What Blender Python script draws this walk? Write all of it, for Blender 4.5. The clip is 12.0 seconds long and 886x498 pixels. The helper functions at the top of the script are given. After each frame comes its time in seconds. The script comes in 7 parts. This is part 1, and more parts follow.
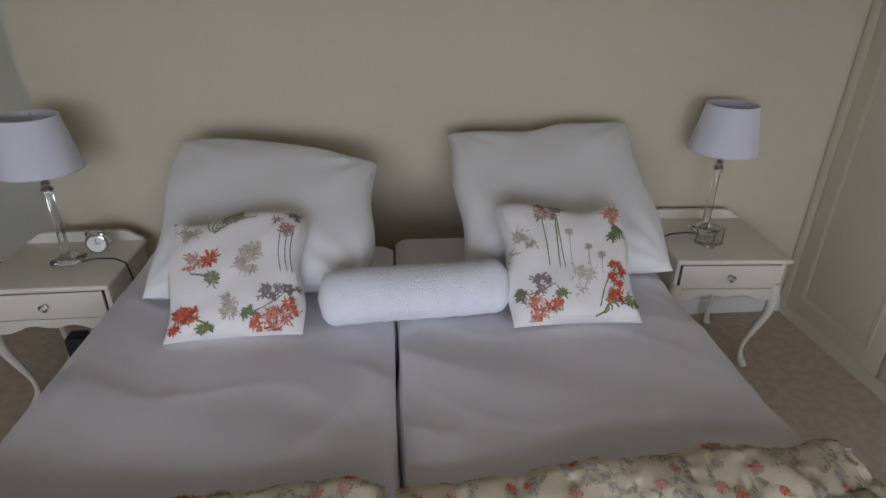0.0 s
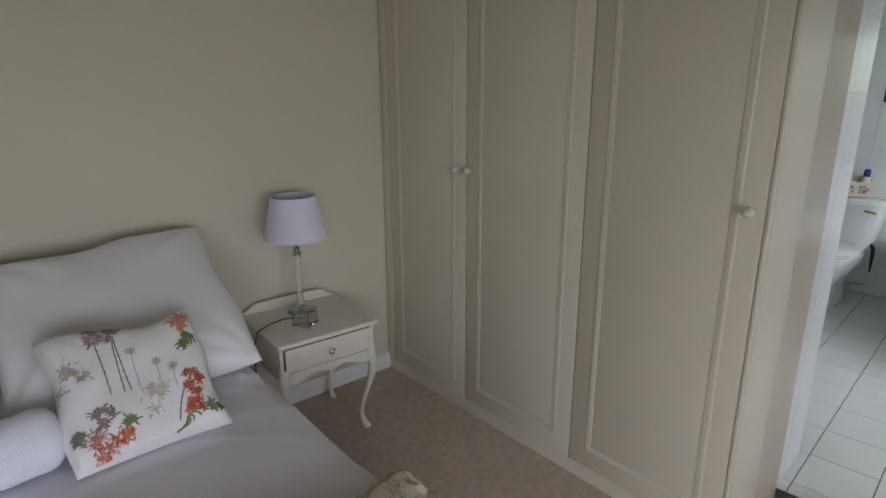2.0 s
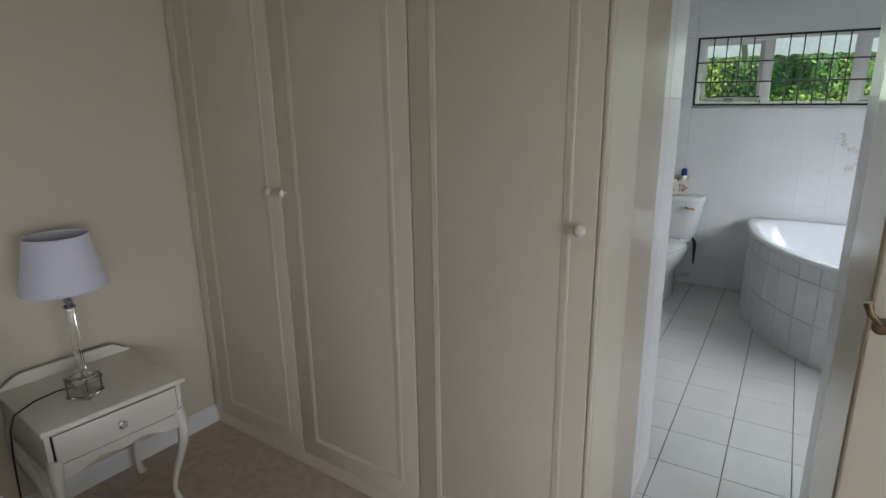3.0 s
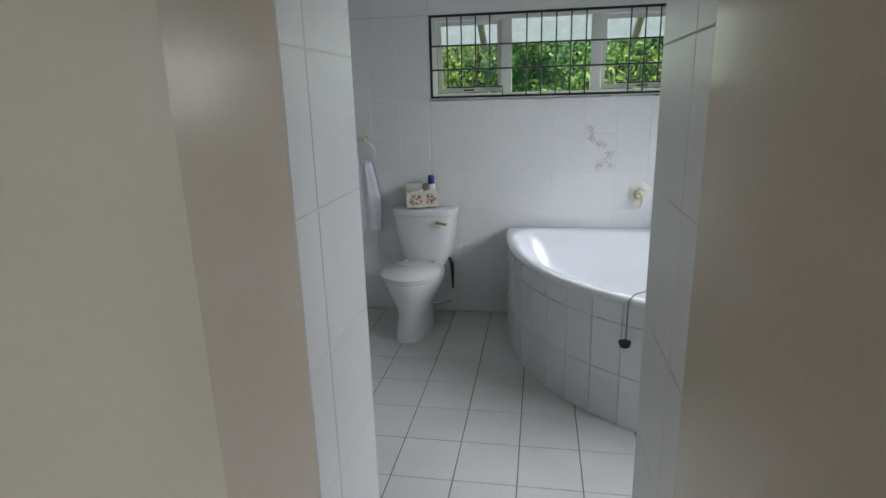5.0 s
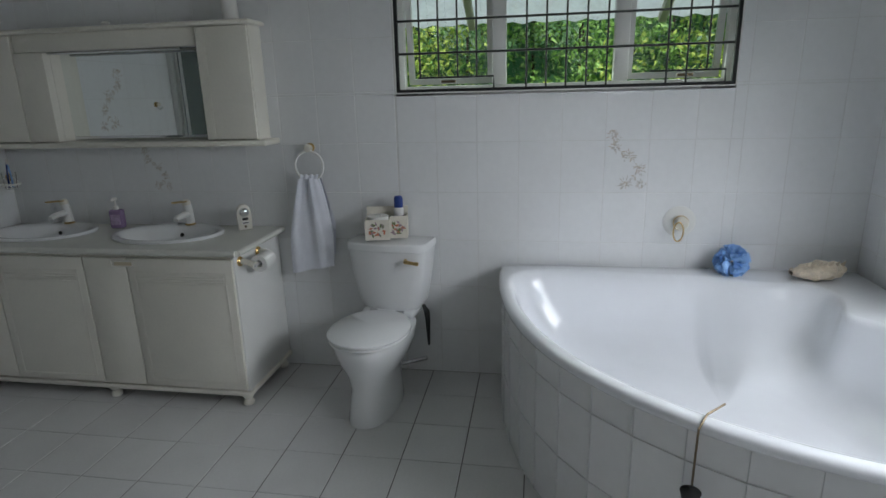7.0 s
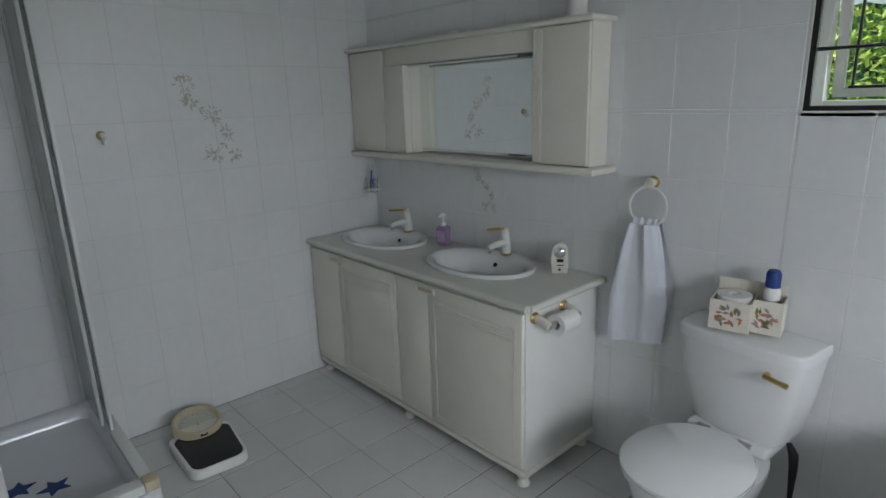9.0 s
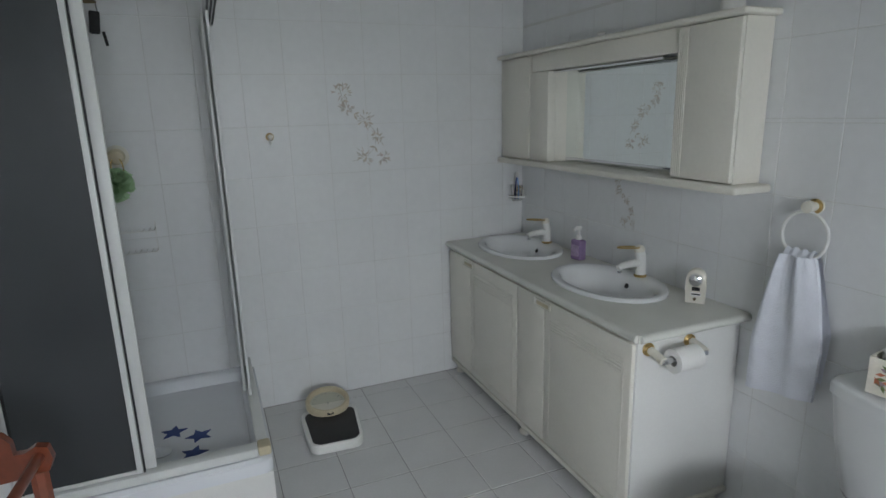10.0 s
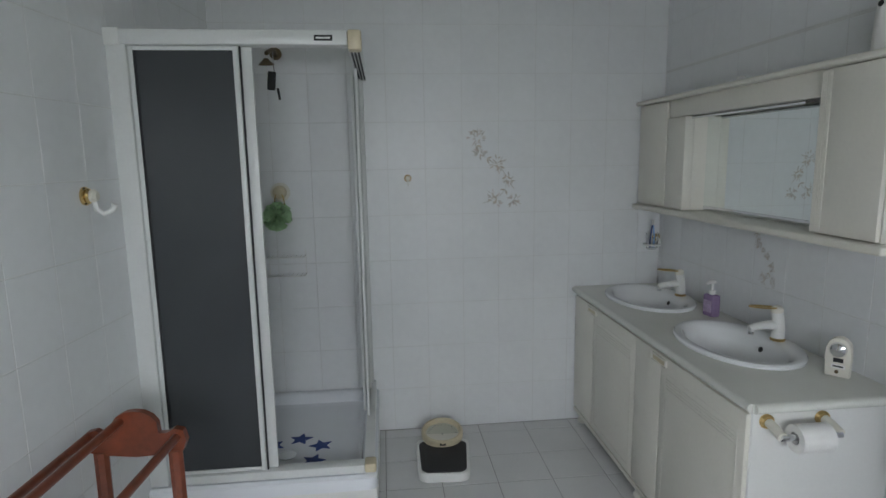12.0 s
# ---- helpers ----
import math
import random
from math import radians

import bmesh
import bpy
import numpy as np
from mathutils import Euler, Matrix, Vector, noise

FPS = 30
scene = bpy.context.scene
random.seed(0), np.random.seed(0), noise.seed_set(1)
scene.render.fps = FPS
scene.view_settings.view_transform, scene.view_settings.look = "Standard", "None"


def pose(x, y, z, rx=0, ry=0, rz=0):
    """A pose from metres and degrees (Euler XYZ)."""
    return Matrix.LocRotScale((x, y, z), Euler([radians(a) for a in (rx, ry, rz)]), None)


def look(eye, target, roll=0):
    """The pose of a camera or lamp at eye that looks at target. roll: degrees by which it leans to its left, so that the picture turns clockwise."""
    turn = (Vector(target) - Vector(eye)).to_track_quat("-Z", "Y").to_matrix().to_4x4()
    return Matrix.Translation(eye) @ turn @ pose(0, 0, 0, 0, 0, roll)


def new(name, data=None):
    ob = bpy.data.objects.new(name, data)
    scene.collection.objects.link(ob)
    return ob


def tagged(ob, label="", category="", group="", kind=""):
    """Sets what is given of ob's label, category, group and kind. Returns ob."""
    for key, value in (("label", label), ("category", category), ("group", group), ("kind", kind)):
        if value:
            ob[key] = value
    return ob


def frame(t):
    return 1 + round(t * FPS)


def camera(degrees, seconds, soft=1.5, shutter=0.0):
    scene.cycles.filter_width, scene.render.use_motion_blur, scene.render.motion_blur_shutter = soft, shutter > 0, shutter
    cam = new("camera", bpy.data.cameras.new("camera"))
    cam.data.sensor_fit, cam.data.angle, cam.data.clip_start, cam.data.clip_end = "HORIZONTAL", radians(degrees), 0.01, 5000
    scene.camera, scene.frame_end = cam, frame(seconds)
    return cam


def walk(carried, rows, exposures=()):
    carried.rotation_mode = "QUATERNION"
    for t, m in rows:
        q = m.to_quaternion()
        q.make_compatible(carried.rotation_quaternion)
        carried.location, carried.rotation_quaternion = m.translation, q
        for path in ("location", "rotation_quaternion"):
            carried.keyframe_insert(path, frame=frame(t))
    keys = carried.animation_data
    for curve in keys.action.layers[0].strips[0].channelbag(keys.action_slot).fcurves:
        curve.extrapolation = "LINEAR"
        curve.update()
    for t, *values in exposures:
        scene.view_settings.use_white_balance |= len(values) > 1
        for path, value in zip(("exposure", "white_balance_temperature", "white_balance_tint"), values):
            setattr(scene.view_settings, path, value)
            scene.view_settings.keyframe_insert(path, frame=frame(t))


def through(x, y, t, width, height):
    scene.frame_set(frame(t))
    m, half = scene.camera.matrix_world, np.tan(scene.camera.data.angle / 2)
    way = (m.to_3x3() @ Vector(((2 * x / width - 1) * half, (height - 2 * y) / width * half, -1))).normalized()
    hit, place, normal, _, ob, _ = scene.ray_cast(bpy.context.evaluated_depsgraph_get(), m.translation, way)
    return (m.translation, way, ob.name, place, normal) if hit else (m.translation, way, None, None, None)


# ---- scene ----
cam = camera(75.72, 12.0)
# seconds, x, y, z, yaw, pitch, roll
PATH = [
    (0.0, 0.010, -0.404, 1.579, -8.88, -25.98, -0.77),
    (0.5, 0.015, -0.451, 1.586, -18.43, -22.28, -0.79),
    (1.0, 0.083, -0.501, 1.586, -27.94, -19.49, -0.48),
    (1.5, 0.162, -0.522, 1.568, -36.68, -17.52, -0.10),
    (2.0, 0.259, -0.549, 1.566, -44.54, -15.64, 0.24),
    (2.5, 0.387, -0.529, 1.562, -50.89, -14.81, 0.57),
    (3.0, 0.596, -0.473, 1.570, -58.64, -15.09, 0.76),
    (3.5, 0.904, -0.464, 1.538, -65.49, -15.18, 1.12),
    (3.7, 1.043, -0.473, 1.545, -67.42, -15.27, 1.19),
    (5.3, 1.994, -0.446, 1.466, -82.20, -15.02, 1.23),
    (5.5, 2.106, -0.460, 1.469, -82.79, -15.16, 0.98),
    (6.0, 2.375, -0.461, 1.448, -83.66, -15.31, 1.00),
    (6.5, 2.615, -0.434, 1.457, -84.06, -15.30, 1.17),
    (6.7, 2.698, -0.418, 1.461, -83.63, -15.36, 1.23),
    (8.3, 3.375, -0.379, 1.524, -55.67, -15.20, 2.29),
    (8.5, 3.437, -0.362, 1.539, -52.22, -15.17, 2.13),
    (9.0, 3.598, -0.320, 1.531, -42.24, -14.72, 1.74),
    (9.5, 3.766, -0.348, 1.530, -31.36, -14.24, 1.45),
    (10.0, 3.876, -0.440, 1.520, -22.58, -13.49, 1.49),
    (10.5, 3.951, -0.520, 1.534, -15.09, -12.43, 1.25),
    (11.0, 4.012, -0.538, 1.537, -10.21, -11.04, 1.00),
    (11.5, 4.043, -0.558, 1.533, -7.28, -9.57, 0.90),
    (12.0, 4.050, -0.558, 1.528, -5.98, -9.06, 0.91),
]
walk(cam, [(t, pose(x, y, z, 90 + pitch, roll, yaw)) for t, x, y, z, yaw, pitch, roll in PATH],
     exposures=[(0.0, 0.80), (2.0, 0.68), (3.5, 0.58), (5.5, 0.42), (6.7, 0.26), (8.5, 0.46), (10.0, 0.84), (12.0, 0.86)])

# ---- world and light ----
world = bpy.data.worlds.new("sky")
scene.world = world
world.use_nodes = True
wn = world.node_tree
sky = wn.nodes.new("ShaderNodeTexSky")
sky.sky_type, sky.sun_disc = "NISHITA", False
sky.sun_elevation, sky.sun_rotation = radians(66), radians(291)
wn.nodes["Background"].inputs["Strength"].default_value = 0.12
wn.links.new(sky.outputs[0], wn.nodes["Background"].inputs["Color"])


def lamp(name, kind, power, m, colour, size=0.1, size_y=0.1):
    d = bpy.data.lights.new(name, kind)
    d.energy, d.color = power, colour
    if kind == "AREA":
        d.shape, d.size, d.size_y = "RECTANGLE", size, size_y
    ob = new(name, d)
    ob.matrix_world = m
    return ob


sun = lamp("sun", "SUN", 5.0, look((0, 0, 10), (4.2, -1.6, 0)), (1.0, 0.95, 0.86))
sun.data.angle = radians(0.5)
# the sky's light in the three window openings
lamp("east_window_light", "AREA", 2.2, look((5.66, -0.5, 1.72), (4.6, -0.5, 1.5)), (0.84, 1.0, 0.88), 1.45, 0.45)
south = lamp("south_window_light", "AREA", 11.6, look((4.14, -1.96, 1.56), (4.25, 0.40, -0.40)), (0.91, 0.95, 1.0), 1.30, 0.50)
south.data.spread = radians(132)
bedroom = lamp("bedroom_window_light", "AREA", 36.5, look((-0.45, -2.75, 1.30), (0.10, 0.2, -1.5)), (0.85, 0.88, 1.0), 3.2, 1.4)
bedroom.data.spread = radians(135)


# ---- materials ----
def material(name, colour, rough=0.5, metal=0.0, vary=0.08, scale=6.0, fine=60.0, bump=0.05, spec=0.5, sheen=0.0, coat=0.0, piece=0.0):
    """Two-scale mottled paint: broad stains, fine grain and a fine relief; piece: how much each piece differs."""
    m = bpy.data.materials.new(name)
    m.use_nodes = True
    t = m.node_tree
    b = t.nodes["Principled BSDF"]
    co = t.nodes.new("ShaderNodeTexCoord")
    broad = t.nodes.new("ShaderNodeTexNoise")
    broad.inputs["Scale"].default_value, broad.inputs["Detail"].default_value = scale, 4
    grain = t.nodes.new("ShaderNodeTexNoise")
    grain.inputs["Scale"].default_value, grain.inputs["Detail"].default_value = fine, 3
    geo = t.nodes.new("ShaderNodeNewGeometry")
    t.links.new(geo.outputs["Position"], broad.inputs["Vector"])
    t.links.new(geo.outputs["Position"], grain.inputs["Vector"])
    add = t.nodes.new("ShaderNodeMath")
    add.operation = "MULTIPLY_ADD"
    add.inputs[1].default_value = 0.6
    t.links.new(broad.outputs["Fac"], add.inputs[0])
    half = t.nodes.new("ShaderNodeMath")
    half.operation = "MULTIPLY"
    half.inputs[1].default_value = 0.4
    t.links.new(grain.outputs["Fac"], half.inputs[0])
    t.links.new(half.outputs[0], add.inputs[2])
    last = add.outputs[0]
    if piece:
        info = t.nodes.new("ShaderNodeObjectInfo")
        pm = t.nodes.new("ShaderNodeMath")
        pm.operation = "MULTIPLY_ADD"
        pm.inputs[1].default_value = piece
        t.links.new(info.outputs["Random"], pm.inputs[0])
        t.links.new(last, pm.inputs[2])
        last = pm.outputs[0]
    ramp = t.nodes.new("ShaderNodeMapRange")
    ramp.inputs["From Min"].default_value, ramp.inputs["From Max"].default_value = 0.3, 0.7
    ramp.inputs["To Min"].default_value, ramp.inputs["To Max"].default_value = 1 - vary, 1 + vary * 0.5
    t.links.new(last, ramp.inputs["Value"])
    mix = t.nodes.new("ShaderNodeVectorMath")
    mix.operation = "SCALE"
    mix.inputs[0].default_value = colour
    t.links.new(ramp.outputs[0], mix.inputs["Scale"])
    t.links.new(mix.outputs[0], b.inputs["Base Color"])
    b.inputs["Roughness"].default_value, b.inputs["Metallic"].default_value = rough, metal
    b.inputs["Specular IOR Level"].default_value = spec
    b.inputs["Sheen Weight"].default_value = sheen
    b.inputs["Coat Weight"].default_value = coat
    if bump:
        bn = t.nodes.new("ShaderNodeBump")
        bn.inputs["Strength"].default_value, bn.inputs["Distance"].default_value = bump, 0.01
        t.links.new(grain.outputs["Fac"], bn.inputs["Height"])
        t.links.new(bn.outputs[0], b.inputs["Normal"])
    return m


def glass_material(name, colour=(1, 1, 1), rough=0.0, ior=1.45):
    m = bpy.data.materials.new(name)
    m.use_nodes = True
    b = m.node_tree.nodes["Principled BSDF"]
    b.inputs["Base Color"].default_value = (*colour, 1)
    b.inputs["Transmission Weight"].default_value, b.inputs["Roughness"].default_value, b.inputs["IOR"].default_value = 1.0, rough, ior
    return m


CREAM_WALL = material("cream_wall_paint", (0.63, 0.58, 0.465), 0.85, vary=0.05, scale=1.5, fine=140, bump=0.10)
GREY_WALL = material("pale_green_grey_paint", (0.58, 0.58, 0.50), 0.85, vary=0.05, scale=1.5, fine=140, bump=0.1)
CEILING_PAINT = material("off_white_ceiling_paint", (0.60, 0.59, 0.56), 0.9, vary=0.04, scale=2, fine=120, bump=0.08)
CREAM_WOOD = material("cream_satin_lacquer", (0.70, 0.655, 0.535), 0.38, vary=0.05, scale=2.5, fine=80, bump=0.02)
IVORY_PAINT = material("ivory_furniture_paint", (0.76, 0.73, 0.65), 0.36, vary=0.06, scale=5, fine=70, bump=0.02)
WHITE_PAINT = material("white_gloss_paint", (0.80, 0.80, 0.78), 0.3, vary=0.04, scale=5, fine=90, bump=0.02)
CARPET = material("beige_carpet_pile", (0.72, 0.59, 0.475), 0.95, vary=0.26, scale=26, fine=420, bump=0.9, spec=0.1, sheen=0.2)
SHEET = material("white_cotton_sheet", (0.77, 0.75, 0.80), 0.9, vary=0.05, scale=3, fine=350, bump=0.10, spec=0.2, sheen=0.2)
PILLOW_CLOTH = material("white_pillow_cotton", (0.81, 0.81, 0.83), 0.9, vary=0.05, scale=4, fine=350, bump=0.1, spec=0.2, sheen=0.2)
TOWELLING = material("white_terry_towelling", (0.83, 0.85, 0.93), 0.95, vary=0.08, scale=14, fine=260, bump=0.4, spec=0.1, sheen=0.3)
LINEN = material("ivory_linen_print_cloth", (0.84, 0.82, 0.82), 0.9, vary=0.06, scale=6, fine=330, bump=0.15, spec=0.2)
TILE_WALL = material("white_glazed_wall_tile", (0.78, 0.79, 0.80), 0.36, vary=0.05, scale=2.5, fine=30, bump=0.012, piece=0.10)
TILE_FLOOR = material("pale_grey_glazed_floor_tile", (0.66, 0.66, 0.66), 0.26, vary=0.08, scale=4, fine=90, bump=0.03, piece=0.16)
GROUT = material("pale_grout", (0.73, 0.73, 0.72), 0.9, vary=0.12, scale=5, fine=150, bump=0.2)
FLOOR_GROUT = material("dark_floor_grout", (0.16, 0.155, 0.15), 0.9, vary=0.35, scale=4, fine=150, bump=0.2)
CERAMIC = material("white_vitreous_china", (0.82, 0.83, 0.84), 0.08, vary=0.02, scale=3, fine=20, bump=0.0, coat=0.4)
ACRYLIC = material("white_bath_acrylic", (0.84, 0.86, 0.90), 0.10, vary=0.02, scale=3, fine=20, bump=0.0, coat=0.3)
LAMINATE = material("cream_speckled_laminate", (0.75, 0.75, 0.70), 0.25, vary=0.08, scale=5, fine=260, bump=0.01)
ALUMINIUM = material("white_powder_coated_aluminium", (0.74, 0.75, 0.74), 0.35, vary=0.05, scale=6, fine=90, bump=0.01)
BLACK_STEEL = material("black_painted_steel", (0.012, 0.013, 0.014), 0.45, vary=0.3, scale=20, fine=150, bump=0.05)
BLACK_PLASTIC = material("black_rubber", (0.02, 0.02, 0.022), 0.6, vary=0.3, scale=20, fine=200, bump=0.1)
BRASS = material("polished_brass", (0.72, 0.52, 0.24), 0.22, 1.0, vary=0.1, scale=20, fine=120, bump=0.01)
BRONZE = material("aged_brass", (0.20, 0.155, 0.10), 0.4, 1.0, vary=0.3, scale=30, fine=200, bump=0.05)
CHROME = material("chrome", (0.75, 0.76, 0.78), 0.1, 1.0, vary=0.03, scale=20, fine=90, bump=0.0)
CHERRY = material("red_brown_varnished_wood", (0.20, 0.044, 0.016), 0.3, vary=0.4, scale=9, fine=45, bump=0.03, coat=0.3)
BLUE_PLASTIC = material("blue_rubber", (0.016, 0.05, 0.24), 0.5, vary=0.2, scale=20, fine=150, bump=0.05)
BLUE_NET = material("light_blue_nylon_net", (0.34, 0.58, 0.95), 0.7, vary=0.2, scale=30, fine=200, bump=0.1)
GREEN_NET = material("light_green_nylon_net", (0.42, 0.62, 0.36), 0.7, vary=0.2, scale=30, fine=200, bump=0.1)
SHELL_MAT = material("pale_sea_shell", (0.70, 0.60, 0.47), 0.35, vary=0.35, scale=25, fine=160, bump=0.25)
SOIL = material("potting_soil", (0.05, 0.035, 0.025), 0.95, vary=0.4, scale=40, fine=200, bump=0.8)
LEAF_DARK = material("dark_succulent_leaf", (0.06, 0.13, 0.05), 0.4, vary=0.4, scale=30, fine=120, bump=0.1)
JAMB_PAINT = material("beige_gloss_door_lining", (0.66, 0.59, 0.485), 0.18, vary=0.06, scale=3, fine=80, bump=0.01, spec=0.24)
VANITY_PAINT = material("off_white_vanity_lacquer", (0.80, 0.775, 0.70), 0.34, vary=0.05, scale=5, fine=70, bump=0.02)
STAIN = material("tan_limescale", (0.62, 0.54, 0.38), 0.4, vary=0.15, scale=12, fine=80, bump=0.02)
TARNISH = material("parquet_wood", (0.30, 0.17, 0.07), 0.35, vary=0.3, scale=10, fine=60, bump=0.03)
PAPER = material("white_tissue_paper", (0.84, 0.83, 0.81), 0.95, vary=0.05, scale=20, fine=300, bump=0.2)


def leafy(name, colour, through):
    """A leaf or thin sheet that lets part of the light through."""
    m = material(name, colour, 0.5, vary=0.45, scale=7, fine=40, bump=0.0, spec=0.3)
    t = m.node_tree
    tr = t.nodes.new("ShaderNodeBsdfTranslucent")
    tr.inputs["Color"].default_value = (*[min(1, c * 1.25) for c in colour], 1)
    mx = t.nodes.new("ShaderNodeMixShader")
    mx.inputs[0].default_value = through
    t.links.new(t.nodes["Principled BSDF"].outputs[0], mx.inputs[1])
    t.links.new(tr.outputs[0], mx.inputs[2])
    t.links.new(mx.outputs[0], t.nodes["Material Output"].inputs["Surface"])
    return m


GLASS = glass_material("clear_glass")
CRYSTAL = glass_material("cut_crystal", (0.97, 0.98, 0.98), 0.02, 1.5)
TINTED = glass_material("grey_tinted_shower_glass", (0.52, 0.57, 0.55), 0.06)
SMOKED = material("grey_obscured_acrylic_sheet", (0.055, 0.060, 0.066), 0.25, vary=0.06, scale=5, fine=300, bump=0.06)
MIRROR = material("silvered_mirror", (0.86, 0.90, 0.89), 0.01, 1.0, vary=0.0, bump=0.0)
PRINT = {n: material(n + "_print", c, 0.8, vary=0.25, scale=40, fine=200, bump=0.0, spec=0.1) for n, c in {
    "scarlet": (0.48, 0.085, 0.05), "coral": (0.60, 0.22, 0.14), "rose": (0.62, 0.36, 0.31), "leaf_green": (0.19, 0.24, 0.11),
    "stem_grey": (0.24, 0.23, 0.22), "sage": (0.36, 0.36, 0.22), "faded_taupe": (0.58, 0.555, 0.52), "dusty_rose": (0.63, 0.54, 0.51), "taupe": (0.44, 0.39, 0.33), "pale_sand": (0.60, 0.54, 0.47), "mauve": (0.38, 0.28, 0.32)}.items()}


# ---- mesh helpers ----
def mesh_of(bm, name, smooth=40):
    me = bpy.data.meshes.new(name)
    bm.normal_update()
    bm.to_mesh(me)
    bm.free()
    if smooth:
        # broad flat faces stay flat beside their rounded edges
        me.polygons.foreach_set("use_smooth", [p.area < 0.02 for p in me.polygons])
        me.set_sharp_from_angle(angle=radians(smooth))
    return me


def part(name, bm, mat, parent=None, label="", smooth=40):
    """One mesh object from a bmesh, under a thing or part (or at top level)."""
    me = mesh_of(bm, name, smooth)
    me.materials.append(mat)
    ob = new(name, me)
    if parent:
        ob.parent = parent
    if label:
        tagged(ob, label)
    return ob


def thing(name, label, category, at=(0, 0, 0), turn=0, group="", kind=""):
    ob = new(name)
    ob.empty_display_size = 0.05
    ob.matrix_basis = pose(*at, 0, 0, turn)
    return tagged(ob, label, category, group, kind)


def solid(name, bm, mat, label, category, kind="", group="", at=None, smooth=40):
    ob = part(name, bm, mat, None, "", smooth)
    if at is not None:
        ob.matrix_basis = at
    return tagged(ob, label, category, group, kind)


def box(x0, y0, z0, x1, y1, z1, bevel=0.0, seg=2, bm=None):
    own = bm is None
    bm = bm or bmesh.new()
    r = bmesh.ops.create_cube(bm, size=1.0)
    bmesh.ops.transform(bm, matrix=Matrix.LocRotScale(((x0 + x1) / 2, (y0 + y1) / 2, (z0 + z1) / 2), None, (abs(x1 - x0), abs(y1 - y0), abs(z1 - z0))), verts=r["verts"])
    if bevel:
        edges = {e for v in r["verts"] for e in v.link_edges}
        bmesh.ops.bevel(bm, geom=list(edges), offset=bevel, segments=seg, affect="EDGES", profile=0.5)
    return bm


def lathe(profile, seg=24, bm=None, m=None):
    """A turned solid from (radius, height) pairs, about z."""
    bm = bm or bmesh.new()
    rings = []
    for r, z in profile:
        if r < 1e-5:
            rings.append([bm.verts.new((0, 0, z))])
        else:
            rings.append([bm.verts.new((r * math.cos(2 * math.pi * i / seg), r * math.sin(2 * math.pi * i / seg), z)) for i in range(seg)])
    for a, b in zip(rings, rings[1:]):
        for i in range(seg):
            j = (i + 1) % seg
            q = [a[i % len(a)], a[j % len(a)], b[j % len(b)], b[i % len(b)]]
            q = list(dict.fromkeys(q))
            if len(q) > 2:
                bm.faces.new(q)
    for ring, flip in ((rings[0], True), (rings[-1], False)):
        if len(ring) > 2:
            bm.faces.new(ring[::-1] if flip else ring)
    if m is not None:
        bmesh.ops.transform(bm, matrix=m, verts=[v for ring in rings for v in ring])
    return bm


def tube(points, radius, seg=10, bm=None, closed=False):
    """A round bar along points; radius may be one number or one a point."""
    bm = bm or bmesh.new()
    pts = [Vector(p) for p in points]
    n = len(pts)
    rad = radius if isinstance(radius, (list, tuple)) else [radius] * n
    rings = []
    side = None
    for i, p in enumerate(pts):
        a = pts[i - 1] if (i or closed) else pts[i]
        b = pts[(i + 1) % n] if (i < n - 1 or closed) else pts[i]
        d = (b - a).normalized()
        if side is None:
            side = d.orthogonal().normalized()
        side = (side - d * side.dot(d)).normalized()
        up = d.cross(side)
        rings.append([bm.verts.new(p + (side * math.cos(2 * math.pi * k / seg) + up * math.sin(2 * math.pi * k / seg)) * rad[i]) for k in range(seg)])
    for i in range(n if closed else n - 1):
        a, b = rings[i], rings[(i + 1) % n]
        for k in range(seg):
            j = (k + 1) % seg
            bm.faces.new((a[k], a[j], b[j], b[k]))
    if not closed:
        bm.faces.new(rings[0][::-1])
        bm.faces.new(rings[-1])
    return bm


def prism(outline, z0, z1, bevel=0.0, bm=None, seg=2):
    """An upright solid over an outline of (x, y), counter-clockwise."""
    bm = bm or bmesh.new()
    lo = [bm.verts.new((x, y, z0)) for x, y in outline]
    hi = [bm.verts.new((x, y, z1)) for x, y in outline]
    n = len(outline)
    bm.faces.new(lo[::-1])
    top = bm.faces.new(hi)
    for i in range(n):
        bm.faces.new((lo[i], lo[(i + 1) % n], hi[(i + 1) % n], hi[i]))
    if bevel:
        bmesh.ops.bevel(bm, geom=list(top.edges), offset=bevel, segments=seg, affect="EDGES", profile=0.5)
    return bm


def grid_surface(nu, nv, f, bm=None, close_u=False):
    bm = bm or bmesh.new()
    vs = [[bm.verts.new(f(i / (nu if close_u else nu - 1), j / (nv - 1))) for j in range(nv)] for i in range(nu)]
    for i in range(nu if close_u else nu - 1):
        for j in range(nv - 1):
            a = (i + 1) % nu
            bm.faces.new((vs[i][j], vs[a][j], vs[a][j + 1], vs[i][j + 1]))
    return bm


def moved(bm, m):
    bmesh.ops.transform(bm, matrix=m, verts=bm.verts)
    return bm


# ---- the plan ----
EAST, NORTH, SOUTH = 5.60, 2.51, -1.87          # bathroom wall faces
CEIL = 2.66
FLOOR = -0.045                                  # the bedroom carpet lies a little lower
WARD = 2.213                                    # wardrobe front
REVEAL_L, REVEAL_R = -0.09, -0.655              # the passage between the rooms
PASS_END = 2.925
WIN = (-1.265, 0.27, 1.46, 1.975)               # east window: y, y, z, z
SWIN = (3.44, 4.86, 0.98, 2.05)                 # south window: x, x, z, z
SHOWER = (3.115, 3.965, 1.617)                  # x, x, front y


def west_x(y):
    """The bathroom's west wall is a little out of square."""
    return PASS_END + (y - REVEAL_L) * 0.108


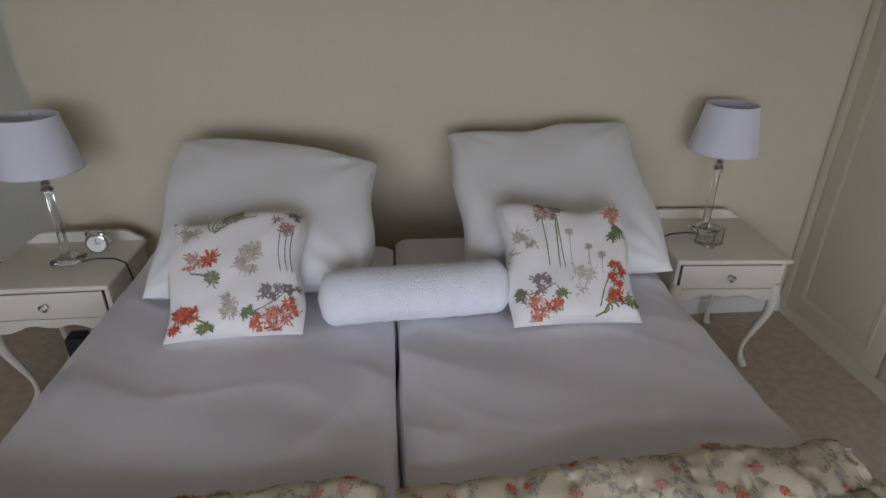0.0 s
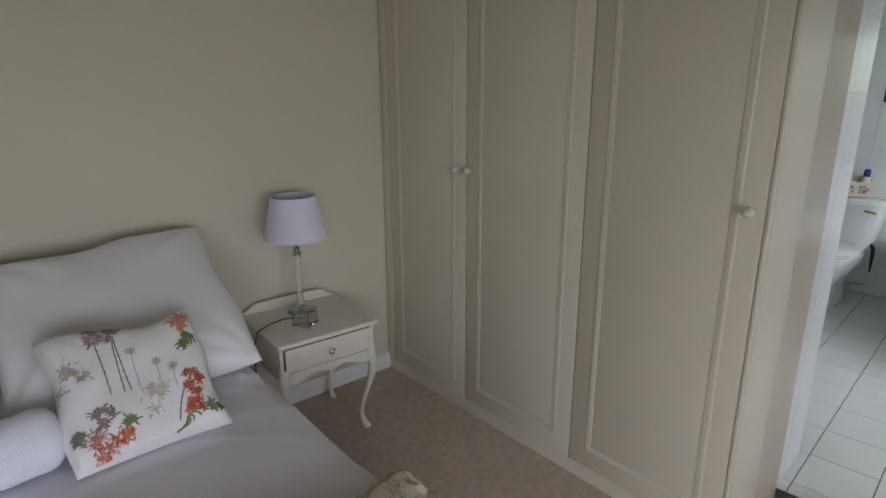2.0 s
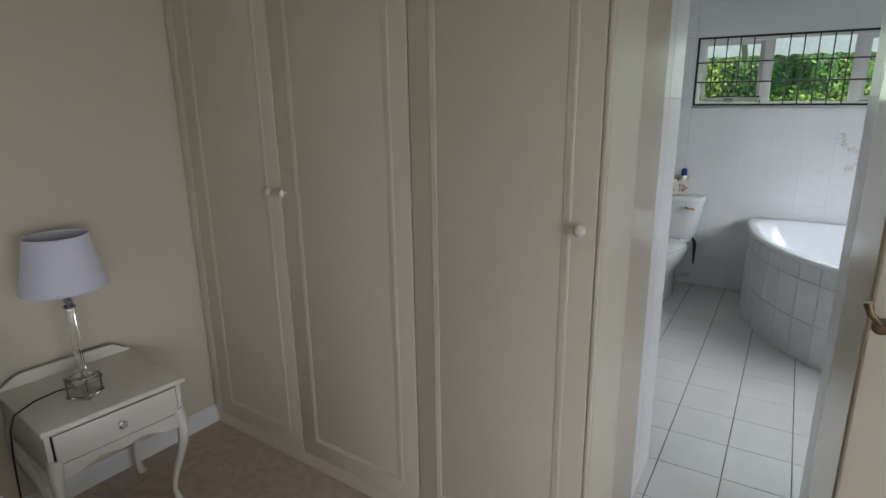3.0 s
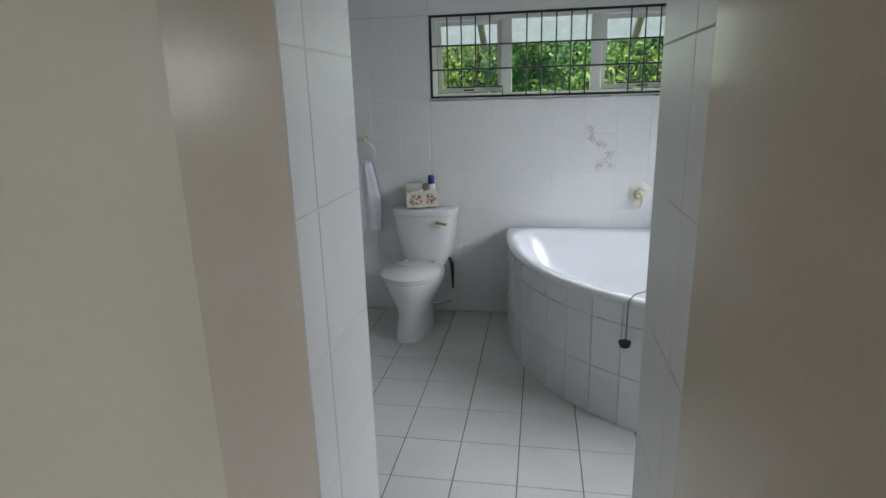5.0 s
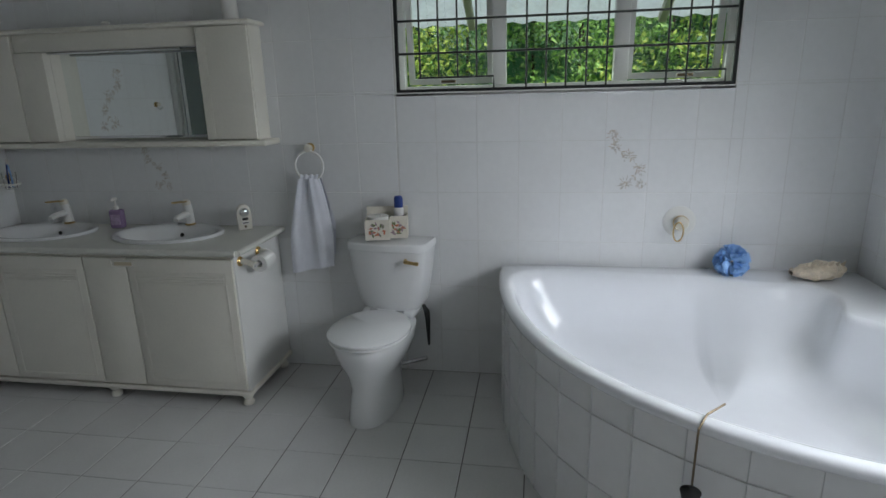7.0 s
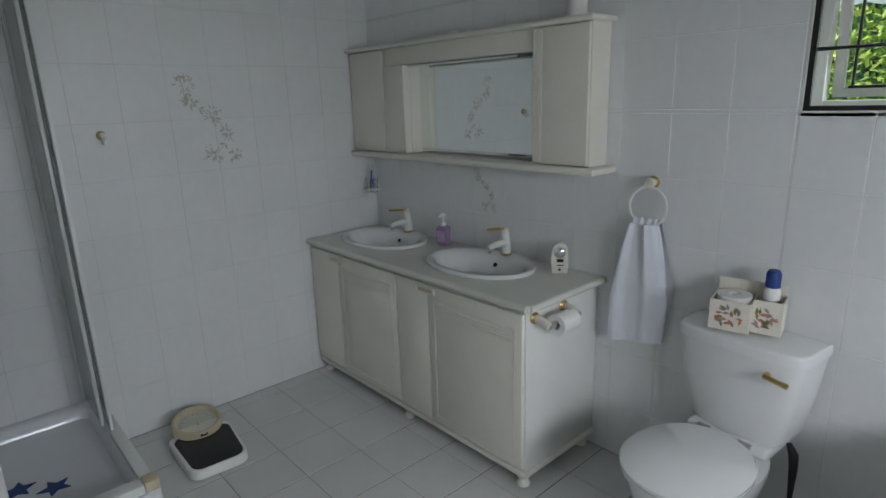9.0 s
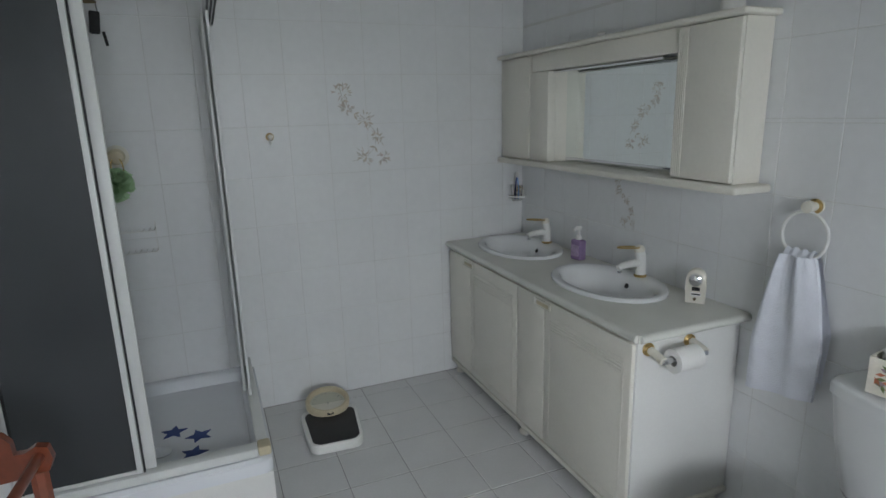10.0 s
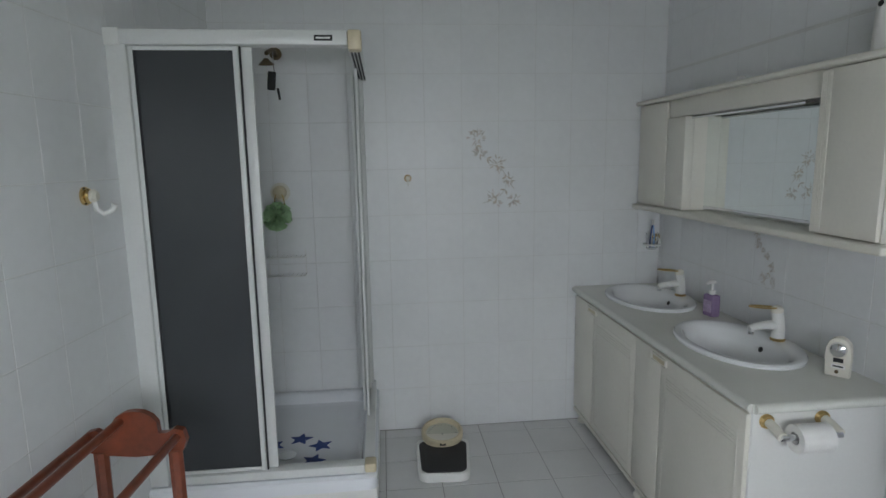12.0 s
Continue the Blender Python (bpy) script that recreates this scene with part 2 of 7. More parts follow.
def wall(name, bm, mat, label):
    return solid(name, bm, mat, label, "wall", "structure", smooth=0)


# bedroom shell
solid("floor_bedroom", box(-3.4, -2.9, -0.15, 2.604, 3.2, FLOOR), CARPET, "beige cut-pile carpet laid wall to wall", "carpet", "structure", smooth=0)
BED_TURN = -3.2
BED_WALL = pose(2.21, 1.925, 0, 0, 0, BED_TURN)
w = wall("wall_bed", box(-3.465, 0.0, FLOOR, 0.62, 0.10, CEIL), CREAM_WALL, "matt cream painted plaster wall behind the beds")
w.matrix_basis = BED_WALL
wall("wall_recess", box(-3.4, 3.05, FLOOR, -1.2, 3.2, CEIL), GREY_WALL, "pale grey-green painted wall of the side passage")
wall("wall_bedroom_west", box(-3.55, -2.9, FLOOR, -3.4, 3.2, CEIL), CREAM_WALL, "cream painted plaster wall")
wall("wall_recess_side", box(-1.33, 2.24, FLOOR, -1.22, 3.05, CEIL), GREY_WALL, "pale painted wall end beside the passage")
solid("floor_passage", box(-3.39, 2.40, FLOOR, -1.33, 3.04, FLOOR + 0.006), TARNISH, "golden brown wooden floor of the side passage", "floor", "structure", smooth=0)
# south wall of the bedroom with its window, behind the walker
for x0, x1, z0, z1 in ((-3.4, -2.0, FLOOR, CEIL), (1.3, 2.1, FLOOR, CEIL), (-2.0, 1.3, 2.08, CEIL)):
    wall("wall_bedroom_south", box(x0, -3.05, z0, x1, -2.9, z1), CREAM_WALL, "cream painted plaster wall round the bedroom window")
solid("ceiling_bedroom", box(-3.55, -3.05, CEIL, 2.80, 3.2, CEIL + 0.12), CEILING_PAINT, "flat off-white painted ceiling", "ceiling", "structure", smooth=0)
# wall beside the passage, bedroom side, and the reveal's painted part
wall("wall_passage_south", box(2.085, -3.05, FLOOR, 2.80, REVEAL_R - 0.0012, CEIL), CREAM_WALL, "cream painted wall beside the bathroom doorway")
wall("wall_reveal_north", prism([(2.108, -0.046), (2.605, REVEAL_L), (2.605, 0.04), (2.108, 0.04)], FLOOR, CEIL), JAMB_PAINT, "beige gloss painted door lining beside the wardrobe")
wall("wall_passage_north", box(2.606, REVEAL_L + 0.0012, 0, 2.80, 0.04, CEIL), GROUT, "tiled end of the partition wall")

# bathroom shell
solid("floor_bathroom", box(2.605, -2.1, -0.12, 5.9, 2.75, -0.0025), FLOOR_GROUT, "pale glazed floor tiles with dark grout lines", "floor", "structure", smooth=0)
floor_bath = bpy.data.objects["floor_bathroom"]
wall_n = wall("wall_north", box(2.8, NORTH + 0.0012, 0, EAST + 0.3, NORTH + 0.2, CEIL), GROUT, "white glazed ceramic wall tiles with pale joints")
wall_w = wall("wall_west", prism([(2.80, REVEAL_L + 0.0012), (west_x(REVEAL_L) - 0.0012, REVEAL_L + 0.0012), (west_x(2.52) - 0.0012, 2.516), (2.80, 2.516)], 0, CEIL), GROUT, "white glazed ceramic wall tiles with pale joints")
wall_w2 = wall("wall_west_south", box(2.8005, SOUTH - 0.2, 0, PASS_END - 0.0012, REVEAL_R - 0.0012, CEIL), GROUT, "white glazed ceramic wall tiles beside the doorway")
wall_e = wall("wall_east", box(EAST + 0.0012, SOUTH - 0.2, 0, EAST + 0.2, NORTH + 0.001, WIN[2]), GROUT, "white glazed ceramic wall tiles under the window")
for y0, y1, z0, z1 in ((SOUTH - 0.2, WIN[0], WIN[2], WIN[3]), (WIN[1], NORTH + 0.001, WIN[2], WIN[3]), (SOUTH - 0.2, NORTH + 0.001, WIN[3], CEIL)):
    wall("wall_east_upper", box(EAST + 0.0012, y0, z0, EAST + 0.2, y1, z1), GROUT, "white tiled wall round the high window")
wall_s = wall("wall_south", box(PASS_END - 0.0012, SOUTH - 0.2, 0, EAST + 0.0012, SOUTH - 0.0012, SWIN[2]), GROUT, "white glazed ceramic wall tiles beside the bath")
for x0, x1, z0, z1 in ((PASS_END - 0.0012, SWIN[0], SWIN[2], SWIN[3]), (SWIN[1], EAST + 0.0012, SWIN[2], SWIN[3]), (PASS_END - 0.0012, EAST + 0.0012, SWIN[3], CEIL)):
    wall("wall_south_upper", box(x0, SOUTH - 0.2, z0, x1, SOUTH - 0.0012, z1), GROUT, "white tiled wall round the bathroom's second window")
solid("ceiling_bathroom", box(2.801, SOUTH - 0.2, CEIL, EAST + 0.2, NORTH + 0.2, CEIL + 0.12), CEILING_PAINT, "flat off-white painted ceiling", "ceiling", "structure", smooth=0)
wall("wall_passage_head", box(2.085, REVEAL_R - 0.001, 2.12, 2.923, 0.0, CEIL), CREAM_WALL, "cream painted lintel over the doorway")

# skirting along the bed wall
sk = bmesh.new()
grid_surface(2, 6, lambda u, v: (-3.42 + u * 3.435, (-0.001, -0.018, -0.018, -0.014, -0.006, -0.001)[round(v * 5)], FLOOR + (0, 0, 0.07, 0.082, 0.09, 0.092)[round(v * 5)]), sk)
b = solid("baseboard", sk, WHITE_PAINT, "white painted wooden skirting board", "skirting board", "structure")
b.matrix_basis = BED_WALL

# white frame of the opening in the side passage
solid("door_frame_passage", box(-1.62, 3.02, 0, -1.52, 3.049, 2.0, 0.004), WHITE_PAINT, "white painted door frame in the side passage", "door frame", "structure")


# ---- bathroom window with burglar bars ----
def window_east():
    y0, y1, z0, z1 = WIN
    win = thing("window_1", "white wooden three-light window with black burglar bars", "window", (EAST, 0, 0), kind="structure")
    fx0, fx1 = 0.075, 0.125
    for a, b2, c, d in ((y0, y0 + 0.034, z0, z1), (y1 - 0.034, y1, z0, z1)):
        part("window_frame", box(fx0, a, c, fx1, b2, d, 0.004), WHITE_PAINT, win)
    part("window_frame", box(fx0, y0 + 0.034, z0, fx1, y1 - 0.034, z0 + 0.032, 0.004), WHITE_PAINT, win)
    part("window_frame", box(fx0, y0 + 0.034, z1 - 0.032, fx1, y1 - 0.034, z1, 0.004), WHITE_PAINT, win)
    for yc in (-0.222, -0.78):
        part("mullion", box(fx0, yc - 0.033, z0 + 0.032, fx1, yc + 0.033, z1 - 0.032, 0.004), WHITE_PAINT, win)
    for a, b2, tilt in ((y0 + 0.036, -0.815, 6.0), (-0.747, -0.255, 0.0), (-0.187, y1 - 0.036, 7.0)):
        zt = z1 - 0.036
        h = zt - z0 - 0.036
        sash = bmesh.new()
        t = 0.027
        for p in ((0, a, -h, 0.03, b2, -h + t), (0, a, -t, 0.03, b2, 0), (0, a, -h + t, 0.03, a + t, -t), (0, b2 - t, -h + t, 0.03, b2, -t)):
            box(*p, bm=sash)
        pane = box(0.012, a + t, -h + t, 0.016, b2 - t, -t)
        if tilt:
            s = part("sash", sash, WHITE_PAINT, win, "white awning sash pushed open", smooth=0)
            s.matrix_basis = pose(fx0 + 0.03, 0, zt, 0, -tilt, 0)
            g = part("pane", pane, GLASS, s, smooth=0)
        else:
            g = part("pane", pane, GLASS, win, smooth=0)
            bmesh.ops.delete(sash, geom=list(sash.verts), context="VERTS")
            sash.free()
            g.matrix_basis = pose(fx0 + 0.02, 0, zt)
        g.visible_shadow = False
    # reveal and sill
    part("window_sill", box(0.0, y0, z0 - 0.012, 0.2, y1, z0 + 0.004), WHITE_PAINT, win, smooth=0)
    for a, b2, c, d in ((y0 - 0.001, y0 + 0.004, z0, z1), (y1 - 0.004, y1 + 0.001, z0, z1), (y0, y1, z1 - 0.004, z1 + 0.001)):
        part("reveal", box(0.0, a, c, 0.2, b2, d), WHITE_PAINT, win, smooth=0)
    # bars just inside the reveal
    grille = part("grille", box(0.004, y0 + 0.002, z0 + 0.002, 0.020, y0 + 0.020, z1 - 0.002), BLACK_STEEL, win, "black painted steel burglar bar frame", smooth=0)
    for p in ((y1 - 0.020, z0 + 0.002, y1 - 0.002, z1 - 0.002), (y0 + 0.02, z0 + 0.002, y1 - 0.02, z0 + 0.018), (y0 + 0.02, z1 - 0.018, y1 - 0.02, z1 - 0.002)):
        part("bar", box(0.004, p[0], p[1], 0.020, p[2], p[3]), BLACK_STEEL, grille, smooth=0)
    for z in (z0 + 0.180, z0 + 0.325):
        part("bar", tube([(0.012, y0 + 0.02, z), (0.012, y1 - 0.02, z)], 0.0055, 8), BLACK_STEEL, grille)
    ys = [-1.14, -1.055, -0.97, -0.71, -0.62, -0.53, -0.44, -0.35, -0.12, -0.03, 0.06, 0.15]
    for y in ys:
        low = z0 + 0.07 if (y > -0.15 or y < -1.1) else z0 + 0.018
        part("bar", tube([(0.018, y, low), (0.018, y, z1 - 0.018)], 0.0045, 8), BLACK_STEEL, grille)
    for a, b2 in ((-0.20, 0.16), (-1.22, -0.90)):
        part("bar", tube([(0.018, a, z0 + 0.018), (0.018, a, z0 + 0.07), (0.018, b2, z0 + 0.07)], 0.0045, 8), BLACK_STEEL, grille)
    for yc in (0.02, -1.06):
        part("latch", box(0.05, yc - 0.035, z0 + 0.045, 0.078, yc + 0.035, z0 + 0.058, 0.003), BRONZE, win)
    return win


window_east()


def window_south():
    x0, x1, z0, z1 = SWIN
    win = thing("window_2", "white framed window over the end of the bath", "window", (0, SOUTH, 0), kind="structure")
    for a, b2, c, d in ((x0, x0 + 0.05, z0, z1), (x1 - 0.05, x1, z0, z1), (x0 + 0.05, x1 - 0.05, z0, z0 + 0.05), (x0 + 0.05, x1 - 0.05, z1 - 0.05, z1), (4.130, 4.170, z0 + 0.05, z1 - 0.05)):
        part("window_frame", box(a, -0.14, c, b2, -0.09, d, 0.004), WHITE_PAINT, win)
    g = part("pane", box(x0 + 0.05, -0.118, z0 + 0.05, x1 - 0.05, -0.114, z1 - 0.05), GLASS, win, smooth=0)
    g.visible_shadow = False
    part("window_sill", box(x0, -0.2, z0 - 0.012, x1, 0.004, z0 + 0.004), WHITE_PAINT, win, smooth=0)
    part("reveal", box(x1 - 0.004, -0.2, z0 + 0.004, x1 + 0.001, 0.0, z1), WHITE_PAINT, win, smooth=0)


window_south()


def window_bedroom():
    win = thing("window_3", "white framed glazed doors of the bedroom", "window", (0, -2.9, 0), kind="structure")
    for a, b2, c, d in ((-2.0, -1.94, FLOOR, 2.08), (1.24, 1.3, FLOOR, 2.08), (-1.94, 1.24, FLOOR, 0.03), (-1.94, 1.24, 2.02, 2.08), (-0.38, -0.32, 0.03, 2.02)):
        part("window_frame", box(a, -0.12, c, b2, -0.06, d, 0.004), WHITE_PAINT, win)
    g = part("pane", box(-1.94, -0.094, 0.03, 1.24, -0.09, 2.02), GLASS, win, smooth=0)
    g.visible_shadow = False


window_bedroom()


# ---- outdoors beyond the bathroom window ----
GRASS = material("lawn", (0.08, 0.13, 0.04), 0.9, vary=0.4, scale=3, fine=60, bump=0.4)
solid("ground", box(-60, -60, -0.5, 60, 60, -0.3), GRASS, "grassy garden ground round the house", "ground", "structure", smooth=0)
# leaf tones hold sun and shade in their colour: deep inside, bright outside
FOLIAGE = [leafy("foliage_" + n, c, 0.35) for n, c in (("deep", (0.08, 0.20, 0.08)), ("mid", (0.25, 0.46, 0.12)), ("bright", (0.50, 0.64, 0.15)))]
SHEETING = leafy("pale_translucent_roof_sheet", (0.72, 0.78, 0.80), 0.5)


def hedge():
    """A dense garden hedge: twigs and a dark backing for its inner shade, covered in thousands of small leaves in
    clumps.
    """
    rng = np.random.default_rng(4)
    h = thing("hedge", "tall sunlit green shrubs growing close outside the window", "shrub", (0, 0, 0), kind="stuff")
    lines = []
    for k in range(26):
        y = -4.2 + k * 0.24 + rng.uniform(-0.1, 0.1)
        x = 8.6 + rng.uniform(-0.3, 0.3)
        top = 2.3 + rng.uniform(0, 0.7)
        lines.append((y, x, top))
    tw = bmesh.new()
    for y, x, top in lines:
        tube([(x + 0.3, y, -0.3), (x + 0.35, y + rng.uniform(-.2, .2), 1.0), (x + 0.2, y + rng.uniform(-.3, .3), top)], [0.03, 0.02, 0.008], 6, tw)
    part("branches", tw, SOIL, h)
    # dark uneven sheet closes the gaps, coloured as the shaded inside
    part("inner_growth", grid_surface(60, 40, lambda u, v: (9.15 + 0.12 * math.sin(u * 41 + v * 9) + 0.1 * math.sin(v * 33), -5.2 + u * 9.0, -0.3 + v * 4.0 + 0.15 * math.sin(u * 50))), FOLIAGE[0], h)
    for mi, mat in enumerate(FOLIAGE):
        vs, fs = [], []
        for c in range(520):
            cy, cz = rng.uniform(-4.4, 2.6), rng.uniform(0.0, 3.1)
            # clumps bulge towards the house; leaves farther out get the brighter, sunlit tone
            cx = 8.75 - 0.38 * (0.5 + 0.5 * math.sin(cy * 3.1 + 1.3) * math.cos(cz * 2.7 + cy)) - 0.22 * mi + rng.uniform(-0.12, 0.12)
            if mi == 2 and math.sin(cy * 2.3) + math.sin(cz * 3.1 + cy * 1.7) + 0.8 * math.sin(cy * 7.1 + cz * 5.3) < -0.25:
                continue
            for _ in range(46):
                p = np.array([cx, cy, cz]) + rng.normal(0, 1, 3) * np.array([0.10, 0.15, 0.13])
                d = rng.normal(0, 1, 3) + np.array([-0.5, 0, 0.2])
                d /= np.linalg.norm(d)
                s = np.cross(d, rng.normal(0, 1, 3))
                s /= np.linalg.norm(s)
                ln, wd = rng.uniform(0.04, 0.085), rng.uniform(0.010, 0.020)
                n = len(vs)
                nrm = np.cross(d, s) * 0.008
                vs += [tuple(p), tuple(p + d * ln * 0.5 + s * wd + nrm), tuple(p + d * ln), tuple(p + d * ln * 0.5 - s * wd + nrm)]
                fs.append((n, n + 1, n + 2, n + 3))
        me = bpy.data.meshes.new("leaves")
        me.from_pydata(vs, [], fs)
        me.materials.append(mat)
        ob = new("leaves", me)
        ob.parent = h


hedge()


def eave():
    """The roof's overhang outside the window: pale corrugated sheet on two rafters."""
    roof = thing("roof_eave", "pale corrugated roof overhang on grey rafters outside the window", "roof", (0, 0, 0), kind="structure")
    bm = grid_surface(80, 2, lambda u, v: (EAST + 0.2 + v * 1.0, -3.2 + u * 5.2, 2.33 - v * 0.45 + 0.010 * math.sin(u * 200)))
    r = bmesh.ops.extrude_face_region(bm, geom=list(bm.faces))
    bmesh.ops.translate(bm, vec=(0, 0, 0.004), verts=[v for v in r["geom"] if isinstance(v, bmesh.types.BMVert)])
    part("roof_sheet", bm, SHEETING, roof)
    for y in (-2.2, -1.15, 0.02, 1.2):
        part("rafter", moved(box(0, -0.022, -0.05, 1.05, 0.022, 0.0, 0.003), pose(EAST + 0.2, y, 2.315, 0, 24.2, 0)), GREY_WALL, roof)


eave()


# ---- wardrobe ----
def knob(parent, at):
    k = part("knob", lathe([(0.006, 0), (0.006, 0.012), (0.010, 0.016), (0.017, 0.022), (0.0185, 0.028), (0.015, 0.034), (0.008, 0.038), (0, 0.039)], 20), IVORY_PAINT, parent, "round cream knob")
    k.matrix_basis = pose(*at, 0, -90, 0)
    return k


def wardrobe():
    wd = thing("wardrobe", "cream built-in wardrobe with three panelled doors, closed", "wardrobe", (2.218, 1.905, 0), -3.4)
    part("body", box(0.022, -1.962, FLOOR, 0.50, 0.01, CEIL - 0.001), CREAM_WOOD, wd, smooth=0)
    part("plinth", box(0.006, -1.948, FLOOR, 0.0215, 0.005, 0.022), CREAM_WOOD, wd, smooth=0)
    part("filler", box(0.002, -0.046, 0.0, 0.0215, 0.012, CEIL - 0.002, 0.003), CREAM_WOOD, wd)
    part("end_panel", box(0.0, -1.962, FLOOR, 0.0215, -1.949, CEIL - 0.002, 0.003), CREAM_WOOD, wd)
    for y0, y1, ky in ((-0.650, -0.050, -0.604), (-1.307, -0.656, -0.684), (-1.946, -1.313, -1.908)):
        z0, z1 = 0.026, CEIL - 0.05
        d = part("door", box(0.0, y0, z0, 0.021, y1, z1, 0.003), CREAM_WOOD, wd)
        # applied moulding round one long panel
        a, b2, c, e = y0 + 0.072, y1 - 0.075, z0 + 0.075, z1 - 0.10
        sec = [(0.0, 0.0), (-0.0025, 0.003), (-0.004, 0.009), (-0.0022, 0.015), (-0.0032, 0.021), (-0.0016, 0.026), (0.0, 0.028)]
        bm = bmesh.new()
        loops = []
        for cy, cz, sy, sz in ((a, c, 1, 1), (b2, c, -1, 1), (b2, e, -1, -1), (a, e, 1, -1)):
            loops.append([bm.verts.new((h, cy + sy * o, cz + sz * o)) for h, o in sec])
        for i in range(4):
            p, q = loops[i], loops[(i + 1) % 4]
            for k in range(len(sec) - 1):
                bm.faces.new((p[k], q[k], q[k + 1], p[k + 1]))
        part("moulding", bm, CREAM_WOOD, d)
        knob(d, (0.0, ky, 1.208))


wardrobe()


# sliding door, drawn open beside the passage
def passage_door():
    d = thing("door_1", "cream painted sliding door drawn open beside the bathroom doorway", "door", (2.05, REVEAL_R - 0.004, 0), kind="structure")
    part("leaf", box(0.0, -0.82, FLOOR + 0.008, 0.033, 0.0, 2.08, 0.003), CREAM_WOOD, d)
    esc = part("escutcheon", lathe([(0.019, 0), (0.019, 0.004), (0.016, 0.007), (0.008, 0.008), (0, 0.008)], 20), BRONZE, d, "dark brass lock rose")
    esc.matrix_basis = pose(0.0, -0.020, 1.080, 0, -90, 0)
    part("handle", tube([(0.0, -0.020, 1.084), (-0.020, -0.014, 1.092), (-0.024, 0.006, 1.112), (-0.022, 0.014, 1.136)], [0.007, 0.007, 0.008, 0.010], 10), BRONZE, d, "dark brass lever handle")


passage_door()


# ---- beds ----
def sheet_drape(w, l, h, seed, crease=0.014):
    """A made-up sheet over a mattress: soft edges, side fall and shallow creases."""
    rng = np.random.default_rng(seed)
    ph = rng.uniform(0, 6, 8)

    def f(u, v):
        # u across: side fall, top, side fall
        s = -0.36 + u * (w + 0.72)
        y = v * l
        r = 0.05
        if s < 0:
            x, z = -0.012 * (1 - math.exp(s * 12)), h + s
        elif s > w:
            x, z = w + 0.012 * (1 - math.exp((w - s) * 12)), h - (s - w)
        else:
            x, z = s, h
        e = min(s, w - s)
        if -r < e < r:
            k = (e + r) / (2 * r)
            z -= 0.5 * r * (1 - k) ** 2 * 0.6 + 0.010 * (1 - abs(e) / r)
        side = max(0.0, -e)
        x += 0.014 * math.sin(y * 9 + ph[0] + math.sin(y * 4 + ph[1])) * min(1, side * 8) * (1 if s > w / 2 else -1)
        if e > 0:
            z += crease * (math.sin(s * 5 + y * 3 + ph[2]) * 0.4 + 0.5 * math.exp(-((y - 0.55 * l + 0.4 * (s - 0.2)) * 14) ** 2) * math.exp(-e * 5) + 0.35 * math.sin(y * 15 + 7 * s + ph[3]) * math.exp(-e * 6) + 0.22 * math.sin(y * 5 - 11 * s + ph[4]) ** 3 + 0.12 * math.sin(y * 23 + 9 * s + ph[5]) + 0.30 * (1 - abs(math.sin(s * 6.5 - y * 4.2 + ph[6] + 0.7 * math.sin(y * 5)))) ** 5 + 0.25 * (1 - abs(math.sin(s * 4.1 + y * 8.3 + ph[7] + 0.9 * math.sin(s * 7)))) ** 6 + 0.5 * (1 - abs(math.sin(y * 11 + s * 6 + ph[0]))) ** 4 * math.exp(-e * 9))
        return (x, y, z)
    return grid_surface(120, 150, f)


def bed(name, x0, x1, seed, turn=0.0):
    w, foot, head = x1 - x0, -0.16, 1.80
    b2 = thing(name, "single divan bed made up with a plain white sheet", "bed", (x0, foot, 0), turn, group="twin beds pushed together")
    part("base", box(0.02, 0.02, 0.05, w - 0.02, head - foot - 0.02, 0.32, 0.012), LINEN, b2, "pale upholstered divan base")
    part("mattress", box(0.0, 0.0, 0.325, w, head - foot, 0.566, 0.045, 4), PILLOW_CLOTH, b2)
    sh = sheet_drape(w, head - foot - 0.10, 0.595, seed)
    part("sheet", sh, SHEET, b2, "white cotton sheet tucked over the mattress")
    for lx in (0.10, w - 0.10):
        for ly in (0.12, head - foot - 0.12):
            part("leg", lathe([(0.025, FLOOR), (0.03, 0.0), (0.028, 0.05)], 12, m=Matrix.Translation((lx, ly, 0))), BLACK_PLASTIC, b2)
    return b2


bed("bed", 0.038, 0.985, 3, -3.6)
bed("bed", -0.900, 0.018, 8, -3.8)


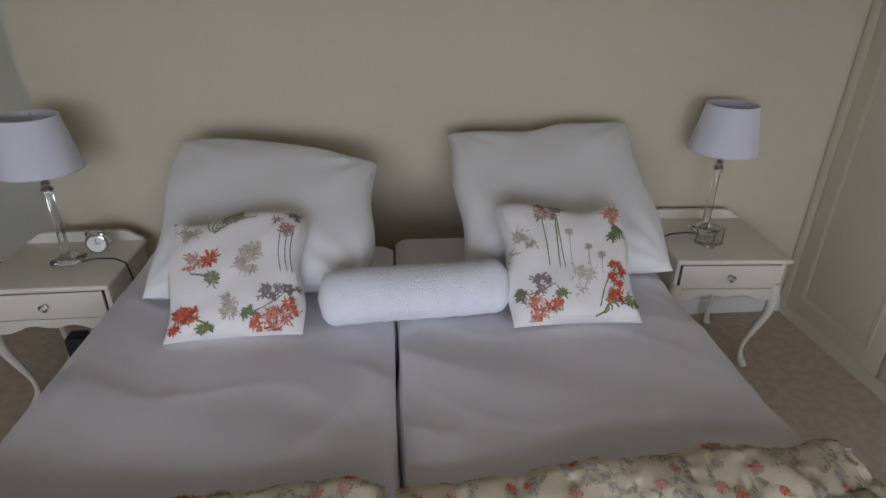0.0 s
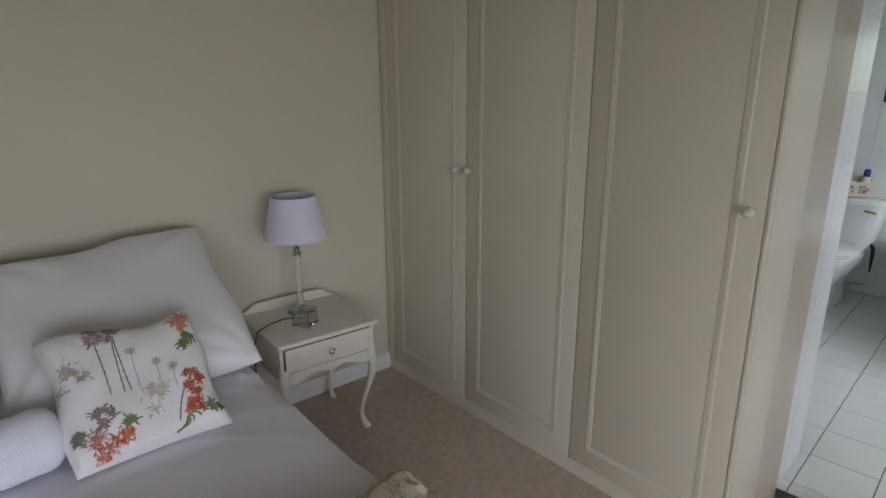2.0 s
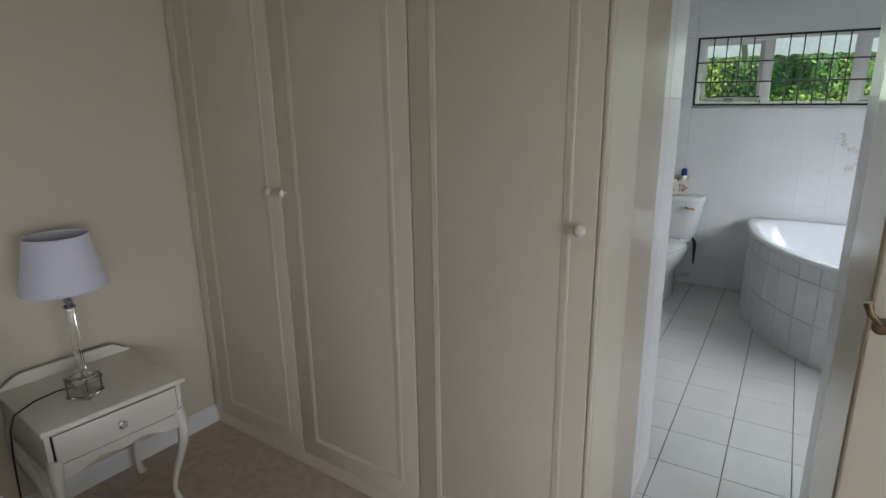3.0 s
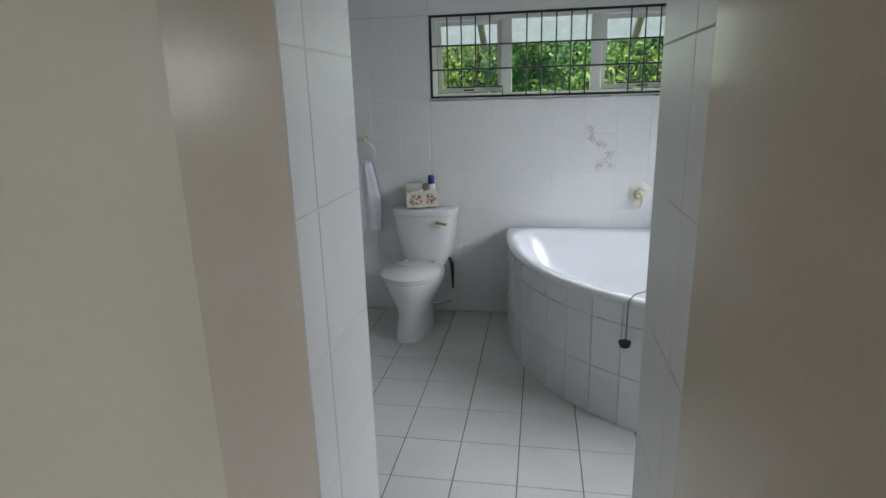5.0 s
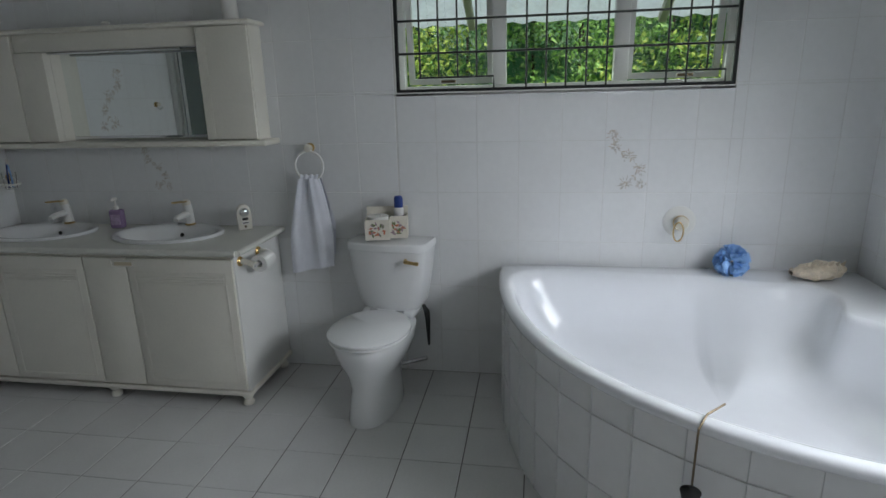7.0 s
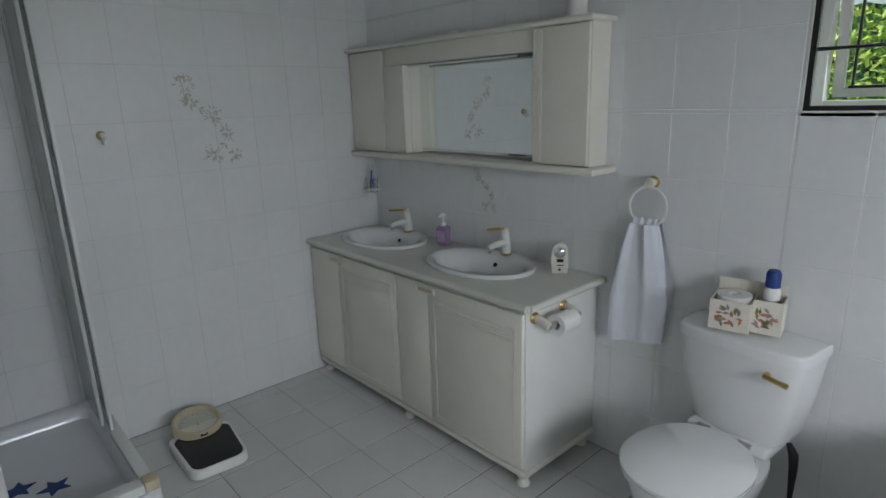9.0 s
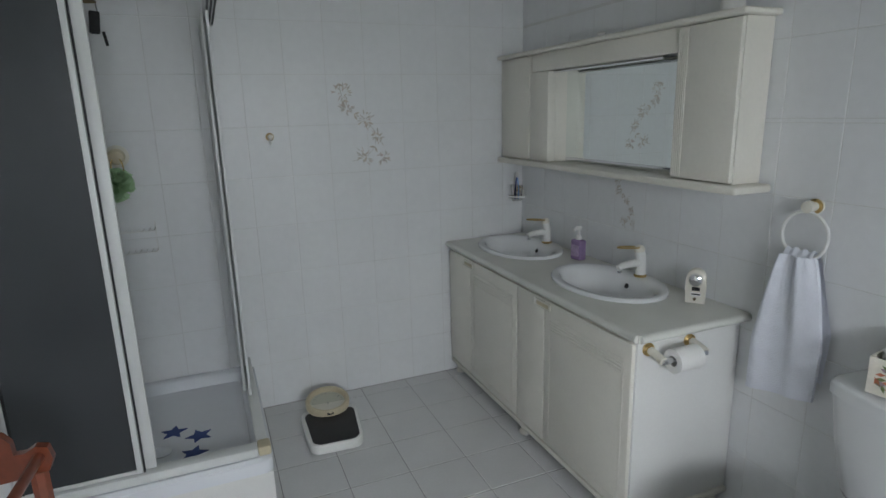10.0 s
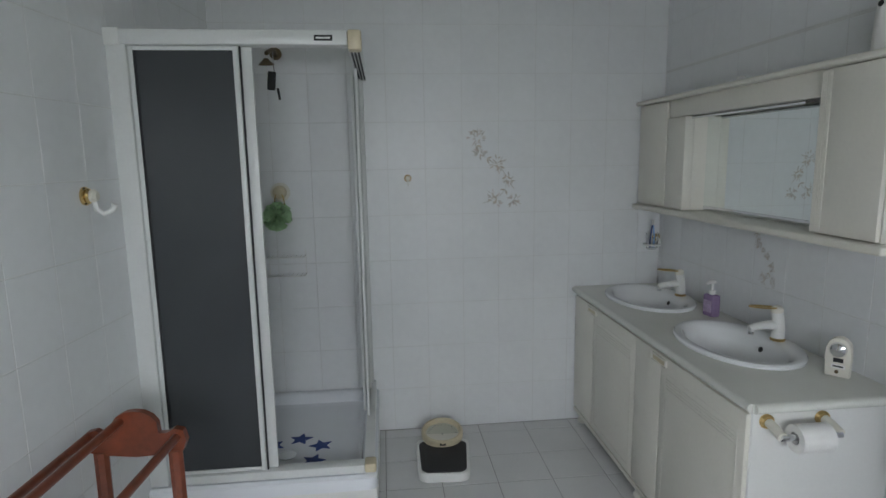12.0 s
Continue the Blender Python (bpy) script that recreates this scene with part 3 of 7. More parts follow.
def pillow_shape(w, h, t, n=26, droop=0.0, seed=1, corner=0.05, flare=0.08, peak=0.0):
    """A stuffed pillow, flat in x and z, with drawn-out corners and soft creases. Front faces -y."""
    rng = np.random.default_rng(seed)
    ph = rng.uniform(0, 6, 6)

    def place(u, v, side):
        a, b2 = 2 * u - 1, 2 * v - 1
        pin = 1 - 0.022 * (1 - abs(b2) ** 3) * abs(a) ** 4
        pin2 = 1 - 0.03 * (1 - abs(a) ** 3) * abs(b2) ** 4
        x, z = a * w / 2 * pin, b2 * h / 2 * pin2
        fat = ((1 - a ** 4) * (1 - b2 ** 4)) ** 0.38
        c = (0.004 * math.sin(6 * a + 3 * b2 + ph[0]) + 0.003 * math.sin(9 * b2 - 5 * a + ph[1])) * fat
        for sx, sz in ((-1, -1), (1, -1), (-1, 1), (1, 1)):
            d = math.hypot(a - sx, b2 - sz)
            c += 0.0045 * math.sin(math.atan2(b2 - sz, a - sx) * 13 + ph[4]) * math.exp(-((d - 0.45) / 0.3) ** 2)
        y = side * (t / 2 * fat) + c * 0.8
        x *= 1 + flare * ((0.5 - 0.5 * b2) ** 1.5 - 0.35)
        x += corner * 0.15 * math.sin(5 * b2 + ph[2]) * abs(a)
        z += peak * math.exp(-((a - 0.25) / 0.30) ** 2) * (b2 * 0.5 + 0.5) ** 2
        z += -droop * (a * 0.5 + 0.5) * (b2 * 0.5 + 0.5) + 0.02 * math.sin(3.1 * a + ph[3]) * (b2 * 0.5 + 0.5)
        return Vector((x, y, z))
    bm = bmesh.new()
    grid_surface(n, n, lambda u, v: place(u, v, -1), bm)
    grid_surface(n, n, lambda u, v: place(1 - u, v, 1), bm)
    bmesh.ops.remove_doubles(bm, verts=bm.verts, dist=0.0015)
    return bm, place


def big_pillow(at, lean, turn, w, h, seed, droop, peak):
    ob = thing("pillow", "large plain white square pillow leaning against the wall", "pillow", at, group="large white pillows")
    ob.matrix_basis = pose(*at) @ pose(0, 0, 0, 0, 0, turn) @ pose(0, 0, 0, -lean, 0, 0)
    bm, _ = pillow_shape(w, h, 0.17, 60, droop, seed, flare=-0.05, peak=peak)
    moved(bm, Matrix.Translation((0, 0, h / 2)))
    part("cover", bm, PILLOW_CLOTH, ob)
    return ob


big_pillow((-0.305, 1.235, 0.650), 63, -2, 0.735, 0.730, 5, 0.14, 0.0)
big_pillow((0.728, 1.225, 0.650), 63, -4, 0.755, 0.690, 9, -0.06, 0.04)


def blossom(add, u, v, r, petals, colour, dark, rng):
    for k in range(petals * 3):
        a = 2 * math.pi * k / petals + rng.uniform(-.2, .2)
        rr = r * rng.uniform(0.75, 1.1) * (1.0, 0.72, 0.45)[k // petals]
        add(u + math.cos(a) * rr * 0.65, v + math.sin(a) * rr * 0.65, a, r * 0.46, r * 0.15, colour if (k + k // petals) % 3 else dark)


def printed_cushion(at, lean, turn, size, seed, design):
    ob = thing("cushion", "square ivory cushion printed with botanical flowers", "cushion", at, group="botanical print cushions")
    ob.matrix_basis = pose(*at) @ pose(0, 0, 0, 0, 0, turn) @ pose(0, 0, 0, -lean, 0, 0)
    bm, place = pillow_shape(size, size, 0.13, 26, 0.0, seed, flare=-0.03)
    up = Matrix.Translation((0, 0, size / 2))
    part("cover", moved(bm, up), LINEN, ob)
    rng = np.random.default_rng(seed)
    inks = {}

    def add(u, v, ang, ln, wd, ink):
        bm2 = inks.setdefault(ink, bmesh.new())
        ca, sa = math.cos(ang), math.sin(ang)
        vs = []
        for k, (s, q) in enumerate(((-1, 0), (-0.5, -0.8), (0.2, -1), (0.75, -0.6), (1, 0), (0.75, 0.6), (0.2, 1), (-0.5, 0.8))):
            uu, vv = u + (ca * s * ln - sa * q * wd) * 0.5, v + (sa * s * ln + ca * q * wd) * 0.5
            p = place(min(max(uu, 0.01), 0.99), min(max(vv, 0.01), 0.99), -1)
            vs.append(bm2.verts.new(p + Vector((0, -0.0015 - 0.0002 * len(inks), size / 2))))
        bm2.faces.new(vs)

    def stem(u0, v0, u1, v1, wd, ink, bend=0.0):
        n, wd = 7, wd * 0.75
        for k in range(n):
            t = (k + 0.5) / n
            off = bend * math.sin(math.pi * t)
            du, dv = u1 - u0, v1 - v0
            ln = math.hypot(du, dv)
            add(u0 + du * t - dv / ln * off, v0 + dv * t + du / ln * off, math.atan2(dv, du) + bend * 2 * math.cos(math.pi * t), ln / n * 1.35, wd, ink)
    design(add, stem, rng)
    for ink, b2 in inks.items():
        tagged(part("print", b2, PRINT[ink], ob, ink.replace("_", " ") + " printed motif", smooth=0), kind="stuff")
    return ob


def spray(add, u, v, r, n, inks, rng, ln=0.06):
    n, ln = int(n * 8), ln * 0.60
    hearts = [(u + r * 0.75 * rng.normal(0, 0.6), v + r * 0.75 * rng.normal(0, 0.6)) for _ in range(5)]
    for k in range(n):
        hu, hv = hearts[k % 5]
        a, q = rng.uniform(0, 6.28), abs(rng.normal(0, 0.30)) * r
        add(hu + math.cos(a) * q, hv + math.sin(a) * q, a + rng.uniform(-0.7, 0.7), ln * rng.uniform(0.7, 1.5), ln * rng.uniform(0.16, 0.36), inks[int(rng.integers(len(inks)))])


def design_left(add, stem, rng):
    blossom(add, 0.33, 0.60, 0.10, 15, "coral", "scarlet", rng)
    blossom(add, 0.33, 0.60, 0.05, 8, "scarlet", "coral", rng)
    spray(add, 0.21, 0.60, 0.08, 16, ("rose", "coral", "taupe"), rng, 0.06)
    spray(add, 0.34, 0.44, 0.07, 18, ("taupe", "leaf_green", "stem_grey"), rng, 0.06)
    stem(0.20, 0.50, 0.40, 0.38, 0.016, "stem_grey", 0.02)
    for k, (u, v) in enumerate(((0.10, 0.17), (0.17, 0.12), (0.15, 0.20), (0.22, 0.17), (0.07, 0.10))):
        spray(add, u, v, 0.05, 13, ("scarlet", "coral", "scarlet"), rng, 0.055)
    stem(0.25, 0.12, 0.36, 0.03, 0.02, "leaf_green", 0.02)
    spray(add, 0.32, 0.06, 0.05, 10, ("leaf_green",), rng, 0.08)
    spray(add, 0.80, 0.10, 0.10, 22, ("scarlet", "coral", "rose"), rng, 0.06)
    spray(add, 0.90, 0.15, 0.07, 16, ("coral", "scarlet"), rng, 0.055)
    spray(add, 0.67, 0.05, 0.06, 14, ("scarlet", "coral"), rng, 0.055)
    stem(0.56, 0.13, 0.84, 0.27, 0.012, "stem_grey", -0.03)
    spray(add, 0.76, 0.26, 0.06, 14, ("stem_grey", "mauve"), rng, 0.07)
    spray(add, 0.60, 0.15, 0.05, 9, ("stem_grey", "leaf_green"), rng, 0.06)
    spray(add, 0.90, 0.30, 0.05, 8, ("stem_grey", "leaf_green"), rng, 0.06)
    for u in (0.85, 0.90, 0.94):
        stem(u, 0.45, u - 0.02, 0.80, 0.012, "stem_grey", 0.01)
    spray(add, 0.86, 0.82, 0.07, 14, ("mauve", "rose", "stem_grey"), rng, 0.06)
    spray(add, 0.93, 0.95, 0.05, 9, ("stem_grey", "mauve"), rng, 0.06)
    for k in range(6):
        stem(0.36, 0.80, 0.30 + 0.07 * k, 0.95 - 0.012 * k, 0.012, "leaf_green", 0.03)
    spray(add, 0.48, 0.93, 0.08, 10, ("leaf_green", "taupe"), rng, 0.09)
    for u, v, r in ((0.62, 0.60, 0.10), (0.16, 0.86, 0.08), (0.46, 0.18, 0.08), (0.58, 0.50, 0.07)):
        spray(add, u, v, r, 22, ("pale_sand", "taupe", "pale_sand"), rng, 0.06)
    stem(0.55, 0.42, 0.66, 0.66, 0.010, "pale_sand", 0.03)


def design_right(add, stem, rng):
    blossom(add, 0.90, 0.86, 0.10, 13, "rose", "coral", rng)
    spray(add, 0.89, 0.88, 0.06, 12, ("coral", "rose"), rng, 0.07)
    for a in (-0.08, -0.03, 0.03, 0.06):
        stem(0.88, 0.78, 0.86 + a, 0.64, 0.022, "leaf_green", 0.02)
    spray(add, 0.86, 0.70, 0.05, 9, ("leaf_green",), rng, 0.09)
    for u, d in ((0.32, 0.0), (0.40, 0.02), (0.44, -0.01)):
        stem(u, 0.42, u + d, 0.86, 0.013, "leaf_green", 0.01)
    spray(add, 0.32, 0.87, 0.07, 14, ("mauve", "rose", "stem_grey"), rng, 0.07)
    spray(add, 0.43, 0.93, 0.07, 12, ("mauve", "stem_grey"), rng, 0.07)
    for u, v in ((0.50, 0.72), (0.63, 0.60), (0.72, 0.52)):
        stem(u, 0.36, u, v, 0.008, "taupe", 0.005)
        blossom(add, u, v, 0.045, 9, "taupe", "pale_sand", rng)
    spray(add, 0.14, 0.62, 0.10, 22, ("pale_sand", "taupe"), rng, 0.06)
    spray(add, 0.58, 0.38, 0.10, 18, ("pale_sand",), rng, 0.06)
    for u, v in ((0.82, 0.42), (0.80, 0.33), (0.84, 0.27), (0.78, 0.22), (0.75, 0.15), (0.84, 0.17), (0.87, 0.36)):
        spray(add, u, v, 0.045, 11, ("scarlet", "scarlet", "coral"), rng, 0.055)
    stem(0.66, 0.10, 0.82, 0.40, 0.014, "leaf_green", 0.02)
    for a in range(5):
        stem(0.72, 0.12, 0.62 + 0.06 * a, 0.03 + 0.02 * a, 0.022, "leaf_green", 0.02)
    spray(add, 0.93, 0.12, 0.05, 8, ("leaf_green",), rng, 0.08)
    spray(add, 0.20, 0.08, 0.10, 24, ("scarlet", "coral", "rose"), rng, 0.06)
    spray(add, 0.33, 0.13, 0.06, 14, ("coral", "scarlet"), rng, 0.055)
    stem(0.05, 0.20, 0.34, 0.28, 0.012, "stem_grey", -0.03)
    spray(add, 0.24, 0.27, 0.06, 14, ("stem_grey", "mauve"), rng, 0.07)
    spray(add, 0.08, 0.20, 0.05, 9, ("stem_grey", "leaf_green"), rng, 0.06)
    spray(add, 0.38, 0.22, 0.05, 8, ("leaf_green",), rng, 0.06)


printed_cushion((-0.362, 1.050, 0.605), 50, 0, 0.400, 21, design_left)
printed_cushion((0.656, 0.985, 0.605), 50, -4, 0.412, 22, design_right)


def bolster():
    ob = thing("bolster_cushion", "white towelling bolster cushion lying across the beds", "cushion", (0.176, 1.128, 0.680), 1)
    rng = np.random.default_rng(2)
    L, R = 0.60, 0.087

    def f(u, v):
        s = v * 2 - 1
        k = max(0.0, (abs(s) - 0.80) / 0.20)
        r = R * math.sqrt(max(0.0, 1 - k ** 2.6))
        x = s * L / 2 - (0.0 if k < 1 else 0)
        a = 2 * math.pi * u
        q = 1 + 0.018 * math.sin(a * 3 + s * 4) + 0.012 * math.sin(s * 23 + a * 2)
        return (x, r * q * math.cos(a), r * q * math.sin(a) * 0.97)
    part("cover", grid_surface(40, 48, f, close_u=True), TOWELLING, ob)
    nubs = bmesh.new()
    for _ in range(420):
        u, v = rng.uniform(0, 1), rng.uniform(0.12, 0.88)
        p = Vector(f(u, v))
        n = Vector((0, p.y, p.z)).normalized()
        t = Vector((rng.uniform(-1, 1), 0, 0)) + n.orthogonal() * rng.uniform(-1, 1)
        t.normalize()
        tube([p - n * 0.0022 - t * 0.006, p - n * 0.0012, p - n * 0.0022 + t * 0.006], 0.0032, 5, nubs)
    tagged(part("nap", nubs, TOWELLING, ob), kind="stuff")


bolster()


# floral quilt folded over the foot of the beds
QUILT = material("cream_quilted_cotton", (0.74, 0.665, 0.51), 0.88, vary=0.22, scale=16, fine=320, bump=0.15, spec=0.2)


def quilt(x0, x1, y1, seed, out_l, out_r):
    """A padded quilt over the foot of a bed, puffed between its quilting lines and falling over the open side."""
    ob = thing("quilt", "cream floral padded quilt turned back over the foot of the bed", "quilt", (0, 0, 0), group="floral quilts")
    rng = np.random.default_rng(seed)
    ph = rng.uniform(0, 6, 6)
    y0 = -0.19
    w = x1 - x0

    def f(u, v):
        s = -out_l + u * (w + out_l + out_r)
        y = y0 + v * (y1 - y0)
        if s > w:
            d = s - w
            x, z = x1 + 0.055 * math.sin(min(d, 0.09) / 0.09 * math.pi / 2) + d * 0.06, 0.635 - max(0.0, d - 0.06)
        elif s < 0:
            d = -s
            x, z = x0 - 0.055 * math.sin(min(d, 0.09) / 0.09 * math.pi / 2) - d * 0.06, 0.635 - max(0.0, d - 0.06)
        else:
            x, z = x0 + s, 0.635
        a1, a2 = s * 3.14159 / 0.125 + 0.7 * math.sin(y * 9 + ph[3]), (y - y1) * 3.14159 / 0.15 + 0.6 * math.sin(s * 8 + ph[4])
        puff = abs(math.sin(a1)) ** 0.45 * abs(math.sin(a2)) ** 0.45
        # gathers running in from the stitched seams
        pull = (1 - abs(math.sin(a1))) ** 2 * math.sin(y * 120 + 3 * math.sin(s * 31)) + (1 - abs(math.sin(a2))) ** 2 * math.sin(s * 110 + 3 * math.sin(y * 27))
        z += 0.019 * puff + 0.0028 * pull + 0.007 * math.sin(s * 7 + ph[0]) + 0.004 * math.sin(s * 23 + y * 17 + ph[5])
        edge = min(1.0, (y1 - y) / 0.05)
        z -= (1 - edge) ** 2 * 0.034
        y += 0.008 * math.sin(s * 5 + ph[1]) + 0.006 * math.sin(s * 19 + ph[2]) - (0.055 * max(0.0, (s - w + 0.22) / 0.22) ** 2 if out_r == 0 else 0)
        return (x, y, z)
    bm = grid_surface(170, 110, f)
    part("cover", bm, QUILT, ob)
    inks = {}

    def put(u, v, ang, ln, wd, ink):
        b3 = inks.setdefault(ink, bmesh.new())
        ca, sa = math.cos(ang), math.sin(ang)
        span = w + out_l + out_r
        vs = []
        for s2, q2 in ((-1, 0), (-0.4, -0.8), (0.4, -0.9), (1, 0), (0.4, 0.9), (-0.4, 0.8)):
            uu = min(1, max(0, u + (ca * s2 * ln - sa * q2 * wd) / span))
            vv = min(1, max(0, v + (sa * s2 * ln + ca * q2 * wd) / (y1 - y0)))
            p = Vector(f(uu, vv))
            n = (Vector(f(min(1, uu + 0.004), vv)) - Vector(f(max(0, uu - 0.004), vv))).cross(Vector(f(uu, min(1, vv + 0.006))) - Vector(f(uu, max(0, vv - 0.006))))
            vs.append(b3.verts.new(p + n.normalized() * 0.0025))
        b3.faces.new(vs)
    cells = [((i + 0.5 * (j % 2)) / 23, j / 15) for i in range(23) for j in range(15)]
    for cu, cv in cells:
        u, v = min(0.99, cu + rng.uniform(0.0, 0.05)), min(0.97, 0.02 + cv + rng.uniform(0, 0.06))
        kind = rng.uniform(0, 1)
        span, deep = w + out_l + out_r, y1 - y0
        a0 = rng.uniform(0, 6.28)
        # a bending stem with leaves, a full blossom on some, small buds on others
        for k in range(6):
            t = k / 5
            aa = a0 + 1.2 * t
            su, sv = u + 0.048 * t * math.cos(aa) / span, v + 0.048 * t * math.sin(aa) / deep
            put(su, sv, aa + 0.6, 0.007, 0.0010, "taupe")
            put(su + 0.006 * math.cos(aa + 1.5) / span, sv + 0.006 * math.sin(aa + 1.5) / deep, aa + rng.uniform(0.5, 1.4) * (1 if k % 2 else -1), rng.uniform(0.005, 0.009), 0.0030, ("taupe", "sage", "pale_sand")[k % 3])
        main, dark = (("coral", "scarlet"), ("rose", "coral"), ("pale_sand", "taupe"))[0 if kind < 0.12 else 1 if kind < 0.40 else 2]
        r = rng.uniform(0.005, 0.012)
        for k in range(9):
            aa = k * 0.7
            put(u + r * 0.8 * math.cos(aa) / span, v + r * 0.8 * math.sin(aa) / deep, aa, r * 0.75, r * 0.34, main if k % 3 else dark)
        put(u, v, 0, r * 0.4, r * 0.35, dark)
    for ink, b3 in inks.items():
        tagged(part("print", b3, PRINT[ink], ob, ink.replace("_", " ") + " printed flowers", smooth=0), kind="stuff")
    part("lining", grid_surface(60, 3, lambda u, v: Vector(f(u, 0.985 + 0.015 * v)) - Vector((0, 0.002 * v, 0.018 * v))), QUILT, ob)


quilt(0.055, 1.00, 0.448, 1, 0.0, 0.40)
quilt(-0.875, 0.035, 0.497, 2, 0.40, 0.0)


# ---- bedside tables and lamps ----
def cabriole(parent, x, y, sx, sy, h):
    """A curved leg that swells at the knee and turns out at the foot."""
    pts, rad = [], []
    for k in range(13):
        t = k / 12
        out = 0.020 * math.sin(t * math.pi * 1.0) * (1 - t) * 2.2 - 0.030 * math.sin(math.pi * t) * t - 0.034 * t + 0.018 * max(0, (t - 0.78) / 0.22) ** 2
        pts.append((x + sx * out, y + sy * out, h * (1 - t) + FLOOR * t))
        rad.append(0.026 - 0.016 * min(1, t * 1.35) + 0.008 * max(0, (t - 0.85) / 0.15))
    part("leg", tube(pts, rad, 10), IVORY_PAINT, parent)


def bedside_table(at, turn, w, d):
    nt = thing("bedside_table", "ivory painted bedside table with one drawer and curved legs", "bedside table", at, turn, group="bedside tables")
    H = 0.53
    part("top", box(-w / 2 - 0.012, -0.014, H - 0.022, w / 2 + 0.012, d, H, 0.007, 3), IVORY_PAINT, nt)
    # back gallery with scrolled ends
    pro = []
    for k in range(33):
        t = k / 32
        e = min(t, 1 - t) * w
        pro.append((-w / 2 + t * w, 0.045 if e > 0.07 else 0.010 + 0.035 * max(0.0, math.sin(min(1, e / 0.07) * math.pi / 2)) ** 2))
    g = bmesh.new()
    rows = [[g.verts.new((x, d - 0.016 + q * 0.016, H + (z if top else 0))) for x, z in pro] for q in (0, 1) for top in (0, 1)]
    for i in range(32):
        g.faces.new((rows[0][i], rows[0][i + 1], rows[1][i + 1], rows[1][i]))
        g.faces.new((rows[2][i + 1], rows[2][i], rows[3][i], rows[3][i + 1]))
        g.faces.new((rows[1][i], rows[1][i + 1], rows[3][i + 1], rows[3][i]))
    part("gallery", g, IVORY_PAINT, nt)
    for sx in (-1, 1):
        a, b2 = sorted((sx * w / 2, sx * (w / 2 - 0.018)))
        part("side_panel", box(a, 0.012, 0.345, b2, d - 0.004, H - 0.0225, 0.003), IVORY_PAINT, nt)
    part("back_panel", box(-w / 2 + 0.018, d - 0.018, 0.345, w / 2 - 0.018, d - 0.005, H - 0.023), IVORY_PAINT, nt)
    part("bottom_panel", box(-w / 2 + 0.0185, 0.03, 0.372, w / 2 - 0.0185, d - 0.019, 0.385), IVORY_PAINT, nt)
    # black slab stands in for the shade in the gap round the drawer
    part("drawer_gap", box(-w / 2 + 0.0185, 0.016, 0.386, w / 2 - 0.0185, 0.03, H - 0.024), BLACK_PLASTIC, nt, "black filler for the shade in the gap round the drawer")
    dr = part("drawer", box(-w / 2 + 0.024, 0.002, 0.388, w / 2 - 0.024, 0.0155, H - 0.034, 0.003), IVORY_PAINT, nt)
    k = part("knob", lathe([(0.006, 0), (0.007, 0.01), (0.014, 0.017), (0.016, 0.023), (0.010, 0.030), (0, 0.031)], 10), CRYSTAL, dr, "cut glass drawer knob")
    k.matrix_basis = pose(0, 0.002, 0.445, 90, 0, 0)
    part("knob_plate", lathe([(0.012, 0), (0.012, 0.003), (0.009, 0.004), (0, 0.004)], 16, m=pose(0, 0.002, 0.445, 90, 0, 0)), CHROME, dr)
    # scrolled apron under the drawer
    ap = bmesh.new()
    lo, hi = [], []
    for k2 in range(25):
        t = k2 / 24
        lo.append(ap.verts.new((-w / 2 + t * w, 0.006, 0.352 - 0.040 * abs(2 * t - 1) ** 2.5 + 0.008 * math.cos(t * 6 * math.pi))))
        hi.append(ap.verts.new((-w / 2 + t * w, 0.006, 0.384)))
    fs = [ap.faces.new((lo[i], lo[i + 1], hi[i + 1], hi[i])) for i in range(24)]
    r = bmesh.ops.extrude_face_region(ap, geom=fs)
    bmesh.ops.translate(ap, vec=(0, 0.014, 0), verts=[v for v in r["geom"] if isinstance(v, bmesh.types.BMVert)])
    part("apron", ap, IVORY_PAINT, nt)
    for sx in (-1, 1):
        for sy, yy in ((-1, 0.024), (1, d - 0.024)):
            cabriole(nt, sx * (w / 2 - 0.022), yy, sx, sy, 0.40)
    return nt


bedside_table((1.537, 1.475, 0), -6.5, 0.465, 0.445)
bedside_table((-1.15, 1.60, 0), -2.5, 0.46, 0.40)

SHADE = material("pale_lilac_silk_shade", (0.72, 0.72, 0.82), 0.8, vary=0.05, scale=5, fine=300, bump=0.08, sheen=0.4)


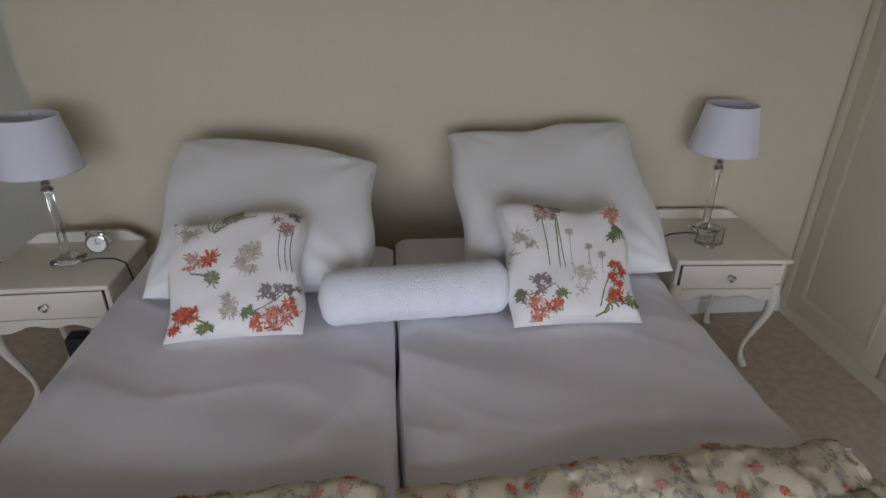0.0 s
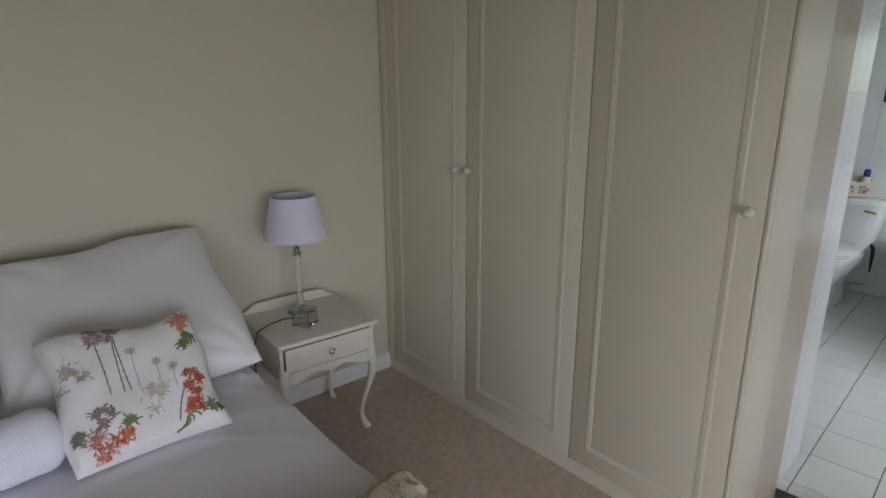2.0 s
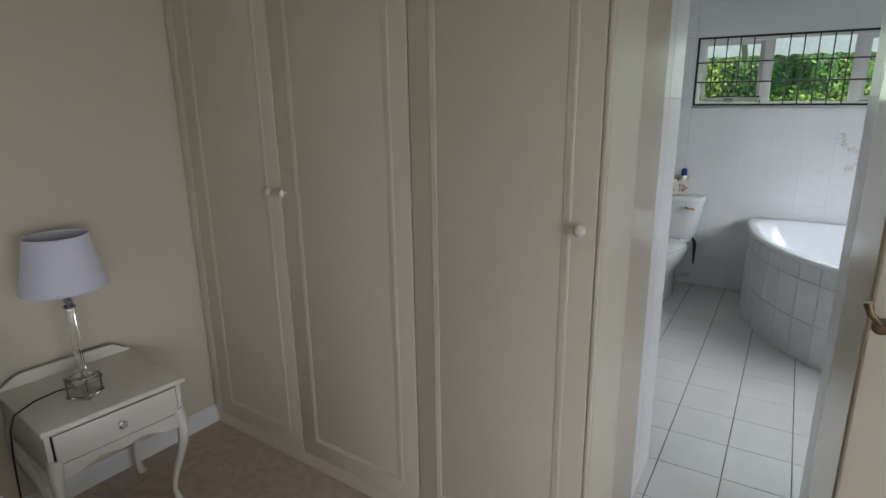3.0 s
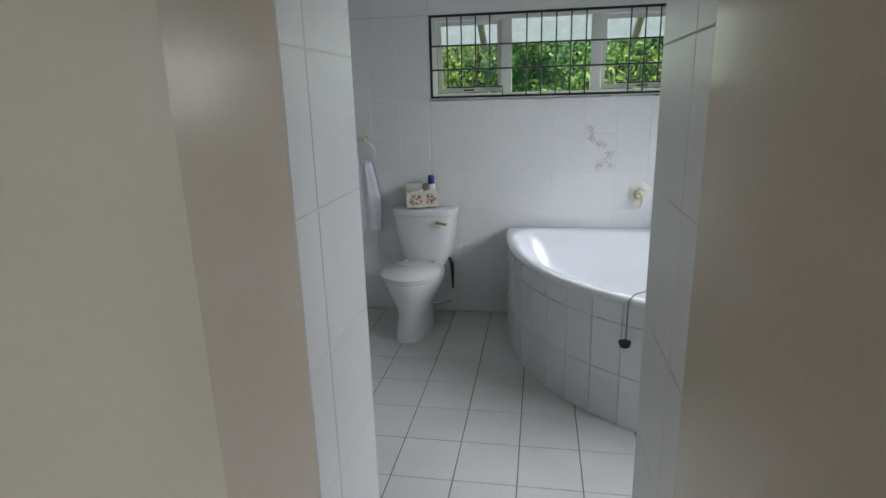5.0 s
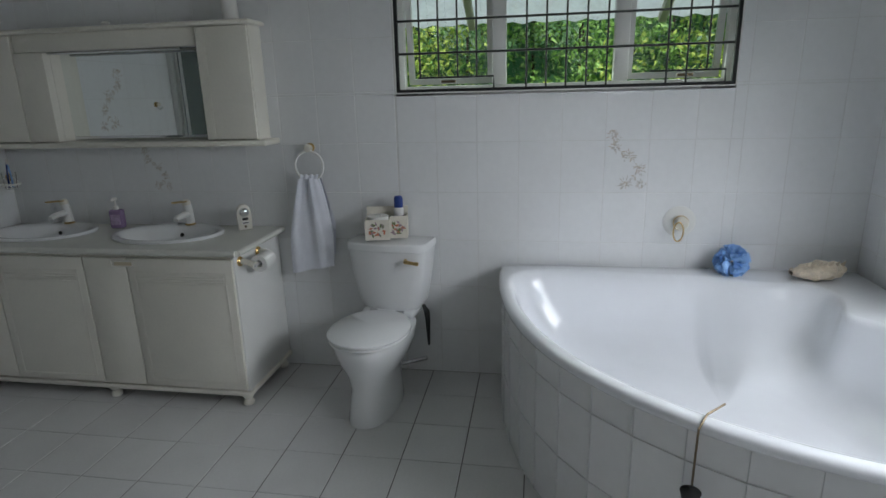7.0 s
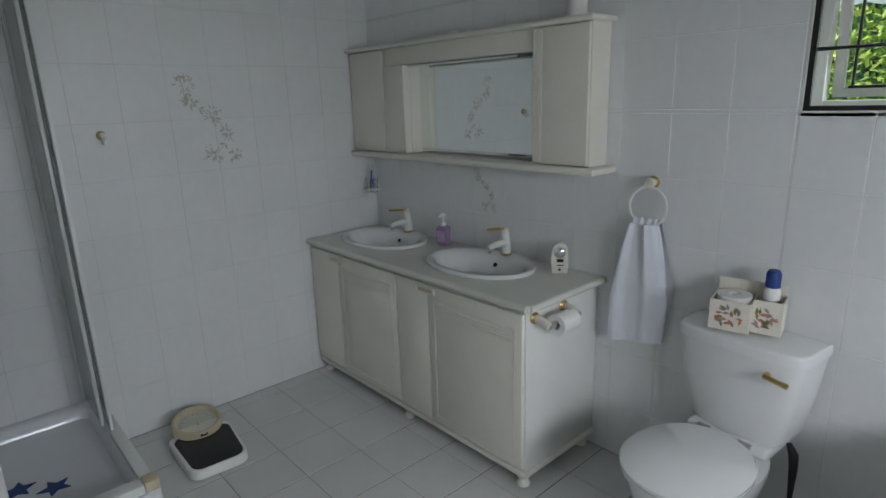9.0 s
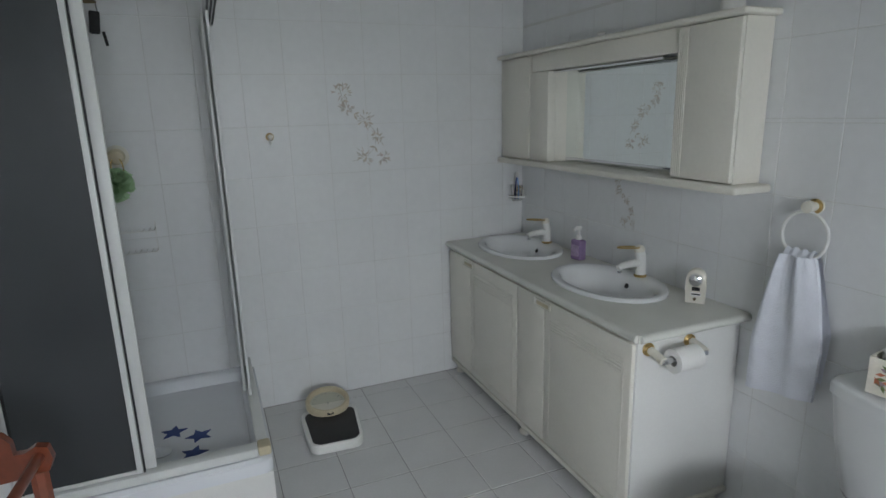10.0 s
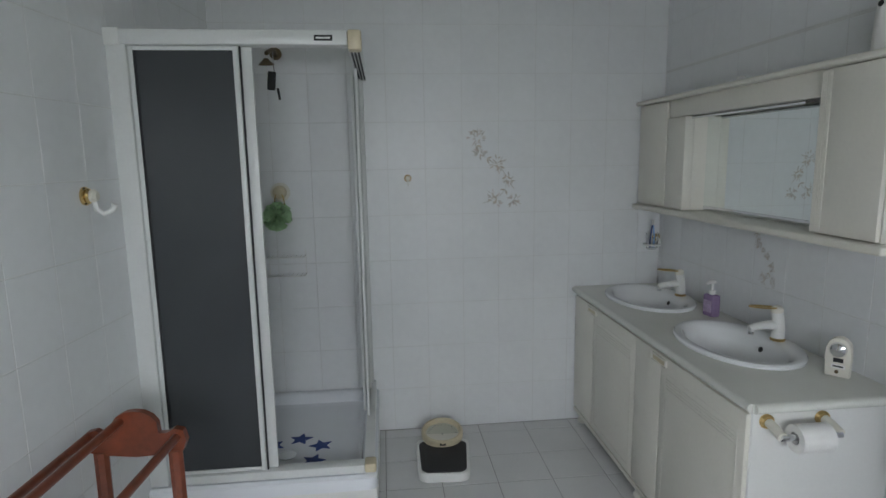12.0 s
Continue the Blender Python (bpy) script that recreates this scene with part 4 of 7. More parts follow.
def table_lamp(at, turn, label):
    lp = thing("table_lamp", label, "lamp", at, turn, group="bedside lamps")
    part("base", box(-0.048, -0.048, 0, 0.048, 0.048, 0.016, 0.005, 2), CRYSTAL, lp, "square crystal base")
    part("foot", lathe([(0.034, 0.0165), (0.036, 0.024), (0.024, 0.032), (0.020, 0.042), (0, 0.042)], 20), CHROME, lp)
    part("column", lathe([(0.015, 0.0425), (0.017, 0.06), (0.015, 0.08), (0.0135, 0.27), (0.017, 0.285), (0.015, 0.295), (0, 0.295)], 8), CRYSTAL, lp, "faceted crystal column", smooth=20)
    part("collar", lathe([(0.022, 0.2955), (0.024, 0.302), (0.014, 0.312), (0.018, 0.325), (0.010, 0.336), (0.010, 0.36), (0.016, 0.365), (0.016, 0.42), (0, 0.42)], 20), CHROME, lp)
    prof = [(0.1400, 0.376), (0.1395, 0.376), (0.100, 0.572), (0.1015, 0.572), (0.1415, 0.376)]
    sh = bmesh.new()
    seg = 40
    rings = [[sh.verts.new((r * math.cos(2 * math.pi * i / seg), r * math.sin(2 * math.pi * i / seg), z)) for i in range(seg)] for r, z in prof[1:]]
    for a, b2 in zip(rings, rings[1:] + rings[:1]):
        for i in range(seg):
            sh.faces.new((a[i], a[(i + 1) % seg], b2[(i + 1) % seg], b2[i]))
    s = part("shade", sh, SHADE, lp, "pale lilac tapered fabric shade")
    for r, z in ((0.1415, 0.378), (0.1018, 0.570)):
        part("trim", tube([(r * math.cos(2 * math.pi * i / 40), r * math.sin(2 * math.pi * i / 40), z) for i in range(40)], 0.003, 6, closed=True), SHADE, s)
    for k in range(3):
        a = 2 * math.pi * k / 3
        part("spider", tube([(0.01 * math.cos(a), 0.01 * math.sin(a), 0.40), (0.099 * math.cos(a), 0.099 * math.sin(a), 0.565)], 0.0015, 6), CHROME, lp)
    part("bulb", lathe([(0.014, 0.42), (0.028, 0.455), (0.030, 0.475), (0.018, 0.505), (0, 0.512)], 16), PAPER, lp)
    return lp


table_lamp((1.566, 1.757, 0.531), 8, "crystal column table lamp with pale lilac shade, unlit")
table_lamp((-1.125, 1.80, 0.531), -12, "crystal column table lamp with pale lilac shade, unlit")


def cord(points, name="lamp_cord"):
    solid(name, tube(points, 0.0032, 6), BLACK_PLASTIC, "thin black lamp cord trailing off the table", "cord", group="lamp cords")


cord([(1.52, 1.72, 0.535), (1.46, 1.73, 0.540), (1.38, 1.72, 0.541), (1.30, 1.68, 0.538), (1.275, 1.66, 0.50), (1.262, 1.65, 0.40), (1.258, 1.66, 0.18), (1.25, 1.72, FLOOR + 0.004)])
cord([(-1.07, 1.78, 0.535), (-1.02, 1.79, 0.540), (-0.95, 1.78, 0.541), (-0.90, 1.75, 0.535), (-0.885, 1.74, 0.48), (-0.88, 1.75, 0.30), (-0.885, 1.80, FLOOR + 0.004)])
solid("cord_switch", box(-0.892, 1.735, 0.40, -0.870, 1.755, 0.46, 0.005), BLACK_PLASTIC, "black in-line switch on the lamp cord", "switch")


def glass_dish():
    g = thing("glass_dish", "small clear square glass tealight holder on the table", "glass", (1.51, 1.63, 0.531), 28)
    bm = box(-0.045, -0.045, 0, 0.045, 0.045, 0.012, 0.004)
    part("foot", bm, CRYSTAL, g)
    prof = bmesh.new()
    for p in ((-0.04, -0.04, 0.013, -0.034, 0.04, 0.075), (0.034, -0.04, 0.013, 0.04, 0.04, 0.075), (-0.034, -0.04, 0.013, 0.034, -0.034, 0.075), (-0.034, 0.034, 0.013, 0.034, 0.04, 0.075)):
        box(*p, bm=prof)
    part("bowl", prof, CRYSTAL, g, smooth=0)


glass_dish()


def alarm_clock():
    c = thing("alarm_clock", "small round silver twin-bell alarm clock on the table", "clock", (-1.03, 1.86, 0.531), 4)
    part("case", lathe([(0.040, 0), (0.043, 0.004), (0.043, 0.03), (0.036, 0.036), (0, 0.037)], 28, m=pose(0, 0.018, 0.048, 90, 0, 0)), CHROME, c)
    part("face", lathe([(0.034, 0), (0, 0.0005)], 28, m=pose(0, -0.0195, 0.048, 90, 0, 0)), PAPER, c, "white clock face")
    part("pointer", box(-0.0012, -0.0215, 0.048, 0.0012, -0.0205, 0.072), BLACK_PLASTIC, c)
    part("pointer", moved(box(-0.0012, -0.0215, 0, 0.0012, -0.0205, 0.018), pose(0, 0, 0.048, 0, 70, 0)), BLACK_PLASTIC, c)
    for sx in (-1, 1):
        part("foot", tube([(sx * 0.025, 0, 0.018), (sx * 0.034, 0, 0.0)], 0.004, 8), CHROME, c)
        part("bell", lathe([(0.016, 0), (0.014, 0.008), (0.006, 0.014), (0, 0.015)], 16, m=pose(sx * 0.024, 0, 0.086, 0, sx * 25, 0)), CHROME, c)


alarm_clock()
solid("plug_adaptor", box(-1.30, 1.90, FLOOR, -1.22, 1.98, 0.10, 0.01), BLACK_PLASTIC, "black power adaptor on the floor under the table", "adaptor")


# ---- vanity unit ----
VY0, VY1, VX, VZ = 0.918, 2.505, 5.108, 0.80
BASINS = ((5.385, 1.435), (5.385, 2.165))
BA, BB = 0.195, 0.275                            # half depth and half width of a basin


def vanity():
    v = thing("vanity_unit", "cream double vanity cupboard with panelled doors on bun feet", "vanity", (0, 0, 0))
    x0, x1, y0, y1 = VX + 0.022, EAST - 0.004, VY0 + 0.028, VY1 - 0.002
    part("side_panel", box(x0, y0, 0.085, x1, y0 + 0.018, VZ - 0.0305, 0.003), WHITE_PAINT, v)
    part("side_panel", box(x0, y1 - 0.018, 0.085, x1, y1, VZ - 0.0305, 0.003), WHITE_PAINT, v)
    part("back_panel", box(x1 - 0.012, y0 + 0.019, 0.085, x1, y1 - 0.019, VZ - 0.031), VANITY_PAINT, v, smooth=0)
    part("plinth_moulding", box(x0 - 0.014, y0 - 0.012, 0.062, x1, y1, 0.0845, 0.006, 3), VANITY_PAINT, v)
    part("carcass_front", box(x0 + 0.002, y0 + 0.019, 0.086, x0 + 0.016, y1 - 0.019, VZ - 0.031), VANITY_PAINT, v, smooth=0)
    # two wide doors, each with a centre strip, recessed grips and fluting under the grip
    dz0, dz1 = 0.098, VZ - 0.048
    n = 4
    for k, (a, b2) in enumerate(((y0 + 0.008, 1.485), (1.490, 1.715), (1.720, 2.215), (2.220, y1 - 0.006))):
        wide = b2 - a > 0.3
        d = part("door", box(x0 - 0.016, a, dz0, x0 + 0.0015, b2, dz1, 0.003), VANITY_PAINT, v)
        if wide:
            bm = bmesh.new()
            for p in ((a + 0.035, dz0 + 0.03, a + 0.042, dz1 - 0.06), (b2 - 0.042, dz0 + 0.03, b2 - 0.035, dz1 - 0.06), (a + 0.042, dz0 + 0.03, b2 - 0.042, dz0 + 0.037), (a + 0.042, dz1 - 0.067, b2 - 0.042, dz1 - 0.06)):
                box(x0 - 0.0175, p[0], p[1], x0 - 0.0162, p[2], p[3], bm=bm)
            part("bead", bm, VANITY_PAINT, d, smooth=0)
            fl = bmesh.new()
            for q in range(4):
                tube([(x0 - 0.0165, a + 0.045, dz1 - 0.083 - q * 0.012), (x0 - 0.0165, b2 - 0.045, dz1 - 0.083 - q * 0.012)], 0.003, 6, fl)
            part("fluting", fl, VANITY_PAINT, d)
    for yc in (1.50, 2.235):
        g = part("grip", box(x0 - 0.019, yc - 0.062, dz1 - 0.040, x0 - 0.0165, yc + 0.062, dz1 - 0.008, 0.006), VANITY_PAINT, v)
        part("grip_recess", box(x0 - 0.0205, yc - 0.045, dz1 - 0.034, x0 - 0.0195, yc + 0.045, dz1 - 0.018), STAIN, g, "tan finger recess")
    for yc in (y0 + 0.03, (y0 + y1) / 2 - 0.02, y1 - 0.05):
        for xc in (x0 + 0.025, x1 - 0.04):
            part("foot", lathe([(0.018, 0), (0.026, 0.006), (0.028, 0.016), (0.022, 0.028), (0.016, 0.034), (0.024, 0.044), (0.030, 0.056), (0.030, 0.0615), (0, 0.0615)], 18, m=Matrix.Translation((xc, yc, 0))), VANITY_PAINT, v)
    # worktop with two oval cut-outs
    top = thing("vanity_worktop", "cream speckled laminate worktop with two inset basins", "worktop", (0, 0, 0))
    bm = bmesh.new()
    z0, z1 = VZ - 0.030, VZ
    mid = (BASINS[0][1] + BASINS[1][1]) / 2
    for (cx, cy), (ya, yb) in zip(BASINS, ((VY0, mid), (mid, VY1))):
        n = 64
        inner = [(cx + (BA - 0.012) * math.cos(2 * math.pi * i / n), cy + (BB - 0.012) * math.sin(2 * math.pi * i / n)) for i in range(n)]
        outer = []
        for i in range(n):
            c, s = math.cos(2 * math.pi * i / n), math.sin(2 * math.pi * i / n)
            k = min((EAST - 0.002 - cx) / c if c > 1e-6 else 1e9, (VX - cx) / c if c < -1e-6 else 1e9, (yb - cy) / s if s > 1e-6 else 1e9, (ya - cy) / s if s < -1e-6 else 1e9)
            outer.append((cx + c * k, cy + s * k))
        for q in ((EAST - 0.002, yb), (VX, yb), (VX, ya), (EAST - 0.002, ya)):
            i = min(range(n), key=lambda j: (outer[j][0] - q[0]) ** 2 + (outer[j][1] - q[1]) ** 2)
            outer[i] = q
        vi = [bm.verts.new((x, y, z1)) for x, y in inner]
        vo = [bm.verts.new((x, y, z1)) for x, y in outer]
        vl = [bm.verts.new((x, y, z0)) for x, y in outer]
        vil = [bm.verts.new((x, y, z0)) for x, y in inner]
        for i in range(n):
            j = (i + 1) % n
            bm.faces.new((vi[i], vo[i], vo[j], vi[j]))
            if not (abs(outer[i][1] - mid) < 1e-6 and abs(outer[j][1] - mid) < 1e-6):
                bm.faces.new((vo[i], vl[i], vl[j], vo[j]))
            bm.faces.new((vil[i], vi[i], vi[j], vil[j]))
            bm.faces.new((vl[i], vil[i], vil[j], vl[j]))
    part("slab", bm, LAMINATE, top, smooth=0)
    part("edging", tube([(VX - 0.001, VY0 + 0.005, VZ - 0.015), (VX - 0.001, VY1 - 0.002, VZ - 0.015)], 0.0148, 12), LAMINATE, top)
    part("edging", tube([(VX + 0.006, VY0 - 0.001, VZ - 0.015), (EAST - 0.004, VY0 - 0.001, VZ - 0.015)], 0.0148, 12), LAMINATE, top)


vanity()


def basin(cx, cy):
    b2 = thing("wash_basin", "white oval china basin set into the worktop", "basin", (cx, cy, VZ + 0.001), group="inset basins")
    prof = [(1.04, 0.0), (1.045, 0.008), (1.02, 0.015), (0.97, 0.016), (0.92, 0.010), (0.87, -0.004), (0.80, -0.040), (0.68, -0.085), (0.48, -0.118), (0.22, -0.130), (0.10, -0.133)]
    bm = bmesh.new()
    n = 56
    rings = []
    for k, z in prof:
        # the bowl is pushed to the front, the tap ledge lies behind
        sh = -0.018 * min(1, max(0, (1 - k) * 4))
        ka = k - (0.10 if k < 0.95 else 0)
        rings.append([bm.verts.new((BA * ka * math.cos(2 * math.pi * i / n) + sh, BB * k * math.sin(2 * math.pi * i / n), z)) for i in range(n)])
    for a, c in zip(rings, rings[1:]):
        for i in range(n):
            j = (i + 1) % n
            bm.faces.new((a[i], a[j], c[j], c[i]))
    bm.faces.new(rings[-1])
    part("bowl", bm, CERAMIC, b2)
    part("waste", lathe([(0.030, 0), (0.030, 0.004), (0.018, 0.003), (0, 0.002)], 20, m=Matrix.Translation((-0.03, 0, -0.1325))), BRASS, b2, "brass waste ring")
    # the overflow's shaded inside is a black disc on the bowl, no opening
    part("overflow", lathe([(0.011, 0), (0.011, 0.003), (0, 0.0031)], 14, m=pose(0.108, 0.0, -0.030, 0, -68, 0)), BLACK_PLASTIC, b2, "black disc for the shaded inside of the overflow hole")
    tp = thing("basin_tap", "white and brass single-lever basin tap", "tap", (cx + 0.155, cy - 0.025, VZ + 0.016), group="basin taps")
    part("base", lathe([(0.026, 0), (0.027, 0.006), (0.024, 0.010), (0, 0.010)], 20), BRASS, tp, "brass base ring")
    part("body", tube([(0, 0, 0.0105), (0.0, 0, 0.05), (-0.006, 0, 0.095), (-0.010, 0, 0.112)], [0.024, 0.0225, 0.023, 0.020], 18), WHITE_PAINT, tp)
    part("spout", tube([(-0.004, 0, 0.060), (-0.05, 0, 0.062), (-0.10, 0, 0.058), (-0.118, 0, 0.050)], [0.019, 0.016, 0.014, 0.013], 16), WHITE_PAINT, tp)
    part("aerator", tube([(-0.112, 0, 0.040), (-0.112, 0, 0.030)], 0.010, 12), CHROME, tp)
    part("cap", lathe([(0.022, 0), (0.023, 0.010), (0.018, 0.020), (0.008, 0.025), (0, 0.0255)], 18, m=pose(-0.010, 0, 0.112, 0, -8, 0)), IVORY_PAINT, tp)
    loop = [(-0.012 - 0.055 - 0.058 * math.cos(a), 0.018 * math.sin(a), 0.128 + 0.02 * (1 + math.cos(a)) * 0.3) for a in [2 * math.pi * i / 24 for i in range(24)]]
    part("lever", tube(loop, 0.0035, 8, closed=True), BRASS, tp, "brass wire loop lever")


for c in BASINS:
    basin(*c)


def soap_bottle():
    b2 = thing("soap_dispenser", "clear pump bottle of purple liquid soap", "soap bottle", (5.512, 1.815, VZ + 0.001), 10)
    PURPLE = material("purple_liquid_soap", (0.34, 0.24, 0.42), 0.15, vary=0.15, scale=30, fine=100, bump=0)
    part("bottle", box(-0.022, -0.034, 0, 0.022, 0.034, 0.10, 0.010, 3), PURPLE, b2)
    part("label", box(-0.0235, -0.024, 0.02, -0.0222, 0.024, 0.075), material("lilac_label", (0.55, 0.42, 0.62), 0.5, vary=0.4, scale=60, fine=200), b2)
    part("neck", lathe([(0.014, 0.1005), (0.014, 0.118), (0.006, 0.120), (0.006, 0.150), (0, 0.150)], 14), PAPER, b2)
    part("pump", tube([(0.012, 0, 0.156), (-0.014, 0, 0.158), (-0.034, 0, 0.150)], [0.009, 0.009, 0.005], 10), PAPER, b2, "white pump head")


soap_bottle()


def motion_alarm():
    a = thing("alarm_sensor", "small cream battery alarm with round lens standing on worktop", "alarm", (5.515, 1.085, VZ + 0.001), 38)
    out = [(-0.034, 0), (0.034, 0), (0.036, 0.06), (0.034, 0.095)] + [(0.033 * math.cos(t), 0.098 + 0.033 * math.sin(t)) for t in [math.pi * i / 12 for i in range(1, 12)]] + [(-0.034, 0.095), (-0.036, 0.06)]
    bm = prism(out, -0.016, 0.016, 0.004)
    moved(bm, Matrix(((0, 0, 1, 0), (1, 0, 0, 0), (0, 1, 0, 0), (0, 0, 0, 1))))
    moved(bm, pose(0, 0, 0, 0, 0, 180))
    part("case", bm, IVORY_PAINT, a)
    part("lens", lathe([(0.025, 0), (0.022, 0.009), (0.012, 0.014), (0, 0.015)], 20, m=pose(-0.017, 0, 0.092, 0, -90, 0)), CHROME, a, "domed clear lens")
    part("panel", box(-0.0178, -0.016, 0.050, -0.0165, 0.012, 0.064), BLACK_PLASTIC, a)
    part("label", box(-0.0178, -0.022, 0.030, -0.0165, 0.016, 0.043), PAPER, a)
    part("label_line", box(-0.0182, -0.018, 0.034, -0.0179, 0.012, 0.039), BLACK_PLASTIC, a)
    part("button", lathe([(0.006, 0), (0.006, 0.003), (0, 0.003)], 12, m=pose(-0.0165, 0, 0.018, 0, -90, 0)), BRONZE, a)


motion_alarm()


def roll_holder():
    h = thing("toilet_roll_holder", "white and brass toilet roll holder with half-used roll", "roll holder", (0, VY0 + 0.028, 0))
    z = 0.722
    for x in (5.172, 5.352):
        part("rose", lathe([(0.022, 0), (0.023, 0.004), (0.020, 0.007), (0.022, 0.010), (0.018, 0.014), (0, 0.014)], 20, m=pose(x, 0, z + 0.01, 90, 0, 0)), BRASS, h, "ribbed brass rose")
        part("arm", tube([(x, -0.014, z + 0.010), (x, -0.04, z + 0.006), (x, -0.075, z - 0.006)], [0.014, 0.014, 0.015], 14), IVORY_PAINT, h)
    part("spindle", tube([(5.168, -0.075, z - 0.008), (5.356, -0.075, z - 0.008)], 0.010, 12), CHROME, h)
    bm = bmesh.new()
    n = 32
    rings = [[bm.verts.new((x, -0.075 + r * math.cos(2 * math.pi * i / n), z - 0.012 + r * math.sin(2 * math.pi * i / n))) for i in range(n)] for x, r in ((5.210, 0.018), (5.210, 0.041), (5.312, 0.041), (5.312, 0.018))]
    for a, b2 in zip(rings, rings[1:] + rings[:1]):
        for i in range(n):
            bm.faces.new((a[i], a[(i + 1) % n], b2[(i + 1) % n], b2[i]))
    part("paper_roll", bm, PAPER, h, "white paper roll")


roll_holder()


# ---- mirror cabinet ----
def mirror_cabinet():
    CX, y0, y1, z0, z1 = 5.458, 0.932, 2.500, 1.262, 1.790
    c = thing("mirror_cabinet", "cream wall cabinet with centre mirror between two cupboards", "cabinet", (0, 0, 0))
    back = EAST - 0.003
    part("bottom_shelf", box(CX - 0.03, y0 - 0.05, z0 - 0.028, back, y1, z0 - 0.001, 0.008, 3), VANITY_PAINT, c)
    part("cornice", box(CX - 0.028, y0 - 0.028, z1, back, y1 + 0.002, z1 + 0.020, 0.007, 3), VANITY_PAINT, c)
    part("light_pelmet", box(CX + 0.012, 1.202, z1 - 0.085, CX + 0.030, 2.192, z1 - 0.0005, 0.003), VANITY_PAINT, c)
    for a, b2, lab in ((y0, 1.197, 1), (2.200, y1, 0)):
        part("cupboard_side", box(CX + 0.017, a, z0, back, a + 0.014, z1 - 0.001), VANITY_PAINT, c, smooth=0)
        part("cupboard_side", box(CX + 0.017, b2 - 0.014, z0, back, b2, z1 - 0.001), VANITY_PAINT, c, smooth=0)
        part("door", box(CX, a + 0.002, z0 + 0.004, CX + 0.0165, b2 - 0.002, z1 - 0.004, 0.003), VANITY_PAINT, c)
    fl = bmesh.new()
    for k in range(5):
        tube([(CX - 0.001, 1.186 - k * 0.009, z0 + 0.01), (CX - 0.001, 1.186 - k * 0.009, z1 - 0.01)], 0.0028, 6, fl)
    part("fluting", fl, VANITY_PAINT, c)
    part("back_panel", box(EAST - 0.020, 1.198, z0, back - 0.001, 2.199, z1 - 0.086), VANITY_PAINT, c, smooth=0)
    part("frame", box(CX + 0.050, 2.030, z0 + 0.001, EAST - 0.021, 2.046, z1 - 0.087), VANITY_PAINT, c)
    part("frame", box(CX + 0.004, 2.030, z0 + 0.001, CX + 0.05, 2.199, z1 - 0.087, 0.003), VANITY_PAINT, c)
    part("mirror", box(EAST - 0.028, 1.199, z0 + 0.022, EAST - 0.022, 2.029, z1 - 0.088), MIRROR, c, "plain mirror glass", smooth=0)
    part("mirror_edge", box(EAST - 0.030, 1.199, z0 + 0.002, EAST - 0.0215, 2.029, z0 + 0.0215, 0.002), CHROME, c)
    part("light_strip", tube([(CX + 0.040, 1.30, z1 - 0.092), (CX + 0.040, 2.05, z1 - 0.092)], 0.007, 10), CHROME, c, "unlit strip light under the pelmet")


mirror_cabinet()
solid("cabinet_button", lathe([(0.020, 0), (0.020, 0.018), (0.012, 0.024), (0, 0.024)], 16), PAPER, "small white round cap on the mirror cabinet", "cap", at=pose(5.50, 1.68, 1.811))


def freshener():
    f = thing("air_freshener", "tall white plastic air freshener on the cabinet top", "air freshener", (5.53, 1.04, 1.811), 0)
    part("body", lathe([(0.036, 0), (0.038, 0.01), (0.036, 0.10), (0.030, 0.15), (0.020, 0.178), (0, 0.184)], 24), PAPER, f)
    part("window", lathe([(0.009, 0), (0.009, 0.003), (0, 0.004)], 12, m=pose(-0.030, 0, 0.140, 0, -78, 0)), BLACK_PLASTIC, f)


freshener()


